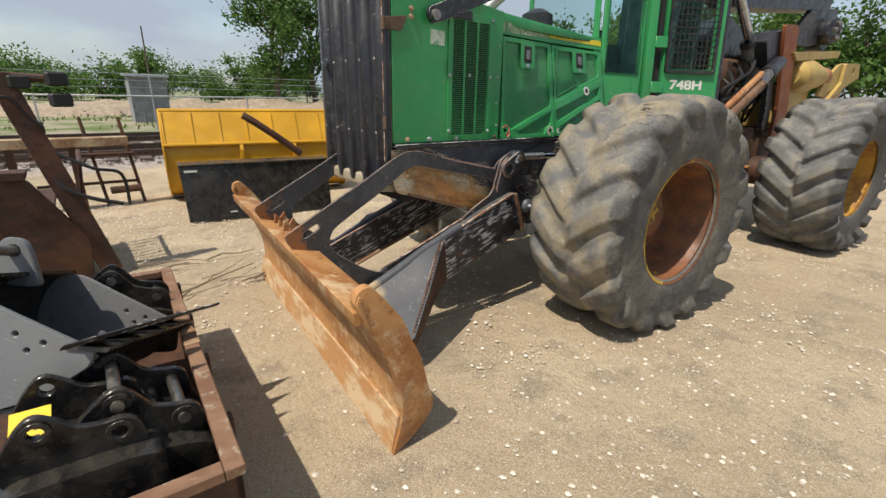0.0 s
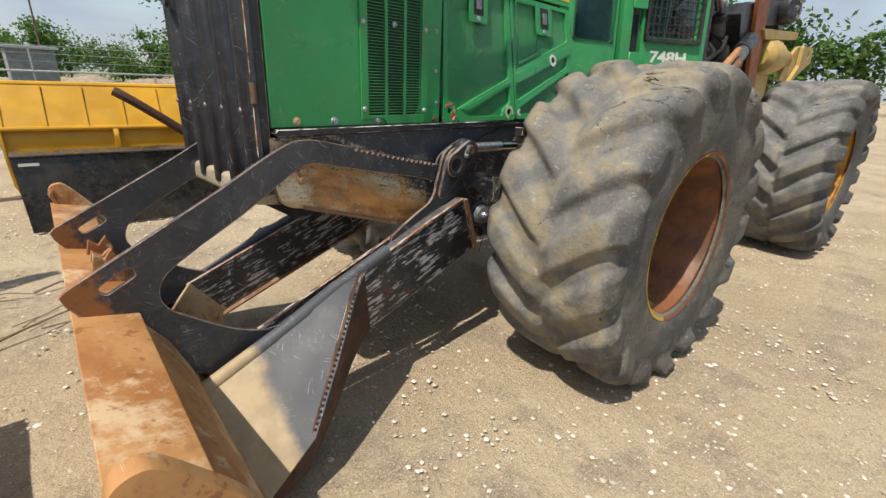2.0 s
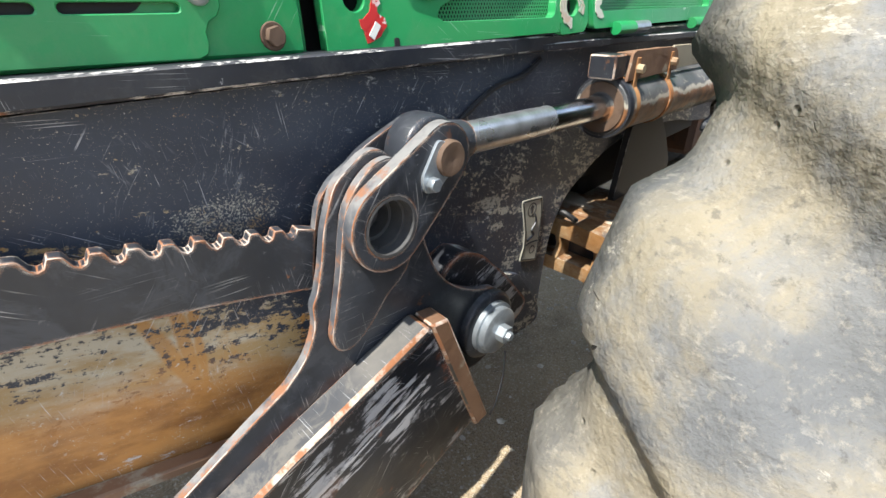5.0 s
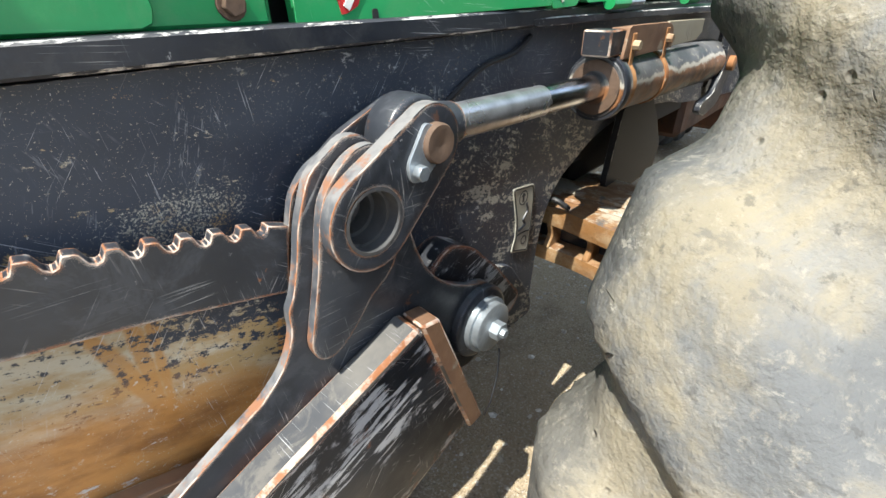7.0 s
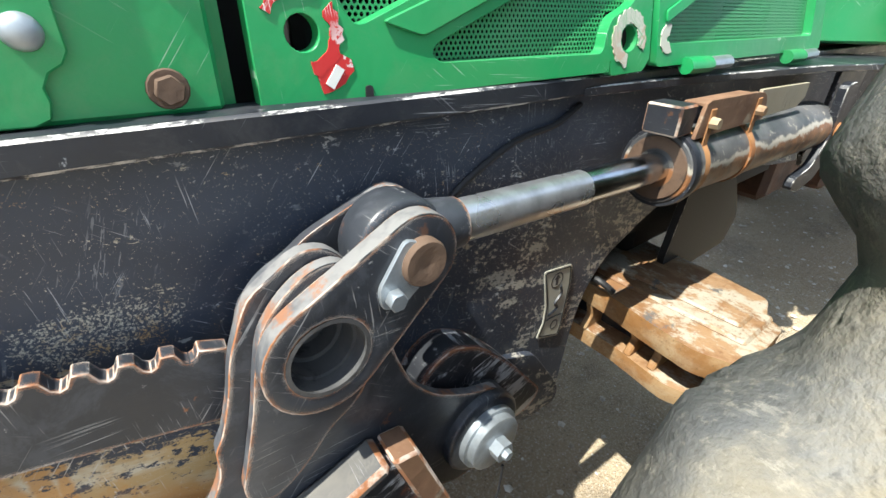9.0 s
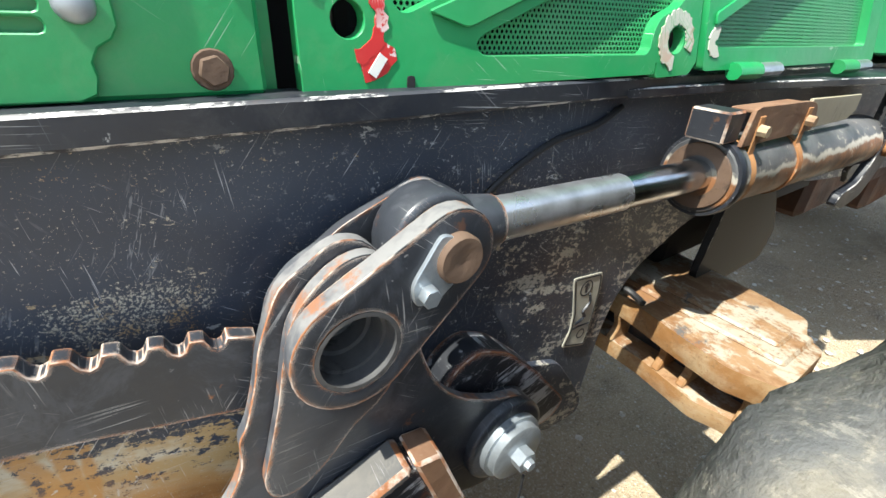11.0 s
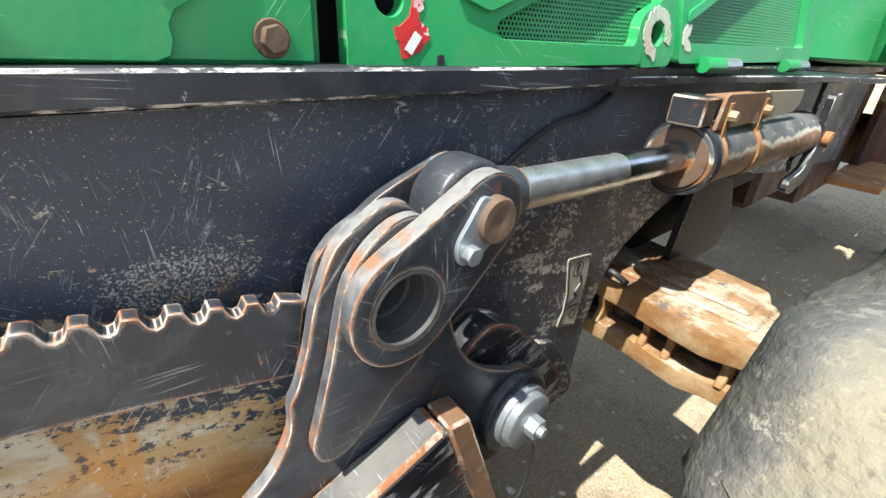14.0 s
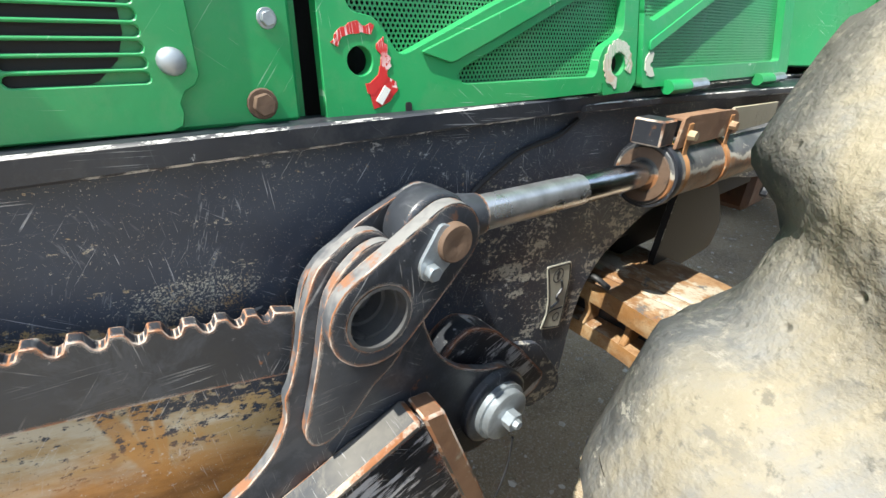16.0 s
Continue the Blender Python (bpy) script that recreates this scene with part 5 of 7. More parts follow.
part("diagonal_rib", lean(plate(fillet([(2.30, 1.298), (2.345, 1.285), (2.70, 1.428), (2.70, 1.446)], 0.006, 2), HY - 0.011, HY - 0.0065)), green, d1, "pressed diagonal rib", bevel=0.003)
part("diagonal_rib", lean(plate(fillet([(2.748, 1.430), (3.31, 1.622), (3.31, 1.668), (2.748, 1.482)], 0.006, 2), HY - 0.013, HY - 0.0065)), green, d2, "pressed diagonal rib", bevel=0.003)
part("diagonal_rib", lean(plate(fillet([(2.76, 1.312), (2.93, 1.385), (3.30, 1.535), (3.30, 1.518), (2.94, 1.372), (2.76, 1.296)], 0.004, 2), HY - 0.010, HY - 0.0065)), green, d2, "pressed diagonal rib", bevel=0.002)
part("inset_frame", lean(plate([(2.784, 1.862), (2.975, 1.858), (2.965, 1.60), (2.784, 1.535)], HY - 0.009, HY - 0.0062, [[(2.79, 1.856), (2.969, 1.852), (2.959, 1.606), (2.79, 1.545)]])), green, d2)
part("hole_ring", lean(plate(torn(3.113, 1.573, 0.034, 0.018, 0, 352, 4), HY - 0.016, HY - 0.0135)), white_paint, d2)
# near-black disc painted in for the shade of an open hole
part("hole_shade", lean(lathe([(0, 0), (0, 0.0195), (0.002, 0.0195)], (3.113, HY - 0.0135, 1.573), (0, -1, 0), 16), False), shade_black, d2)
part("red_ring", lean(plate(torn(2.225, 1.289, 0.037, 0.024, -80, 40, 1), HY - 0.0075, HY - 0.0055), False), red_sticker, d1, "torn red sticker round the hole")
part("red_flap", lean(plate(torn(2.225, 1.289, 0.053, 0.030, -76, -28, 5), HY - 0.0072, HY - 0.0055), False), red_sticker, d1)
part("red_scrap", lean(plate(torn(2.225, 1.289, 0.039, 0.028, 62, 150, 2), HY - 0.0075, HY - 0.0055), False), red_sticker, d1)
part("sticker_bar", lean(plate([(2.240, 1.247), (2.252, 1.263), (2.259, 1.258), (2.247, 1.242)], HY - 0.0085, HY - 0.007), False), white_paint, d1)
part("white_ring", lean(plate(torn(2.678, 1.277, 0.037, 0.0185, -25, 262, 3), HY - 0.0075, HY - 0.0055), False), faded_white, d1, "worn pale ring round the hole")
part("white_patch", lean(plate(torn(2.770, 1.275, 0.020, 0.004, 70, 300, 8), HY - 0.0075, HY - 0.0055), False), faded_white, d2)
for x, z, d in ((2.44, 1.79, d1), (3.045, 1.785, d2)):
    la = part("latch", lean(plate(fillet([(x - 0.075, z - 0.08), (x + 0.075, z - 0.08), (x + 0.085, z + 0.08), (x - 0.07, z + 0.08)], 0.008, 2), HY - 0.011, HY - 0.0065)), green, d, "recessed black paddle latch", bevel=0.002)
    part("latch_cup", lean(plate(fillet([(x - 0.04, z - 0.045), (x + 0.04, z - 0.045), (x + 0.045, z + 0.066), (x - 0.036, z + 0.066)], 0.006, 2), HY - 0.0125, HY - 0.0112), False), ink, la)
    part("paddle", lean(plate(fillet([(x - 0.02, z - 0.02), (x + 0.022, z - 0.02), (x + 0.024, z + 0.04), (x - 0.018, z + 0.04)], 0.006, 2), HY - 0.018, HY - 0.0128), False), steel, la, "black paddle", bevel=0.002)
    part("lock", lean(lathe([(0, 0), (0, 0.013), (0.004, 0.012), (0.004, 0)], (x, HY - 0.0112, z - 0.062), (0, -1, 0), 14), False), zinc, la, "round zinc lock")
for x in (2.815, 3.170):
    part("hinge", lean(tube([(x, HY - 0.012, 1.237), (x + 0.066, HY - 0.012, 1.237)], 0.0125, 12), False), green, d2, "small green hinge")
    part("hinge_pin", lean(tube([(x + 0.068, HY - 0.012, 1.238), (x + 0.13, HY - 0.012, 1.239)], 0.010, 12), False), satin, d2, "bare hinge half")
# flat black plate set on the door in place of a cut notch
part("door_notch", lean(plate(fillet([(2.279, 1.226), (2.287, 1.226), (2.287, 1.243), (2.279, 1.243)], 0.003, 2), HY - 0.0075, HY - 0.0055), False), ink, d1)
# solid near-black boxes colour in the shade behind the door openings
part("engine_bay_shade", box(1.40, 3.34, HY + 0.14, FAR - 0.02, 1.21, 1.95), shade_black, skidder)
part("engine_shade_block", box(2.25, 3.2, HY + 0.07, HY + 0.1395, 1.24, 1.50), shade_black, skidder, bevel=0.01)
part("far_panel", plate([(1.322, 1.21), (3.36, 1.21), (3.36, 1.97), (2.18, 2.03), (1.324, 2.13)], FAR - 0.015, FAR + 0.01), green, skidder, bevel=0.004)
part("panel_gap", box(2.150, 2.168, HY + 0.022, HY + 0.027, 1.21, 2.03), green, skidder)

# front grille: folded black sheets
gr = part("grille", box(1.250, 1.285, 2.385, FAR + 0.02, 1.0, 2.13), ink, skidder, "black folded sheet grille")
n = 5
for i in range(n):
    y0 = 2.36 + i * (FAR + 0.03 - 2.36) / n
    y1 = y0 + (FAR + 0.03 - 2.36) / n
    part("grille_fold", plate([(1.250, y0), (1.210, y0 + 0.02), (1.200, y0 + 0.05), (1.240, y1 - 0.005), (1.250, y1 - 0.005)], 0.99, 2.16, axis="z"), black, gr, "dented black slat", bevel=0.005)
    for z in (1.30, 1.70):
        part("rivet", lathe([(0, 0), (0, 0.012), (0.006, 0.008), (0.006, 0)], (1.203, y0 + 0.055, z), (-1, 0, 0), 8), steel, gr)
part("grille_edge", box(1.227, 1.283, 2.368, 2.384, 0.99, 2.13), black, gr, bevel=0.004, edge=edge_worn)
part("grille_oval", lathe([(0, 0), (0, 0.035), (0.012, 0.03), (0.014, 0)], (1.195, 3.02, 1.70), (-1, 0, 0), 14), black, gr)
for z in (1.36, 1.88):
    part("grille_hinge", tube([(1.233, 2.364, z - 0.035), (1.233, 2.364, z + 0.035)], 0.011, 10), pin_rust, gr, "rusty hinge knuckle")
    if z > 1.5:
        part("hinge_leaf", plate(fillet([(1.233, z - 0.03), (1.35, z - 0.03), (1.39, z + 0.05), (1.233, z + 0.03)], 0.01, 2), 2.358, 2.366), pin_rust, gr, bevel=0.002)
part("bumper", plate(fillet([(1.21, 0.955), (1.33, 0.94), (1.33, 1.035), (1.215, 1.035)], 0.02, 3), 2.40, FAR - 0.02), bumper_cream, skidder, "cream bumper with worn paint", bevel=0.006)

# guard arm and pipe over the hood
ga = part("guard_arm", plate(fillet([(1.50, 1.94), (1.54, 1.90), (1.62, 1.925), (2.05, 2.10), (2.6, 2.32), (2.6, 2.40), (1.6, 2.02), (1.51, 1.985)], 0.02, 3), HY - 0.06, HY - 0.03), black, skidder, "black guard arm bolted over the hood", bevel=0.004, edge=edge_bright)
part("guard_pin", lathe([(0, 0), (0, 0.03), (0.02, 0.028), (0.02, 0)], (1.545, HY - 0.06, 1.945), (0, -1, 0), 14), steel, ga)
part("guard_pad", box(1.60, 1.86, HY - 0.03, HY - 0.004, 1.95, 2.0), black, ga, bevel=0.004)
part("exhaust_pipe", tube(curve([(2.10, 2.55, 2.0), (2.16, 2.5, 2.10), (2.3, 2.48, 2.22), (2.5, 2.5, 2.45), (2.55, 2.5, 2.9)], 4), 0.04, 14), galvanised, skidder, "pale exhaust pipe")
part("air_cleaner", lathe([(0, 0), (0, 0.12), (0.04, 0.13), (0.16, 0.12), (0.20, 0.05), (0.20, 0)], (2.9, 2.75, 1.98), (0, 0, 1), 20), black, skidder)

# cab: its forward side wall with the door stands askew and leans inwards
CAB = Matrix(((math.cos(radians(31)), 0.515, 0.0464, 4.09 - 0.0742), (-math.sin(radians(31)), 0.857, 0.0771, 2.05 - 0.1234), (0, 0, 1, 0), (0, 0, 0, 1)))
ground_plan = [(3.45, 2.50), (4.30, 1.99), (4.42, 2.06), (4.95, 2.35), (4.95, 3.30), (3.45, 3.30)]
cab = part("cab", plate(ground_plan, 1.24, 1.56, axis="z"), green, skidder, "green operator cab with guarded windows", bevel=0.02, segments=2)
part("cab_roof", plate([(3.40, 2.62), (4.38, 2.03), (5.0, 2.30), (5.0, 3.36), (3.40, 3.36)], 3.02, 3.14, axis="z"), green, cab, bevel=0.03, segments=2)
glass_hole = fillet([(-0.735, 1.735), (-0.455, 1.72), (-0.455, 2.93), (-0.735, 2.93)], 0.02, 3)
part("side_wall", plate([(-0.785, 1.25), (-0.415, 1.25), (-0.415, 3.02), (-0.785, 3.02)], 0.0, 0.03, [glass_hole], m=CAB), green, cab, "green forward corner wall", bevel=0.004)
part("corner_glass", plate(fillet([(-0.75, 1.72), (-0.44, 1.705), (-0.44, 2.95), (-0.75, 2.95)], 0.02, 3), -0.006, -0.001, m=CAB), cab_glass, cab, "tinted glass pane")
for u, z in ((-0.735, 1.735), (-0.455, 1.72), (-0.735, 2.30), (-0.455, 2.30)):
    part("glass_bolt", lathe([(0, 0), (0, 0.010), (0.006, 0.008), (0.006, 0)], CAB @ Vector((u, -0.006, z)), (-0.515, -0.857, 0), 10), ink, cab)
part("door_post", plate([(-0.403, 1.25), (-0.325, 1.25), (-0.325, 3.02), (-0.403, 3.02)], -0.035, 0.06, m=CAB), green, cab, "green door post", bevel=0.012, segments=2)
part("post_foot", plate(fillet([(-0.425, 1.262), (-0.32, 1.262), (-0.32, 1.38), (-0.405, 1.40), (-0.43, 1.34)], 0.03, 3), -0.06, -0.036, m=CAB), green, cab, "rounded foot of the door post", bevel=0.008, segments=2)
part("post_cap", lathe([(0, 0), (0, 0.026), (0.012, 0.022), (0.014, 0)], CAB @ Vector((-0.362, -0.06, 1.297)), (-0.515, -0.857, 0), 18), white_paint, cab, "pale round cap")
# black strip colours in the shaded gap between post and door
part("door_gap_shade", plate([(-0.325, 1.30), (-0.236, 1.30), (-0.236, 3.02), (-0.325, 3.02)], 0.03, 0.06, m=CAB), ink, cab, "black strip for the shaded gap beside the door")
door_hole = fillet([(-0.19, 1.77), (0.21, 1.77), (0.21, 2.92), (-0.19, 2.92)], 0.04, 3)
dr = part("cab_door", plate(fillet([(-0.236, 1.33), (0.296, 1.33), (0.296, 3.0), (-0.236, 3.0)], 0.02, 3), -0.02, 0.02, [door_hole], m=CAB), green, cab, "green cab door", bevel=0.004)
part("door_glass", plate([(-0.20, 1.76), (0.22, 1.76), (0.22, 2.93), (-0.20, 2.93)], 0.004, 0.010, m=CAB), cab_glass, dr, "window pane behind the guard")
part("guard_frame", plate(fillet([(-0.222, 1.738), (0.240, 1.734), (0.240, 2.95), (-0.222, 2.95)], 0.02, 3), -0.050, -0.022, [fillet([(-0.200, 1.762), (0.218, 1.758), (0.218, 2.928), (-0.200, 2.928)], 0.02, 3)], m=CAB), gloss_black, dr, "black window guard frame", bevel=0.003)
for i in range(9):
    u = -0.158 + i * 0.042
    part("guard_bar", tube([CAB @ Vector((u, -0.034, 1.745)), CAB @ Vector((u, -0.034, 2.94))], 0.0042, 6), gloss_black, dr)
for i in range(23):
    z = 1.80 + i * 0.05
    part("guard_bar", tube([CAB @ Vector((-0.215, -0.038, z)), CAB @ Vector((0.233, -0.038, z))], 0.0042, 6), gloss_black, dr)
written("748H", 0.105, CAB @ Matrix.Translation((0.0, -0.0215, 1.640)) @ Matrix.Rotation(radians(90), 4, "X") @ Matrix.Diagonal((1.32, 1, 1, 1)), white_paint, dr, "model_number", "worn white model number on the door")
for z in (1.62, 1.98, 2.6):
    part("door_hinge", box(-0.335, -0.225, -0.045, -0.022, z - 0.045, z + 0.045, m=CAB), green, dr, bevel=0.004)
part("door_handle", box(0.13, 0.24, -0.045, -0.022, 1.50, 1.525, m=CAB), ink, dr, bevel=0.004)
part("rear_post", plate([(0.300, 1.25), (0.340, 1.25), (0.340, 3.02), (0.300, 3.02)], -0.005, 0.05, m=CAB), black, cab, "black rear post", bevel=0.006)
part("windscreen", box(3.425, 3.433, 2.56, 3.28, 2.0, 3.0), cab_glass, cab, "tinted windscreen pane")
part("screen_frame", plate([(2.52, 1.96), (3.32, 1.96), (3.32, 3.03), (2.58, 3.03)], 3.42, 3.44, [[(2.58, 2.02), (3.27, 2.02), (3.27, 2.98), (2.63, 2.98)]], axis="x"), green, cab, bevel=0.004)
part("cowl", box(3.35, 3.45, 2.50, 3.30, 1.50, 2.0), green, cab)
part("cab_back", box(4.90, 4.93, 2.4, 3.28, 1.5, 3.0), seat_cloth, cab)
part("cab_far_side", box(3.45, 4.9, 3.26, 3.28, 1.5, 2.1), seat_cloth, cab)
part("seat", box(4.15, 4.65, 2.5, 3.0, 1.55, 1.75), seat_cloth, cab, "worn operator seat", bevel=0.05, segments=3)
part("seat_back", box(4.55, 4.72, 2.5, 3.0, 1.70, 2.5), seat_cloth, cab, bevel=0.06, segments=3)
part("steering_column", tube([(3.6, 2.75, 1.56), (3.8, 2.75, 2.1)], 0.04, 10), ink, cab)
part("under_cab", box(3.76, 5.1, 2.392, 3.05, 0.75, 1.235), rust_dark, skidder, bevel=0.02)


# wheels
def tyre_mesh(name, radius, width, rim, lugs, lug_h, worn, mat, nt=300, seed=1.0, flat=0.0, phase=0.0):
    """A tractor tyre about the y axis: chevron lugs that run over the shoulders."""
    half = width / 2
    line = [(-0.88 * half, rim), (-0.94 * half, rim + 0.03), (-0.99 * half, rim + 0.10), (-1.0 * half, rim + 0.18), (-0.99 * half, radius - 0.13), (-0.965 * half, radius - 0.07), (-0.90 * half, radius - 0.028), (-0.74 * half, radius - 0.008), (-0.35 * half, radius - 0.001), (0.0, radius)]
    line = curve(line, 5)
    line += [(-y, r) for y, r in line[::-1][1:]]
    # even steps along the outline
    pts = [Vector(p) for p in line]
    run = [0.0]
    for a, b in zip(pts, pts[1:]):
        run.append(run[-1] + (b - a).length)
    m = 76
    prof = []
    for i in range(m + 1):
        s = run[-1] * i / m
        j = max(k for k in range(len(run)) if run[k] <= s + 1e-9)
        j = min(j, len(pts) - 2)
        prof.append(pts[j].lerp(pts[j + 1], (s - run[j]) / max(run[j + 1] - run[j], 1e-9)))
    norms = []
    for i in range(m + 1):
        d = prof[min(i + 1, m)] - prof[max(i - 1, 0)]
        norms.append(Vector((-d.y, d.x)).normalized())
    pitch = 2 * math.pi / lugs
    verts, faces = [], []
    for t in range(nt):
        th = 2 * math.pi * t / nt - phase
        for i in range(m + 1):
            y, r = prof[i]
            v = y / half
            side = 0.5 if v > 0 else 0.0
            across = abs(v)
            reach = min(1.0, max(0.0, (r - (radius - (0.13 if worn else 0.17))) / 0.08))
            lean = 0.34 * (1 - min(across, 1.0)) - (0.06 * (1 - reach))
            ph = ((th - lean) / pitch + side) % 1.0
            w = 0.27 + 0.03 * across
            d = abs(ph - 0.5)
            soft = 0.05 if not worn else 0.09
            k = 1 - min(1.0, max(0.0, (d - w + soft) / (2 * soft)))
            k = k * k * (3 - 2 * k)
            middle = min(1.0, max(0.0, (across - 0.02) / (0.06 if not worn else 0.2)))
            own = 0.8 + 0.4 * noise.noise((math.floor((th - lean) / pitch + side) * 1.7, side * 9, seed))
            h = lug_h * k * reach * (0.35 + 0.65 * middle) * own
            px, pz = math.cos(th + phase), math.sin(th + phase)
            lump = 0.010 * noise.noise((px * 3.1 * r + seed, y * 3.2, pz * 3.1 * r)) + (0.006 if worn else 0.002) * noise.noise((px * 9 * r, y * 9 + seed, pz * 9 * r))
            h += lump * min(1.0, (r - rim) / 0.15)
            rr, yy = r + norms[i].y * h, y + norms[i].x * h
            z = rr * pz
            bulge = 0.0
            if flat and z < -(radius - flat):
                bulge = (-(radius - flat) - z)
                z = -(radius - flat) - bulge * 0.15
            yy *= 1 + 0.9 * bulge
            verts.append((rr * px, yy, z))
    w = m + 1
    for t in range(nt):
        q = (t + 1) % nt
        for i in range(m):
            faces.append((t * w + i, t * w + i + 1, q * w + i + 1, q * w + i))
    me = bpy.data.meshes.new(name)
    me.from_pydata(verts, [], faces)
    me.materials.append(mat)
    me.shade_smooth()
    return me


def hold(name, me, parent, m, label=""):
    ob = new(name, me)
    ob.matrix_basis = m
    ob.parent = parent
    ob.matrix_parent_inverse = PLACE[parent.name].inverted()
    PLACE[ob.name] = m.copy()
    return tagged(ob, label)


def rim_bm(rim, half):
    """Deep-dished wheel, its outer side towards -y."""
    bm = lathe([(half * 0.84, rim + 0.012), (half * 0.86, rim + 0.03), (half * 0.80, rim + 0.034), (half * 0.76, rim + 0.004), (half * 0.62, rim - 0.012), (half * 0.5, rim - 0.03),
                (half * 0.1, rim - 0.045), (-half * 0.05, rim - 0.07), (-half * 0.08, 0.20), (-half * 0.02, 0.17), (half * 0.16, 0.165), (half * 0.22, 0.14), (half * 0.24, 0.0)], (0, 0, 0), (0, -1, 0), 48)
    return bm


def wheel(centre, turn, flipside, tyre_me, rim_me, rim_radius, half, rim_label, tyre_label):
    m = Matrix.Translation(centre) @ Matrix.Rotation(radians(turn + (180 if flipside else 0)), 4, "Z")
    w = hold("wheel", rim_me, skidder, m, rim_label)
    tm = Matrix.Translation(centre) @ Matrix.Rotation(radians(turn), 4, "Z")
    t = new("tyre", tyre_me)
    t.parent = w
    t.matrix_parent_inverse = m.inverted()
    t.matrix_basis = tm
    tagged(t, tyre_label)
    for i in range(10):
        a = 2 * math.pi * i / 10
        b = new("wheel_nut", NUT)
        b.parent = w
        b.location = (0.205 * math.cos(a) * 1.2, half * 0.07, 0.205 * math.sin(a) * 1.2)
    return w


NUT = mesh_of("wheel_nut", lathe([(0, 0), (0, 0.02), (0.025, 0.02), (0.03, 0.012), (0.03, 0)], (0, 0, 0), (0, -1, 0), 6), rust_dark)
FRONT_RIM, REAR_RIM = 0.395, 0.395
front_tyre = tyre_mesh("tyre", 0.765, 0.66, FRONT_RIM, 17, 0.053, True, front_rubber, 420, 1.0, 0.045, radians(4.7))
rear_tyre = tyre_mesh("tyre", 0.755, 0.70, REAR_RIM, 19, 0.062, False, rear_rubber, 340, 5.0, 0.02)
front_rim = mesh_of("wheel", rim_bm(FRONT_RIM, 0.365), rim_paint)
rear_rim = mesh_of("wheel", rim_bm(REAR_RIM, 0.37), rear_rim_paint)
for x, y, f in ((2.886, 1.624, False), (3.05, 3.75, True)):
    wheel((x, y, 0.747), -4.5, f, front_tyre, front_rim, FRONT_RIM, 0.33, "deep rusty wheel with flaking yellow paint", "worn dusty tyre with rounded cracked lugs")
for x, y, f in ((6.171, 1.34, False), (6.34, 3.45, True)):
    wheel((x, y, 0.775), -4.8, f, rear_tyre, rear_rim, REAR_RIM, 0.37, "yellow wheel with rust", "black tyre with deep chevron lugs")

# rear frame, turned at the joint
TURN = Matrix.Translation((5.2, MID, 0)) @ Matrix.Rotation(radians(-4.8), 4, "Z") @ Matrix.Translation((-5.2, -MID, 0))
part("joint_casting", lathe([(0, 0.10), (0, 0.17), (0.12, 0.18), (0.14, 0.12), (0.5, 0.12), (0.52, 0.18), (0.64, 0.17), (0.64, 0.1)], (5.15, MID, 0.55), (0, 0, 1), 20), rust_dark, skidder, "articulation joint")
rf = part("rear_frame", plate(fillet([(5.25, 0.62), (7.0, 0.55), (7.2, 1.0), (6.9, 1.22), (5.25, 1.20)], 0.03, 2), 2.32, 2.36, m=TURN), rust_dark, skidder, "rusty rear frame", bevel=0.006)
part("frame_cheek", plate(fillet([(5.25, 0.62), (7.0, 0.55), (7.2, 1.0), (6.9, 1.22), (5.25, 1.20)], 0.03, 2), 3.01, 3.05, m=TURN), rust_dark, rf, bevel=0.006)
part("frame_deck", box(5.28, 7.1, 2.32, 3.05, 1.18, 1.21, m=TURN), rust_dark, rf)
part("rear_axle", tube([TURN @ Vector((6.0, 1.6, 0.77)), TURN @ Vector((6.0, 3.75, 0.77))], 0.16, 18), rust_dark, rf)
part("mid_frame", box(4.6, 5.3, 2.40, 3.0, 0.6, 1.15), rust_dark, skidder, bevel=0.02)
part("step", plate([(4.75, 2.15), (5.45, 2.15), (5.45, 2.36), (4.75, 2.36)], 0.70, 0.73, axis="z"), rust_bright, skidder, "rusty step plate", bevel=0.004)
# upright arch, boom and steering cylinders
arch = fillet([(6.25, 2.34), (6.60, 2.37), (6.69, 2.33), (6.77, 2.05), (6.91, 1.66), (7.0, 1.36), (6.95, 1.05), (6.60, 1.05), (6.62, 1.46), (6.44, 1.88), (6.30, 2.17)], 0.03, 3)
for y in (2.06, 3.02):
    part("arch_plate", plate(arch, y, y + 0.04), orange, skidder, "rust-orange upright arch plate", bevel=0.008)
part("arch_bracket", plate(fillet([(5.92, 2.15), (6.05, 2.24), (6.44, 2.32), (6.40, 1.98), (6.36, 1.84), (6.12, 1.90)], 0.03, 3), 2.11, 2.30), black, skidder, "black bracket with chipped pale edges", bevel=0.01, edge=edge_bright)
part("arch_leg", plate(fillet([(6.26, 1.80), (6.38, 1.86), (6.56, 1.50), (6.62, 1.20), (6.42, 1.20), (6.40, 1.45)], 0.02, 2), 2.12, 2.18), black, skidder, "black leg with pale worn edges", bevel=0.008, edge=edge_bright)
cy = part("boom_cylinder", tube([(6.36, 2.3, 1.66), (6.0, 2.3, 2.155)], 0.088, 18), grey_paint, skidder, "dark grey upright hydraulic cylinder")
part("cylinder_collar", tube([(6.02, 2.3, 2.12), (5.985, 2.3, 2.175)], 0.10, 18), black, cy)
part("cylinder_rod", tube([(6.0, 2.3, 2.155), (5.46, 2.3, 2.56)], 0.05, 14), chrome, cy, "chrome rod")
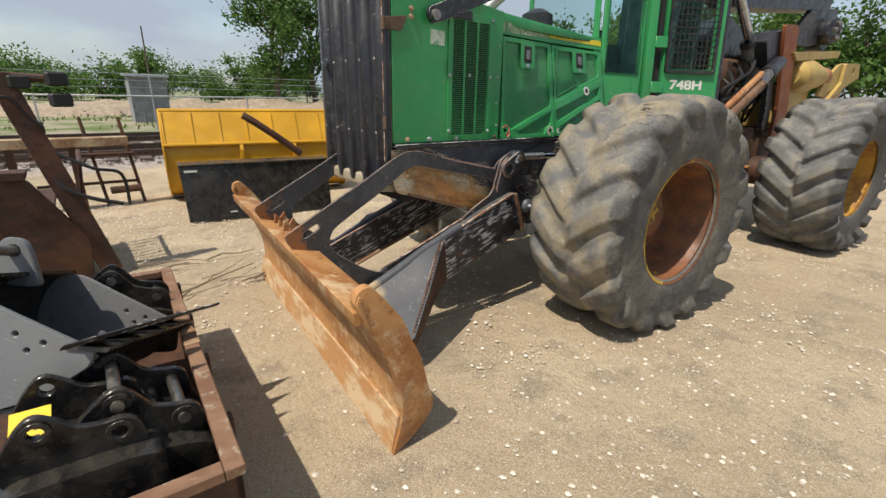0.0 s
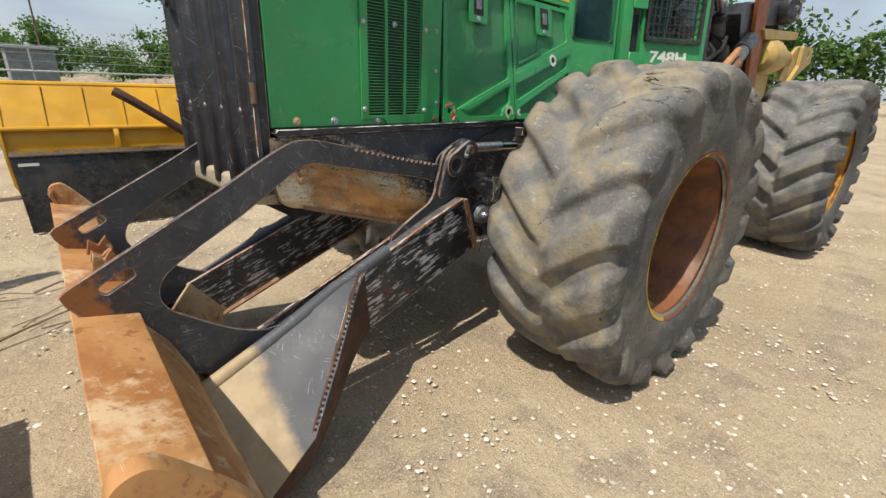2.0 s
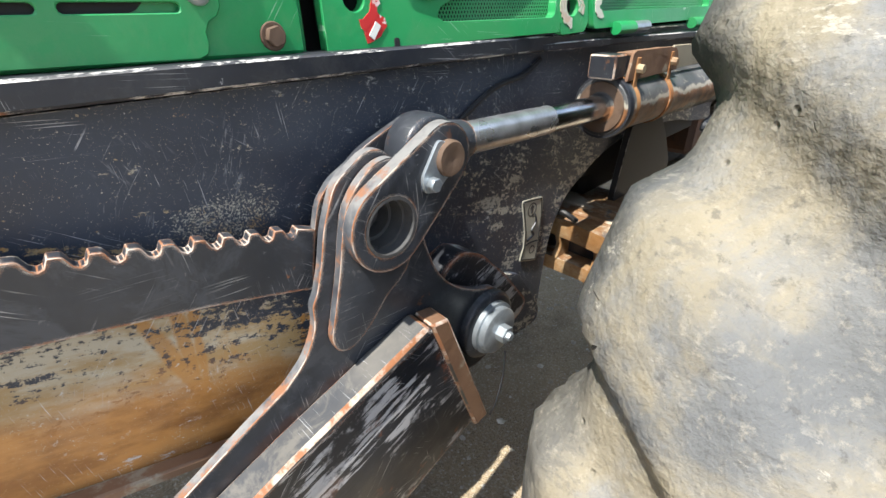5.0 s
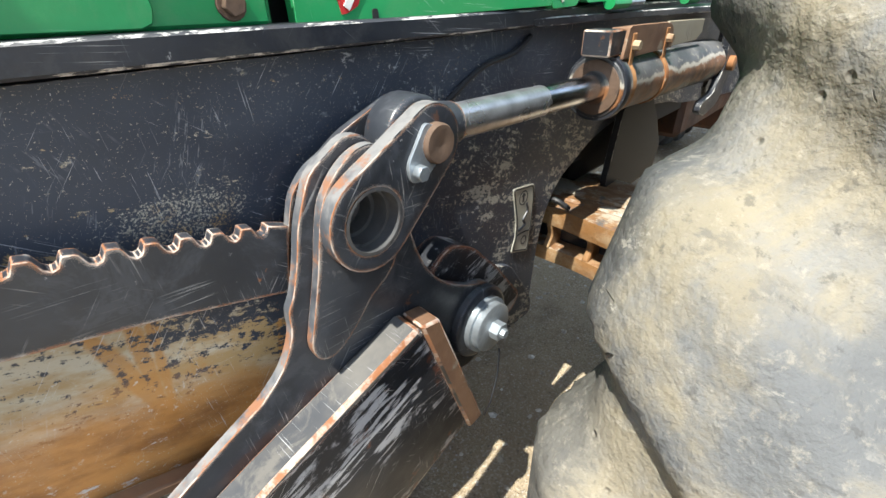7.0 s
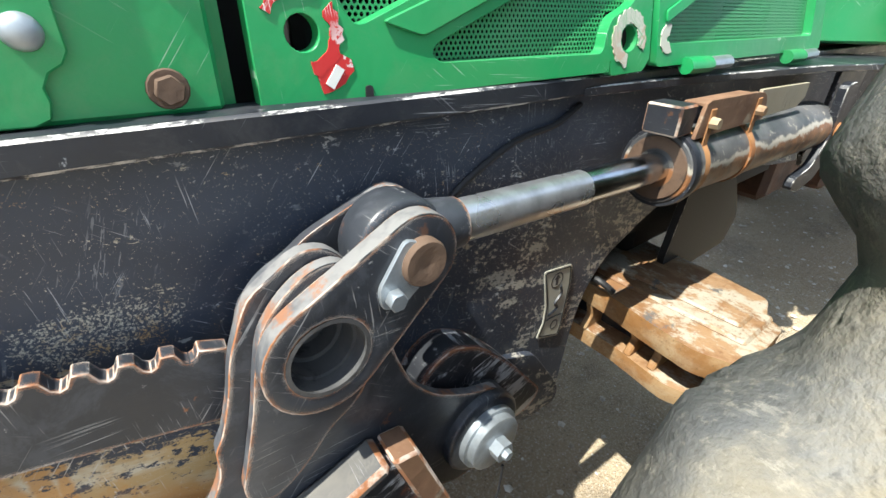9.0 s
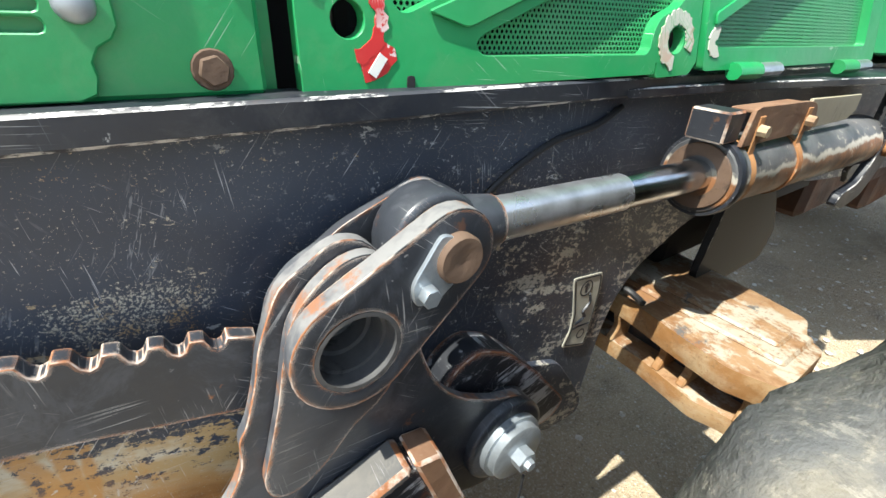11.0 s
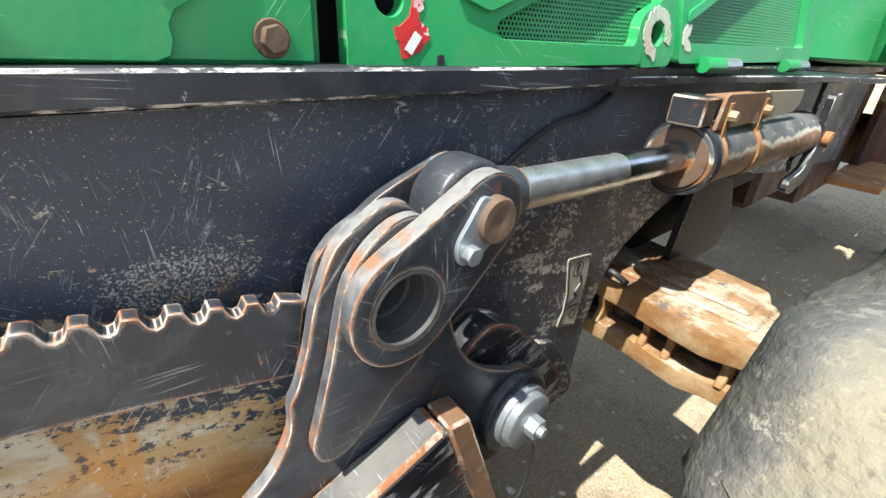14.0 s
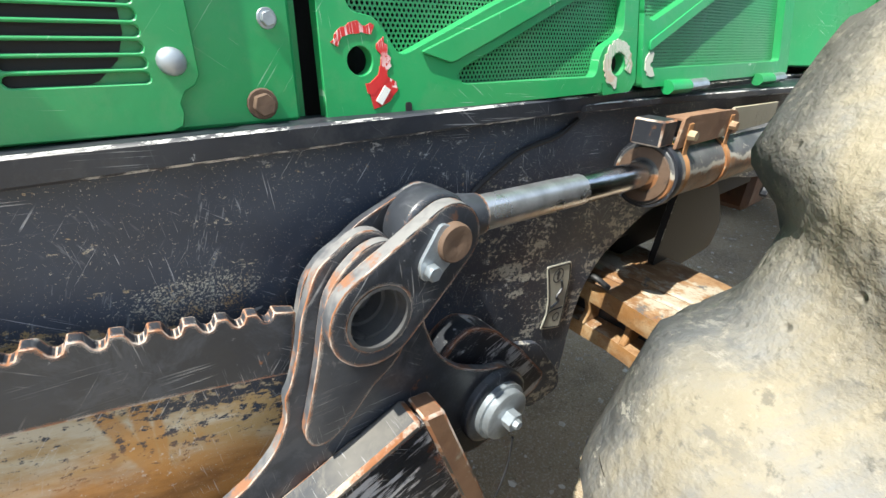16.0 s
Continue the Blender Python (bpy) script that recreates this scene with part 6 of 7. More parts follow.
di = part("arch_cylinder", tube([(4.80, 2.0, 1.31), (5.62, 2.0, 1.69)], 0.078, 16), bent_rust, skidder, "weathered diagonal hydraulic cylinder")
part("arch_rod", tube([(5.62, 2.0, 1.69), (5.95, 2.02, 1.83)], 0.06, 14), steel, di, "grey piston rod")
part("arch_clevis", tube([(5.90, 2.03, 1.80), (6.32, 2.07, 1.95)], [0.085, 0.075], 12), black, di)
part("rust_strip", tube([(4.85, 1.98, 1.44), (5.60, 1.98, 1.80)], 0.03, 8), rust_bright, di)
# winch and rear gear
wz = part("winch", box(6.7, 7.9, 2.12, 2.95, 1.22, 1.72), old_yellow, skidder, "dirty yellow winch housing", bevel=0.03, segments=2)
part("winch_arm", plate(fillet([(6.60, 2.08), (8.51, 2.22), (8.47, 2.13), (7.60, 2.06), (6.78, 1.99)], 0.02, 2), 2.03, 2.90), old_yellow, wz, "yellow top plate", bevel=0.01)
part("fairlead_roller", lathe([(0, 0.0), (0.0, 0.10), (0.08, 0.17), (0.45, 0.20), (1.05, 0.13), (1.3, 0.12), (1.3, 0.0)], (6.95, 2.10, 1.84), (1, 0, 0.02), 22), old_yellow, wz, "worn yellow roller drum")
part("roller_cap", tube([(7.70, 2.10, 1.85), (8.16, 2.10, 1.86)], 0.135, 18), rust_bright, wz, "rusty roller end")
part("winch_brace", plate(fillet([(8.03, 1.835), (8.47, 2.04), (8.73, 2.075), (8.61, 1.78), (8.06, 1.60), (7.8, 1.62)], 0.03, 3), 1.99, 2.03), old_yellow, wz, "yellow side plate with rust", bevel=0.008)
part("fairlead_plate", plate(fillet([(8.60, 2.06), (9.30, 2.09), (9.46, 1.90), (8.95, 1.78), (8.36, 1.62), (8.1, 1.55), (8.6, 1.80)], 0.03, 3), 1.94, 1.985, [ring(9.05, 1.98, 0.06, 12)]), old_yellow, wz, bevel=0.008)
part("tail_plate", plate(fillet([(8.36, 1.80), (9.35, 1.86), (8.9, 1.40), (8.2, 1.40)], 0.03, 3), 2.04, 2.08), rust_pipe, wz, "pale rusty tail plate", bevel=0.008)
gb = part("grapple_boom", plate(fillet([(5.0, 2.72), (5.9, 2.52), (6.36, 2.545), (8.80, 2.81), (8.95, 2.95), (8.8, 3.2), (5.0, 3.1)], 0.05, 3), 2.38, 2.75), black, skidder, "black overhead grapple boom with worn paint", bevel=0.02, edge=edge_bright)
part("boom_tip", plate(fillet([(7.3, 2.22), (7.75, 2.50), (8.1, 2.74), (8.75, 2.80), (8.72, 2.40), (8.55, 2.22), (8.2, 2.30), (7.8, 2.24)], 0.05, 3), 2.24, 2.44), black, gb, bevel=0.01)
part("rotator", lathe([(0, 0.0), (0, 0.17), (0.06, 0.18), (0.14, 0.16), (0.16, 0.0)], (8.25, 2.23, 2.46), (-0.3, -1, 0), 16), black, gb)
for i in range(6):
    a = i * math.pi / 3
    part("rotator_bolt", lathe([(0, 0), (0, 0.03), (0.03, 0.03), (0.03, 0)], (8.20 + 0.10 * math.cos(a), 2.07, 2.46 + 0.10 * math.sin(a)), (-0.3, -1, 0), 6), steel, gb)
part("frame_mass", plate(fillet([(5.3, 1.2), (7.0, 1.2), (6.9, 1.75), (6.5, 2.3), (6.0, 2.45), (5.5, 2.2)], 0.08, 3), 2.55, 2.95), gloss_black, skidder, "dark oily rear frame tower", bevel=0.02)
part("rusty_tank", box(5.55, 6.15, 2.40, 2.54, 1.62, 1.98), bent_rust, skidder, "brown rusty box", bevel=0.03, segments=2)
part("valve_block", box(5.6, 6.1, 2.28, 2.5, 1.20, 1.42), ink, skidder, bevel=0.02)
part("side_step", plate([(5.75, 1.95), (6.45, 1.95), (6.45, 2.20), (5.75, 2.20)], 0.80, 0.83, axis="z"), rust_bright, skidder, "rusty step plate", bevel=0.004)
part("step_hanger", plate(fillet([(5.95, 0.83), (6.25, 0.83), (6.20, 1.12), (6.10, 1.02), (6.0, 1.12)], 0.02, 2), 2.05, 2.08), rust_bright, skidder, bevel=0.004)
rnd = random.Random(12)
for i in range(14):
    x0, z0 = 5.35 + 0.09 * i, 1.22 + 0.06 * (i % 4)
    x1, z1 = 5.55 + 0.10 * i, 1.75 + 0.09 * (i % 5)
    path = curve([(x0, 2.36, z0), (x0 + rnd.uniform(-0.2, 0.12), 2.26, z0 + 0.25), (x1 + rnd.uniform(-0.15, 0.25), 2.22, z1 - 0.15), (x1 + 0.15, 2.38, z1)], 5)
    part("hydraulic_hose", tube(path, 0.018, 8), hose_rubber, skidder, "black hydraulic hose")
for i in range(6):
    part("upright_pipe", tube([(6.05 + 0.13 * i, 2.46, 1.2), (6.02 + 0.12 * i, 2.46, 1.58 + 0.05 * (i % 3))], 0.022, 8), old_yellow if i % 3 == 2 else rust_pipe, skidder)
part("boom_hose", tube(curve([(6.0, 2.28, 2.08), (6.35, 2.26, 2.16), (6.7, 2.26, 2.05), (6.85, 2.3, 1.8)], 5), 0.028, 8), rust_pipe, skidder, "pale hose over the arch")
part("joint_hose", tube(curve([(5.0, 2.3, 1.1), (5.2, 2.2, 0.95), (5.4, 2.22, 1.0), (5.6, 2.3, 1.15)], 5), 0.03, 8), rust_pipe, skidder)


# ---- yard: bin with buckets ----
bin_ = thing("steel_bin", -0.75, 2.2, 0, "shallow rusty steel bin holding loader attachments", "bin")


def bin_wall(pts, label="rusty bin wall"):
    return part("bin_wall", sheet_strip([(x, y, 0.485) for x, y in pts], [(x, y, 0.0) for x, y in pts], 0.006), rust_dark, bin_, label)


bin_wall([(0.0, 1.22), (0.0, 3.02)])
bin_wall([(-1.65, 3.02), (0.0, 3.02)])
bin_wall([(-1.65, 1.22), (0.0, 1.22)])
bin_wall([(-1.65, 1.22), (-1.65, 3.02)])
part("bin_floor", box(-1.65, 0.0, 1.22, 3.02, 0.03, 0.05), rust_dark, bin_)
for a in ((-0.03, 0.025, 1.2, 3.05), (-1.68, -0.031, 3.0, 3.05), (-1.68, -0.031, 1.2, 1.25), (-1.68, -1.63, 1.251, 2.999)):
    part("bin_rim", box(*a, 0.465, 0.505), bent_rust, bin_, "rusty angle rim", bevel=0.004)
for y in (1.5, 1.95, 2.4, 2.85):
    part("bin_stake", box(0.007, 0.045, y - 0.025, y + 0.025, 0.0, 0.464), rust_dark, bin_, bevel=0.003)
for y in (2.0, 2.1):
    part("rim_patch", box(-0.032, 0.027, y, y + 0.045, 0.466, 0.507), rust_pipe, bin_)
bin_.matrix_basis = Matrix.Translation((0.02, 1.22, 0)) @ Matrix.Rotation(radians(-2.6), 4, "Z") @ Matrix.Translation((0, -1.22, 0)) @ Matrix.Translation((-0.75, 2.2, 0))


# the bucket lies tipped: across the lip, back from the lip, out of its mouth
MOUTH = Matrix(((0.479, -0.728, 0.558, -0.262), (0.810, 0.485, 0.015, 1.745), (-0.340, 0.485, 0.822, 0.722), (0, 0, 0, 1)))


def bucket(width, label):
    """An excavator bucket with a toothed lip and two lugs behind."""
    b = thing("digger_bucket", -0.3, 2.1, 0.3, label, "bucket")
    side = fillet([(-0.02, 0.0), (0.20, 0.012), (0.45, 0.03), (0.52, -0.05), (0.50, -0.22), (0.38, -0.33), (0.20, -0.33), (0.05, -0.20), (-0.03, -0.05)], 0.05, 3)
    for k in (0, 1):
        at = 0.0 if not k else width - 0.022
        holes = [ring(y, z, 0.009, 8) for y, z in ((0.12, -0.035), (0.20, -0.04), (0.15, -0.075))]
        part("bucket_side", plate(side, at, at + 0.022, holes, "x", m=MOUTH), grey_paint, b, "grey side plate", bevel=0.004)
    shell = curve([(-0.02, -0.01), (0.05, -0.19), (0.20, -0.32), (0.38, -0.32), (0.49, -0.21), (0.51, -0.05), (0.45, 0.025)], 4)
    part("bucket_shell", sheet_strip([MOUTH @ Vector((0.012, u, v)) for u, v in shell], [MOUTH @ Vector((width - 0.012, u, v)) for u, v in shell], 0.014), gloss_black, b, "black curved shell")
    part("bucket_lip", plate(fillet([(-0.06, 0.03), (0.06, -0.012), (0.06, -0.03), (-0.06, 0.012)], 0.006, 2), -0.01, width + 0.01, (), "x", m=MOUTH), gloss_black, b, bevel=0.003)
    for k in range(4):
        tip = 0.10 + 0.182 * k
        t = [(tip - 0.19, 0.03), (tip - 0.02, 0.03), (tip + 0.02, -0.118), (tip - 0.03, -0.075)]
        slope = MOUTH @ Matrix(((1, 0, 0, 0), (0, 1, 0, 0), (0, -0.95, 1, 0.022), (0, 0, 0, 1)))
        tooth = part("tooth", plate(t, 0.0, 0.022, axis="z", m=slope), gloss_black, b, "worn black digging tooth", bevel=0.004, edge=edge_bright)
        part("tooth_bolt", lathe([(0, 0), (0, 0.012), (0.010, 0.010), (0.010, 0)], slope @ Vector((tip - 0.08, -0.005, 0.022)), (0.558, 0.015, 0.822), 6), steel, tooth)
    for at in (0.12, 0.36):
        ear = fillet([(0.40, 0.0), (0.52, -0.05), (0.60, 0.06), (0.585, 0.125), (0.53, 0.14), (0.485, 0.10)], 0.03, 3)
        part("lug", plate(ear, at, at + 0.03, [ring(0.54, 0.085, 0.022, 14)], "x", m=MOUTH), grey_paint, b, "grey lug with a bore", bevel=0.004)
    part("lug_pin", tube([MOUTH @ Vector((-0.15, 0.54, 0.085)), MOUTH @ Vector((0.40, 0.54, 0.085))], 0.02, 14), steel, b, "bare steel pin")
    return b


bucket(0.632, "grey excavator bucket, black inside, with toothed lip, lying in bin")


def coupler(at, turn, label, mat=gloss_black, size=1.0, tag=False, tilt=0.0, deep=1.0):
    """A hitch of two lobed ear plates with two pins between them."""
    TAG = Matrix.Translation((-0.15, -0.01, 0.085)) @ Matrix.Rotation(radians(32), 4, "X")
    c = thing("bucket_hitch", 0, 0, 0, label, "hitch")
    line = curve([(-0.24, 0.0), (-0.22, 0.10), (-0.155, 0.20), (-0.10, 0.235), (-0.04, 0.20), (0.02, 0.145), (0.09, 0.13), (0.16, 0.13), (0.205, 0.095), (0.23, 0.0)], 4)
    eyes = [ring(-0.10, 0.17, 0.028, 14), ring(0.14, 0.075, 0.026, 14)]
    for y in (-0.13, 0.105):
        part("ear_plate", plate(line + [(0.20, -0.10), (-0.2, -0.12)], y, y + 0.025, eyes), mat, c, "lobed ear plate", bevel=0.004)
        for ex, ez in ((-0.10, 0.17), (0.14, 0.075)):
            part("ear_boss", plate(ring(ex, ez, 0.048, 18), y - 0.008 if y < 0 else y + 0.025, y if y < 0 else y + 0.033, [ring(ex, ez, 0.027, 14)]), mat, c, bevel=0.002)
    if not tag:
        for ex, ez in ((-0.10, 0.17), (0.14, 0.075)):
            part("pin", tube([(ex, -0.15, ez), (ex, 0.15, ez)], 0.024, 14), steel, c, "bare steel pin")
    part("base", plate(fillet([(-0.30, -0.30), (0.28, -0.30), (0.27, -0.02), (0.16, 0.0), (-0.20, 0.0), (-0.30, -0.06)], 0.04, 3), -0.20, 0.20), mat, c, "black base casting", bevel=0.012, segments=2)
    if tag:
        part("tag", box(-0.065, 0.065, -0.085, 0.085, 0.0, 0.006, m=TAG), tag_yellow, c, "yellow number tag")
        written("13", 0.09, TAG @ Matrix.Translation((0.0, 0.0, 0.007)) @ Matrix.Rotation(radians(90), 4, "Z"), ink, c, "tag_number", "black number on the tag", 0.0008)
    c.matrix_basis = Matrix.Translation(at) @ Matrix.Rotation(radians(turn), 4, "Z") @ Matrix.Rotation(radians(tilt), 4, "Y") @ Matrix.Diagonal((size, size * deep, size, 1)) @ Matrix.Translation((-0.02, 0, -0.122))
    return c


coupler((-0.138, 1.645, 0.574), 0, "black bucket hitch with two bare pins, standing in the rusty bin", size=0.76, tilt=14, deep=1.35)
coupler((-0.300, 1.58, 0.615), -4, "black bucket hitch with a yellow number tag", size=0.72, tag=True, deep=1.3)
coupler((-0.080, 2.592, 0.598), -6, "small black bucket hitch at the bin's far corner", size=0.78, tilt=13, deep=0.55)

# ---- rusty machine frame ----
rm = thing("rusty_machine", -1.4, 5.1, 0, "rusted implement frame with lamps and bars, standing in the yard", "machinery")
part("side_panel", plate(fillet([(-2.8, 0.05), (-0.46, 0.0), (-0.42, 0.35), (-0.72, 0.90), (-2.8, 0.88)], 0.03, 2), 4.62, 4.68), rust_dark, rm, "rusted sheet side", bevel=0.008)
part("sill", plate([(-2.8, 0.88), (-0.72, 0.90), (-0.70, 0.97), (-2.8, 0.96)], 4.58, 4.75), rust_dark, rm, bevel=0.008)
part("top_deck", box(-2.8, -0.62, 4.68, 5.9, 0.55, 0.60), rust_dark, rm)
for a, b in (((-0.40, 4.62, 0.05), (-0.80, 4.70, 1.70)), ((-2.4, 4.7, 0.6), (-2.5, 4.75, 1.75))):
    part("post", sheet_strip([a, b], [Vector(a) + Vector((0.15, 0.02, 0)), Vector(b) + Vector((0.15, 0.02, 0))], 0.08), rust_dark, rm, "leaning rusted post", bevel=0.006)
part("top_bar", tube([(-2.6, 4.72, 1.74), (-0.42, 4.78, 1.66)], 0.035, 10), rust_dark, rm)
part("side_face", plate(fillet([(4.66, 0.02), (5.6, 0.05), (5.6, 0.55), (4.66, 0.60)], 0.02, 2), -0.50, -0.45, axis="x"), rust_dark, rm, bevel=0.006)
for i in range(8):
    y = 4.85 + i * 0.105
    part("grate_bar", tube([(-0.44, y, 0.45), (-0.38, y, 0.98)], 0.013, 6), rust_dark, rm, "rusty grate bar")
part("grate_rail", tube([(-0.38, 4.8, 0.98), (-0.38, 5.65, 1.0)], 0.02, 8), rust_dark, rm)
part("grate_rail", tube([(-0.44, 4.8, 0.46), (-0.44, 5.65, 0.46)], 0.02, 8), rust_dark, rm)
for i in range(9):
    x = -1.9 + i * 0.1
    part("guard_rod", tube([(x, 5.3, 0.62), (x + 0.04, 5.32, 1.05)], 0.011, 6), rust_dark, rm)
part("guard_rail", tube(curve([(-2.0, 5.3, 1.04), (-1.3, 5.32, 1.08), (-1.0, 5.32, 1.05), (-0.92, 5.32, 0.62)], 4), 0.02, 8), rust_pipe, rm)
for x, y, z, s in ((-0.62, 4.72, 1.63, 0.7), (-0.40, 4.74, 1.66, 0.75), (-0.40, 4.72, 1.50, 0.75)):
    m = Matrix.Translation((x, y, z)) @ Matrix.Rotation(radians(20 * s), 4, "Z") @ Matrix.Scale(s, 4)
    part("work_lamp", box(-0.09, 0.09, -0.06, 0.07, -0.07, 0.07, m=m), ink, rm, "black work lamp", bevel=0.015)
    part("lens", box(-0.075, 0.075, -0.066, -0.058, -0.055, 0.055, m=m), hose_rubber, rm)
part("lamp_wire", tube(curve([(-0.95, 4.7, 1.68), (-0.85, 4.68, 1.50), (-0.70, 4.68, 1.52), (-0.62, 4.7, 1.38), (-0.55, 4.7, 1.30), (-0.56, 4.72, 1.2)], 5), 0.012, 6), hose_rubber, rm)
part("loose_wire", tube(curve([(-0.55, 4.74, 1.33), (-0.58, 4.72, 1.15), (-0.50, 4.70, 1.08), (-0.30, 4.68, 0.95), (-0.12, 4.72, 0.88), (-0.10, 4.75, 0.6)], 5), 0.014, 6), hose_rubber, rm)
part("loose_wire", tube(curve([(-0.62, 4.72, 1.0), (-0.5, 4.66, 0.8), (-0.35, 4.66, 0.7), (-0.15, 4.7, 0.62)], 5), 0.018, 6), hose_rubber, rm)

rm.matrix_basis = Matrix.Translation((-1.22, 5.1, 0)) @ Matrix.Diagonal((1, 1, 0.95, 1))

rk = thing("ladder_rack", -0.15, 7.6, 0, "leaning rusty ladder rack of thin bars", "rack")
for x0, x1 in ((-0.40, -0.52), (0.02, -0.10)):
    part("rack_post", tube([(x0, 7.6, 0), (x1, 7.75, 1.15)], 0.022, 6), rust_dark, rk)
for z in (0.3, 0.68):
    part("rung", tube([(-1.1, 7.65, z), (0.0, 7.65, z)], 0.022, 6), rust_dark, rk)
part("timber", box(-2.6, -0.05, 7.45, 7.6, 0.80, 0.92), rust_pipe, rk, "weathered beam across", bevel=0.01)
part("foot_pipe", tube([(-0.35, 7.45, 0.22), (0.0, 7.5, 0.22)], 0.05, 8), rust_dark, rk)
for x in (-2.4, -1.3, -0.7):
    part("trestle_leg", box(x, x + 0.08, 7.48, 7.56, 0, 0.8), rust_dark, rk)

rk.matrix_basis = Matrix.Translation((0.24, 7.67, 0))

# ---- yellow snow pusher ----
yp = thing("snow_pusher", 1.5, 7.4, 0, "yellow ribbed snow pusher blade resting on the sand", "snow pusher")
PM = Matrix.Translation((0.72, 7.35, 0)) @ Matrix.Rotation(radians(-9), 4, "Z")
prof = curve([(0.55, 0.0), (0.20, 0.10), (0.02, 0.32), (-0.04, 0.60), (0.0, 0.80)], 4)
L = 2.55
part("moldboard", sheet_strip([PM @ Vector((0, u, v)) for u, v in prof], [PM @ Vector((L, u, v)) for u, v in prof], 0.02), yellow, yp, "curved yellow moldboard")
part("upper_flange", sheet_strip([PM @ Vector((0, -0.04, 0.79)), PM @ Vector((L, -0.04, 0.79))], [PM @ Vector((0, 0.20, 1.24)), PM @ Vector((L, 0.20, 1.24))], 0.02), yellow, yp, "upper yellow flange", bevel=0.004)
part("top_tube", tube([PM @ Vector((0, 0.20, 1.245)), PM @ Vector((L, 0.20, 1.245))], 0.03, 8), yellow, yp)
part("fold_strip", tube([PM @ Vector((-0.01, -0.05, 0.80)), PM @ Vector((L, -0.05, 0.80))], 0.025, 8), yellow, yp)
for i in range(8):
    x = 0.03 + i * (L - 0.06) / 7
    part("rib", sheet_strip([PM @ Vector((x, -0.07, 0.80)), PM @ Vector((x, 0.15, 1.23))], [PM @ Vector((x, -0.02, 0.80)), PM @ Vector((x, 0.20, 1.23))], 0.02), yellow, yp)
for x in (-0.02, L):
    pl = fillet([(0.7, 0.0), (0.3, 0.02), (0.0, 0.20), (-0.09, 0.50), (-0.07, 0.80), (0.2, 1.27), (0.7, 1.2)], 0.04, 2)
    part("end_plate", plate(pl, x, x + 0.025, axis="x", m=PM), yellow, yp, bevel=0.004)
for x in (0.95, 1.7):
    part("gusset", plate(fillet([(-0.05, 0.82), (-0.12, 0.72), (-0.09, 0.35), (0.02, 0.30), (0.02, 0.8)], 0.02, 2), x, x + 0.05, axis="x", m=PM), yellow, yp, bevel=0.004)
hk = lone("hooked_bar", tube(curve([(1.70, 7.0, 1.20), (1.85, 6.95, 1.10), (2.20, 6.9, 0.84), (2.45, 6.88, 0.64)], 3), [0.05] * 10, 8), rust_dark, "rusty flat bar leaning on the pusher", "steel bar")

bp = thing("steel_attachment", 1.2, 6.4, 0, "black steel attachment panel with folded edges, standing on the sand", "attachment")
BM = Matrix.Translation((0.70, 6.05, 0.0)) @ Matrix.Rotation(radians(-7), 4, "Z")
part("panel", sheet_strip([BM @ Vector((-0.03, 0.10, 0.66)), BM @ Vector((1.75, 0.10, 0.66))], [BM @ Vector((0.0, 0, 0.0)), BM @ Vector((1.75, 0, 0.0))], 0.03), gloss_black, bp, "smooth black panel", bevel=0.006)
part("folded_edge", sheet_strip([BM @ Vector((-0.03, 0.08, 0.66)), BM @ Vector((1.75, 0.08, 0.66))], [BM @ Vector((-0.03, 0.26, 0.68)), BM @ Vector((1.75, 0.26, 0.68))], 0.02), gloss_black, bp, bevel=0.004)
part("label_bar", sheet_strip([BM @ Vector((0.02, 0.082, 0.615)), BM @ Vector((0.16, 0.082, 0.615))], [BM @ Vector((0.02, 0.078, 0.59)), BM @ Vector((0.16, 0.078, 0.59))], -0.012), white_paint, bp)
part("label_bar", sheet_strip([BM @ Vector((0.46, 0.012, 0.095)), BM @ Vector((0.54, 0.012, 0.095))], [BM @ Vector((0.46, 0.01, 0.08)), BM @ Vector((0.54, 0.01, 0.08))], -0.012), white_paint, bp)

# ---- twigs ----
rnd = random.Random(4)
for i in range(16):
    x, y, a = rnd.uniform(-0.45, 0.85), rnd.uniform(3.75, 4.7), rnd.uniform(-0.5, 0.8)
    n = rnd.randint(3, 5)
    step = rnd.uniform(0.05, 0.17)
    pts = [(x, y, 0.008)]
    for j in range(n):
        a += rnd.uniform(-0.5, 0.5)
        x, y = x + step * math.cos(a), y + step * math.sin(a)
        pts.append((x, y, 0.008 + rnd.random() * 0.04))
    r = rnd.uniform(0.003, 0.010)
    lone("twig", tube(pts, [r * (1 - 0.6 * k / n) for k in range(n + 1)], 6), twig_wood, "dry brown twig lying on the sand", "twig", "scattered twigs")

# ---- railway, fence and shed ----
RW = Matrix.Translation((0, 0, 0)) @ Matrix.Rotation(radians(-2), 4, "Z")


def bed_spot(rnd):
    return rnd.uniform(-16, 14), rnd.uniform(11.6, 19.5), rnd.uniform(-0.02, 0.04)


scatter_stones("ballast", 9000, bed_spot, lambda r: 0.03 + 0.05 * r.random() ** 2, ballast_mat, "grey crushed stone ballast beside the tracks", "ballast", 8)
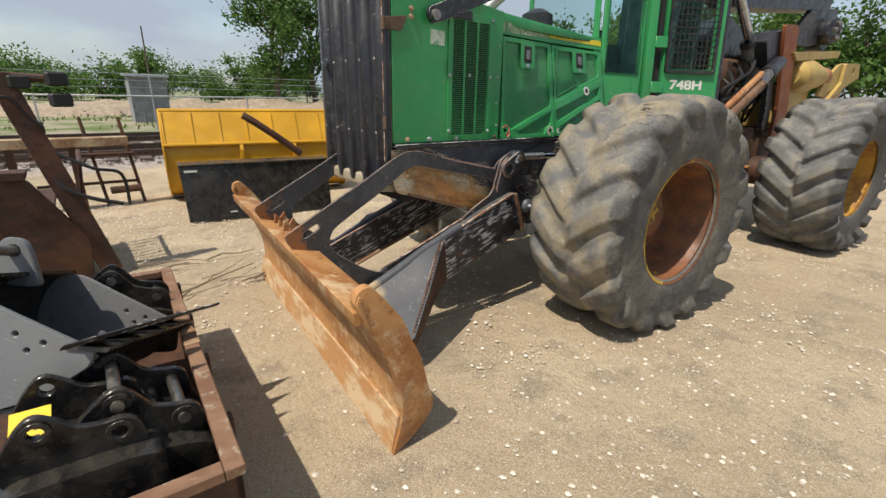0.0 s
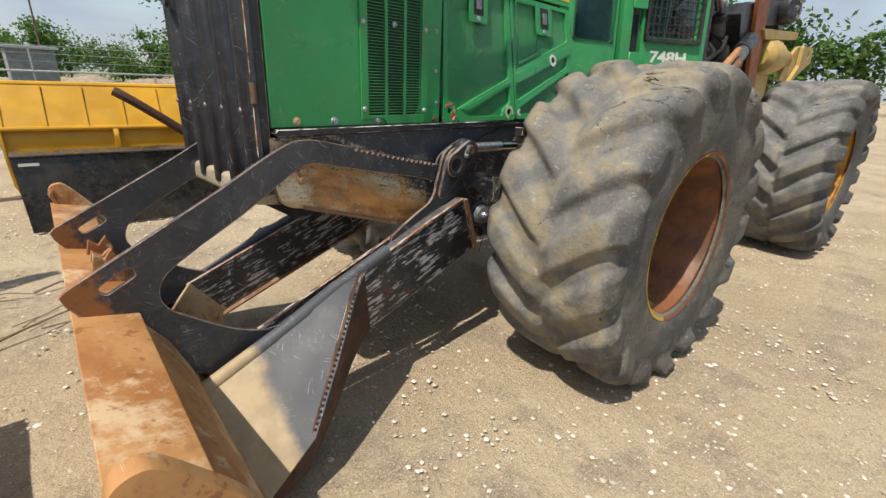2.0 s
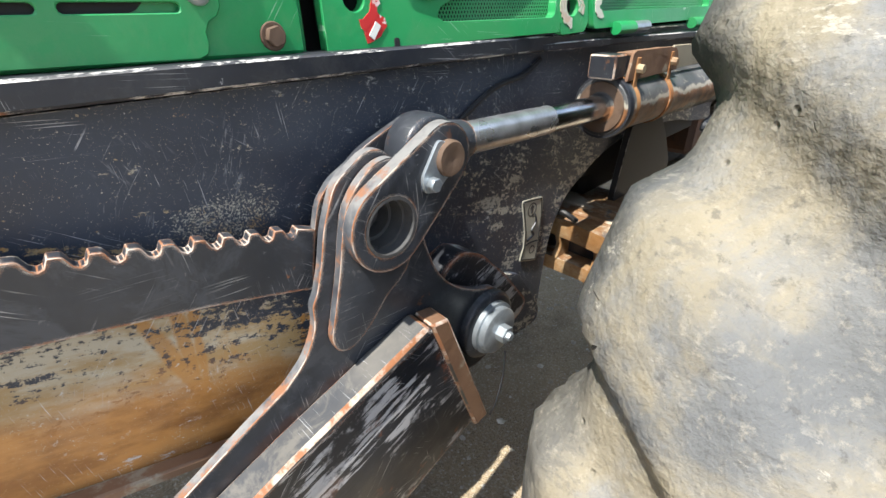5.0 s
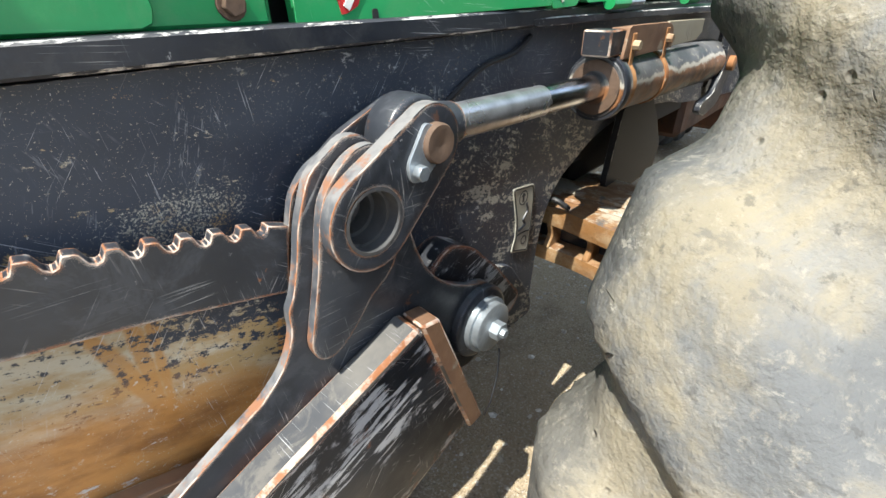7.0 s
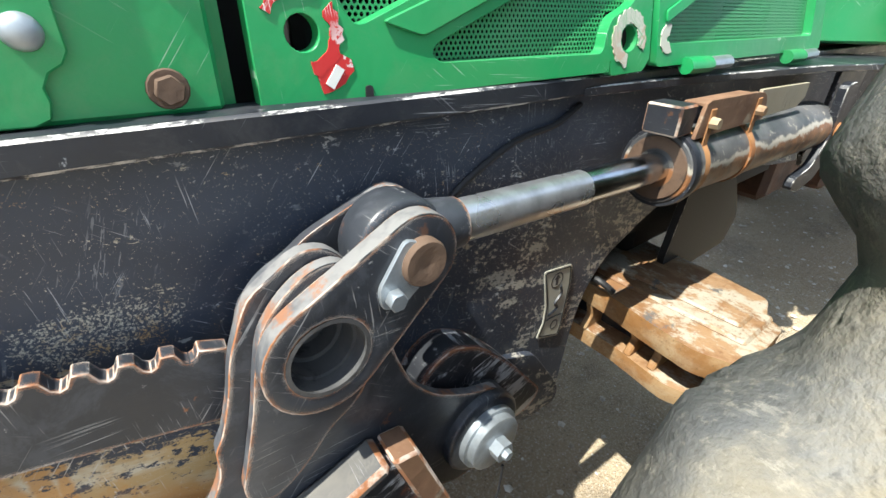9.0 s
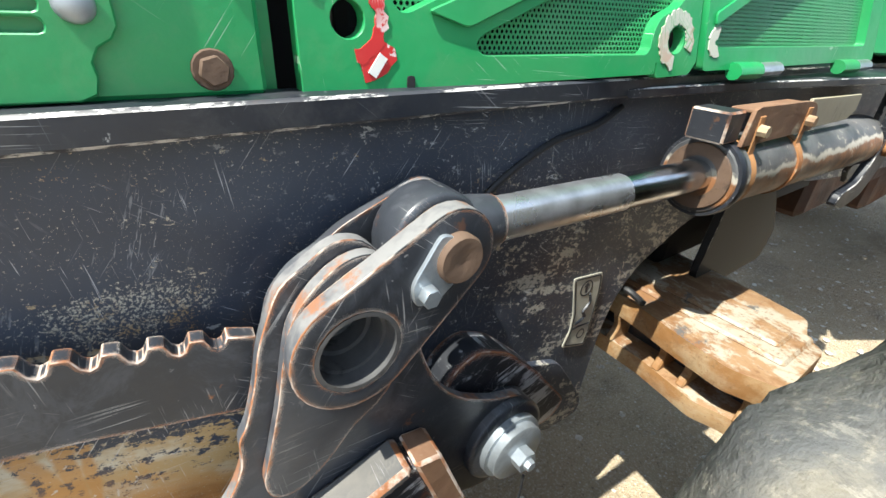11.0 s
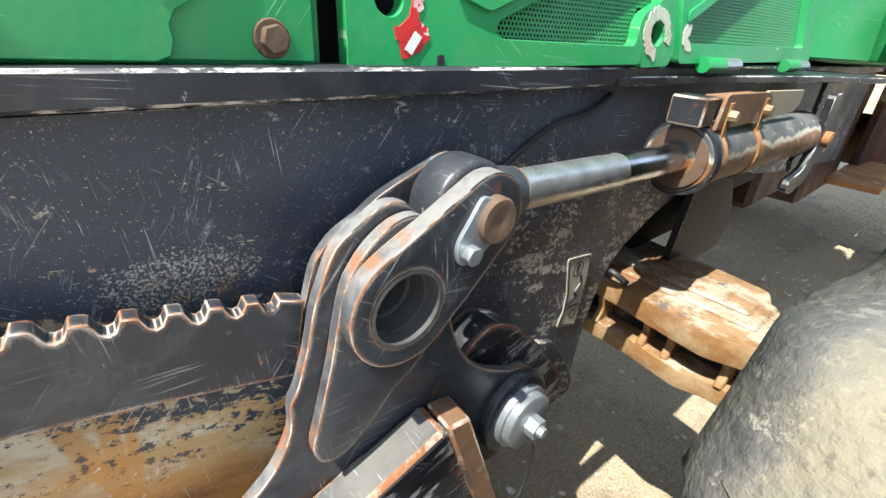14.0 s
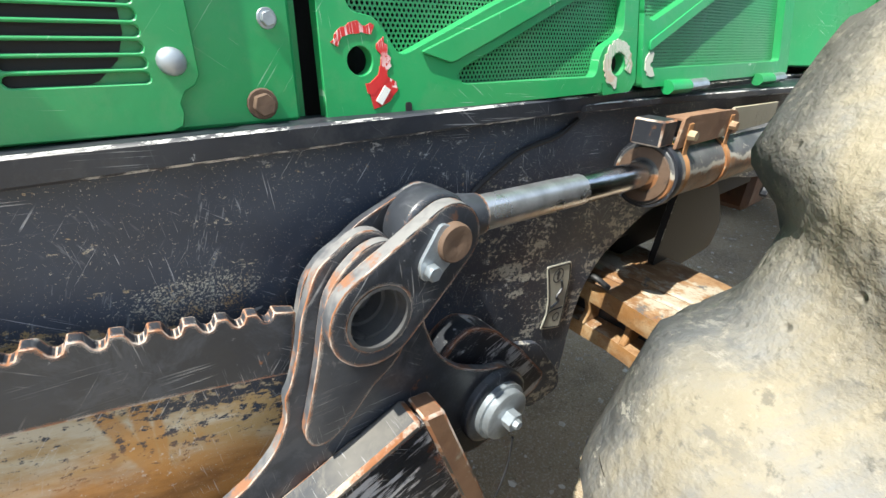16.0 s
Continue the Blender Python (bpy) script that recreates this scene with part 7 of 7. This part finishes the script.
for yc in (13.4, 17.2):
    for dy in (-0.75, 0.75):
        rail = plate([(-0.07, 0.06), (0.07, 0.06), (0.07, 0.075), (0.012, 0.09), (0.012, 0.17), (0.035, 0.18), (0.035, 0.215), (-0.035, 0.215), (-0.035, 0.18), (-0.012, 0.17), (-0.012, 0.09), (-0.07, 0.075)], -60, 80, axis="x", m=RW @ Matrix.Translation((0, yc + dy, 0)))
        lone("rail", rail, rail_steel, "brown steel railway rail on sleepers", "rail", "railway rails")
    ties = bmesh.new()
    for i in range(90):
        x = -30 + i * 0.62
        box(x, x + 0.24, yc - 1.3, yc + 1.3, -0.05, 0.075, bm=ties, m=RW)
    lone("sleepers", ties, tie_wood, "row of dark wooden railway sleepers", "sleepers", kind="stuff")
fence = thing("pipe_fence", 0, 22, 0, "galvanised pipe fence with strands of wire along the railway", "fence")
for z in (1.28,):
    part("rail", tube([(-40, 22.5, z), (60, 21.5, z)], 0.035, 6), galvanised, fence)
for i in range(22):
    part("post", tube([(-30 + i * 3.6, 22.4 - i * 0.036, 0), (-30 + i * 3.6, 22.4 - i * 0.036, 2.0 if i % 2 else 1.35)], 0.03, 6), galvanised, fence)
for z in (1.6, 1.85, 2.1):
    part("wire", tube([(-40, 22.5, z), (60, 21.5, z)], 0.012, 4), galvanised, fence)
sh = thing("shed", 2.8, 27.8, 0, "small grey sheet-metal shed beyond the tracks", "shed")
part("wall", box(2.1, 3.65, 27, 28.6, 0, 2.1), shed_sheet, sh, "grey corrugated wall")
for i in range(9):
    part("wall_rib", box(2.1 + i * 0.19, 2.14 + i * 0.19, 26.97, 27, 0, 2.1), shed_sheet, sh)
part("roof", plate([(26.8, 2.10), (28.8, 2.20), (28.8, 2.28), (26.8, 2.2)], 1.97, 3.80, axis="x"), galvanised, sh)
pole = lone("utility_pole", tube([(5.1, 45, 0), (5.12, 45, 6.2)], [0.09, 0.05], 8), tie_wood, "tall weathered utility pole", "pole")
dirt = thing("dirt_heap", 5.0, 40, 0, "long low heap of brown dirt and rubble", "dirt heap")
bm = bmesh.new()
bmesh.ops.create_grid(bm, x_segments=60, y_segments=14, size=1)
for v in bm.verts:
    u, w = v.co.x, v.co.y
    h = max(0.0, (1 - w * w)) * (0.7 + 0.5 * noise.noise((u * 6, w * 2, 2)) + 0.3 * noise.noise((u * 17, w * 5, 4))) * max(0, 1 - abs(u) ** 6)
    v.co = Vector((7 + u * 17, 37 + w * 3, h * 1.1 - 0.02))
part("earth", bm, plain_rust("brown_earth", (0.26, 0.2, 0.14), (0.36, 0.29, 0.21), (0.18, 0.13, 0.09)), dirt)
scatter_stones("rubble", 110, lambda r: (r.uniform(-8, 22), r.uniform(33, 36), r.uniform(0, 0.3)), lambda r: 0.08 + 0.2 * r.random() ** 2, ballast_mat, "pale concrete rubble in front of the dirt heap", "rubble", 21)


# ---- trees ----
def tree(x, y, height, spread, mat, leaves, leaf, seed, label, low=0.25):
    rnd = random.Random(seed)
    t = thing("tree", x, y, 0, label, "tree", "trees behind the railway")
    bm = bmesh.new()
    trunk = [(x + 0.12 * height * 0.1 * math.sin(k * 1.3 + seed), y, height * 0.7 * k / 5) for k in range(6)]
    tube(trunk, [height * 0.022 * (1 - 0.14 * k) for k in range(6)], 7, bm)
    clumps = []
    for k in range(16):
        a, z0 = rnd.uniform(0, 6.28), height * rnd.uniform(low * 0.7, 0.62)
        up = rnd.uniform(low, 0.97)
        out = spread * math.sqrt(max(0.05, 1 - ((up - 0.55) / 0.5) ** 2)) * rnd.uniform(0.5, 1.0)
        tip = Vector((x + out * math.cos(a), y + out * math.sin(a), height * up))
        base = Vector((x, y, min(z0, tip.z * 0.8)))
        tube([base, base.lerp(tip, 0.5) + Vector((0, 0, 0.03 * height)), tip], [height * 0.010, height * 0.006, height * 0.002], 5, bm)
        clumps.append((tip, spread * rnd.uniform(0.25, 0.48)))
        clumps.append((base.lerp(tip, 0.6) + Vector((0, 0, 0.05 * height)), spread * rnd.uniform(0.2, 0.36)))
    part("trunk", bm, bark, t, "brown trunk and limbs")
    verts, faces = [], []
    for i in range(leaves):
        c, r = clumps[rnd.randrange(len(clumps))]
        d = Vector((rnd.gauss(0, 1), rnd.gauss(0, 1), rnd.gauss(0, 0.8)))
        p = c + d * r * 0.55
        if p.z < height * low * 0.6:
            continue
        u = Vector((rnd.gauss(0, 1), rnd.gauss(0, 1), rnd.gauss(0, 0.6))).normalized() * leaf * rnd.uniform(0.6, 1.3)
        v = u.cross(Vector((rnd.gauss(0, 1), rnd.gauss(0, 1), rnd.gauss(0, 1)))).normalized() * leaf * rnd.uniform(0.4, 0.8)
        k = len(verts)
        verts += [tuple(p - u), tuple(p + v), tuple(p + u), tuple(p - v)]
        faces.append((k, k + 1, k + 2, k + 3))
    me = bpy.data.meshes.new("crown")
    me.from_pydata(verts, [], faces)
    me.materials.append(mat)
    ob = new("crown", me)
    ob.parent = t
    ob.matrix_parent_inverse = PLACE[t.name].inverted()
    tagged(ob, "leafy green crown")
    return t


TALL = "tall broad leafy green tree beyond the tracks"
SMALL = "leafy green tree in the far row"
for x, y, h, s, mat, nl, lf, sd in (
        (11.5, 40, 11.0, 3.2, leaf_dark, 7000, 0.15, 1), (15.5, 42, 12.5, 3.6, leaf_dark, 7000, 0.16, 2), (19.5, 41, 12, 3.4, leaf_dark, 6500, 0.16, 3), (24, 44, 11, 3.8, leaf_dark, 5000, 0.18, 4),
        (29, 44, 12, 4, leaf_dark, 4000, 0.2, 30), (42, 26, 10.5, 4.2, leaf_light, 6500, 0.2, 5), (47, 22, 11, 4.4, leaf_dark, 6000, 0.2, 6), (56, 19, 11, 5.0, leaf_light, 5500, 0.22, 7), (60, 12, 11, 5.0, leaf_dark, 5000, 0.22, 8), (38, 33, 10, 4, leaf_dark, 5000, 0.2, 9)):
    tree(x + 0.05 * y, y, h, s, mat, nl, lf, sd, TALL)
rnd = random.Random(77)
for i in range(26):
    x = -40 + i * 4.3 + rnd.uniform(-1, 1)
    y = 78 + rnd.uniform(-6, 10)
    tree(x, y, rnd.uniform(3.6, 6.6), rnd.uniform(2.8, 4.2), leaf_light if i % 3 else leaf_dark, 3200, 0.20, 100 + i, SMALL, 0.08)
for i in range(9):
    tree(62 + rnd.uniform(-3, 8), -14 + i * 6.5, rnd.uniform(8, 11), rnd.uniform(4, 5), leaf_dark, 1600, 0.34, 200 + i, SMALL, 0.1)
verts, faces = [], []
for i in range(9000):
    x, y = rnd.uniform(-30, 50), rnd.uniform(22.5, 60)
    if noise.noise((x * 0.25, y * 0.25, 5)) < 0.0:
        continue
    h, k, a = rnd.uniform(0.08, 0.24), len(verts), rnd.uniform(0, 6.3)
    verts += [(x - 0.06 * math.cos(a), y - 0.06 * math.sin(a), -0.01), (x + 0.06 * math.cos(a), y + 0.06 * math.sin(a), -0.01), (x + rnd.uniform(-0.1, 0.1), y, h)]
    faces.append((k, k + 1, k + 2))
me = bpy.data.meshes.new("grass")
me.from_pydata(verts, [], faces)
me.materials.append(grass_mat)
tagged(new("grass", me), "dry green grass tufts beyond the railway", "grass", kind="stuff")
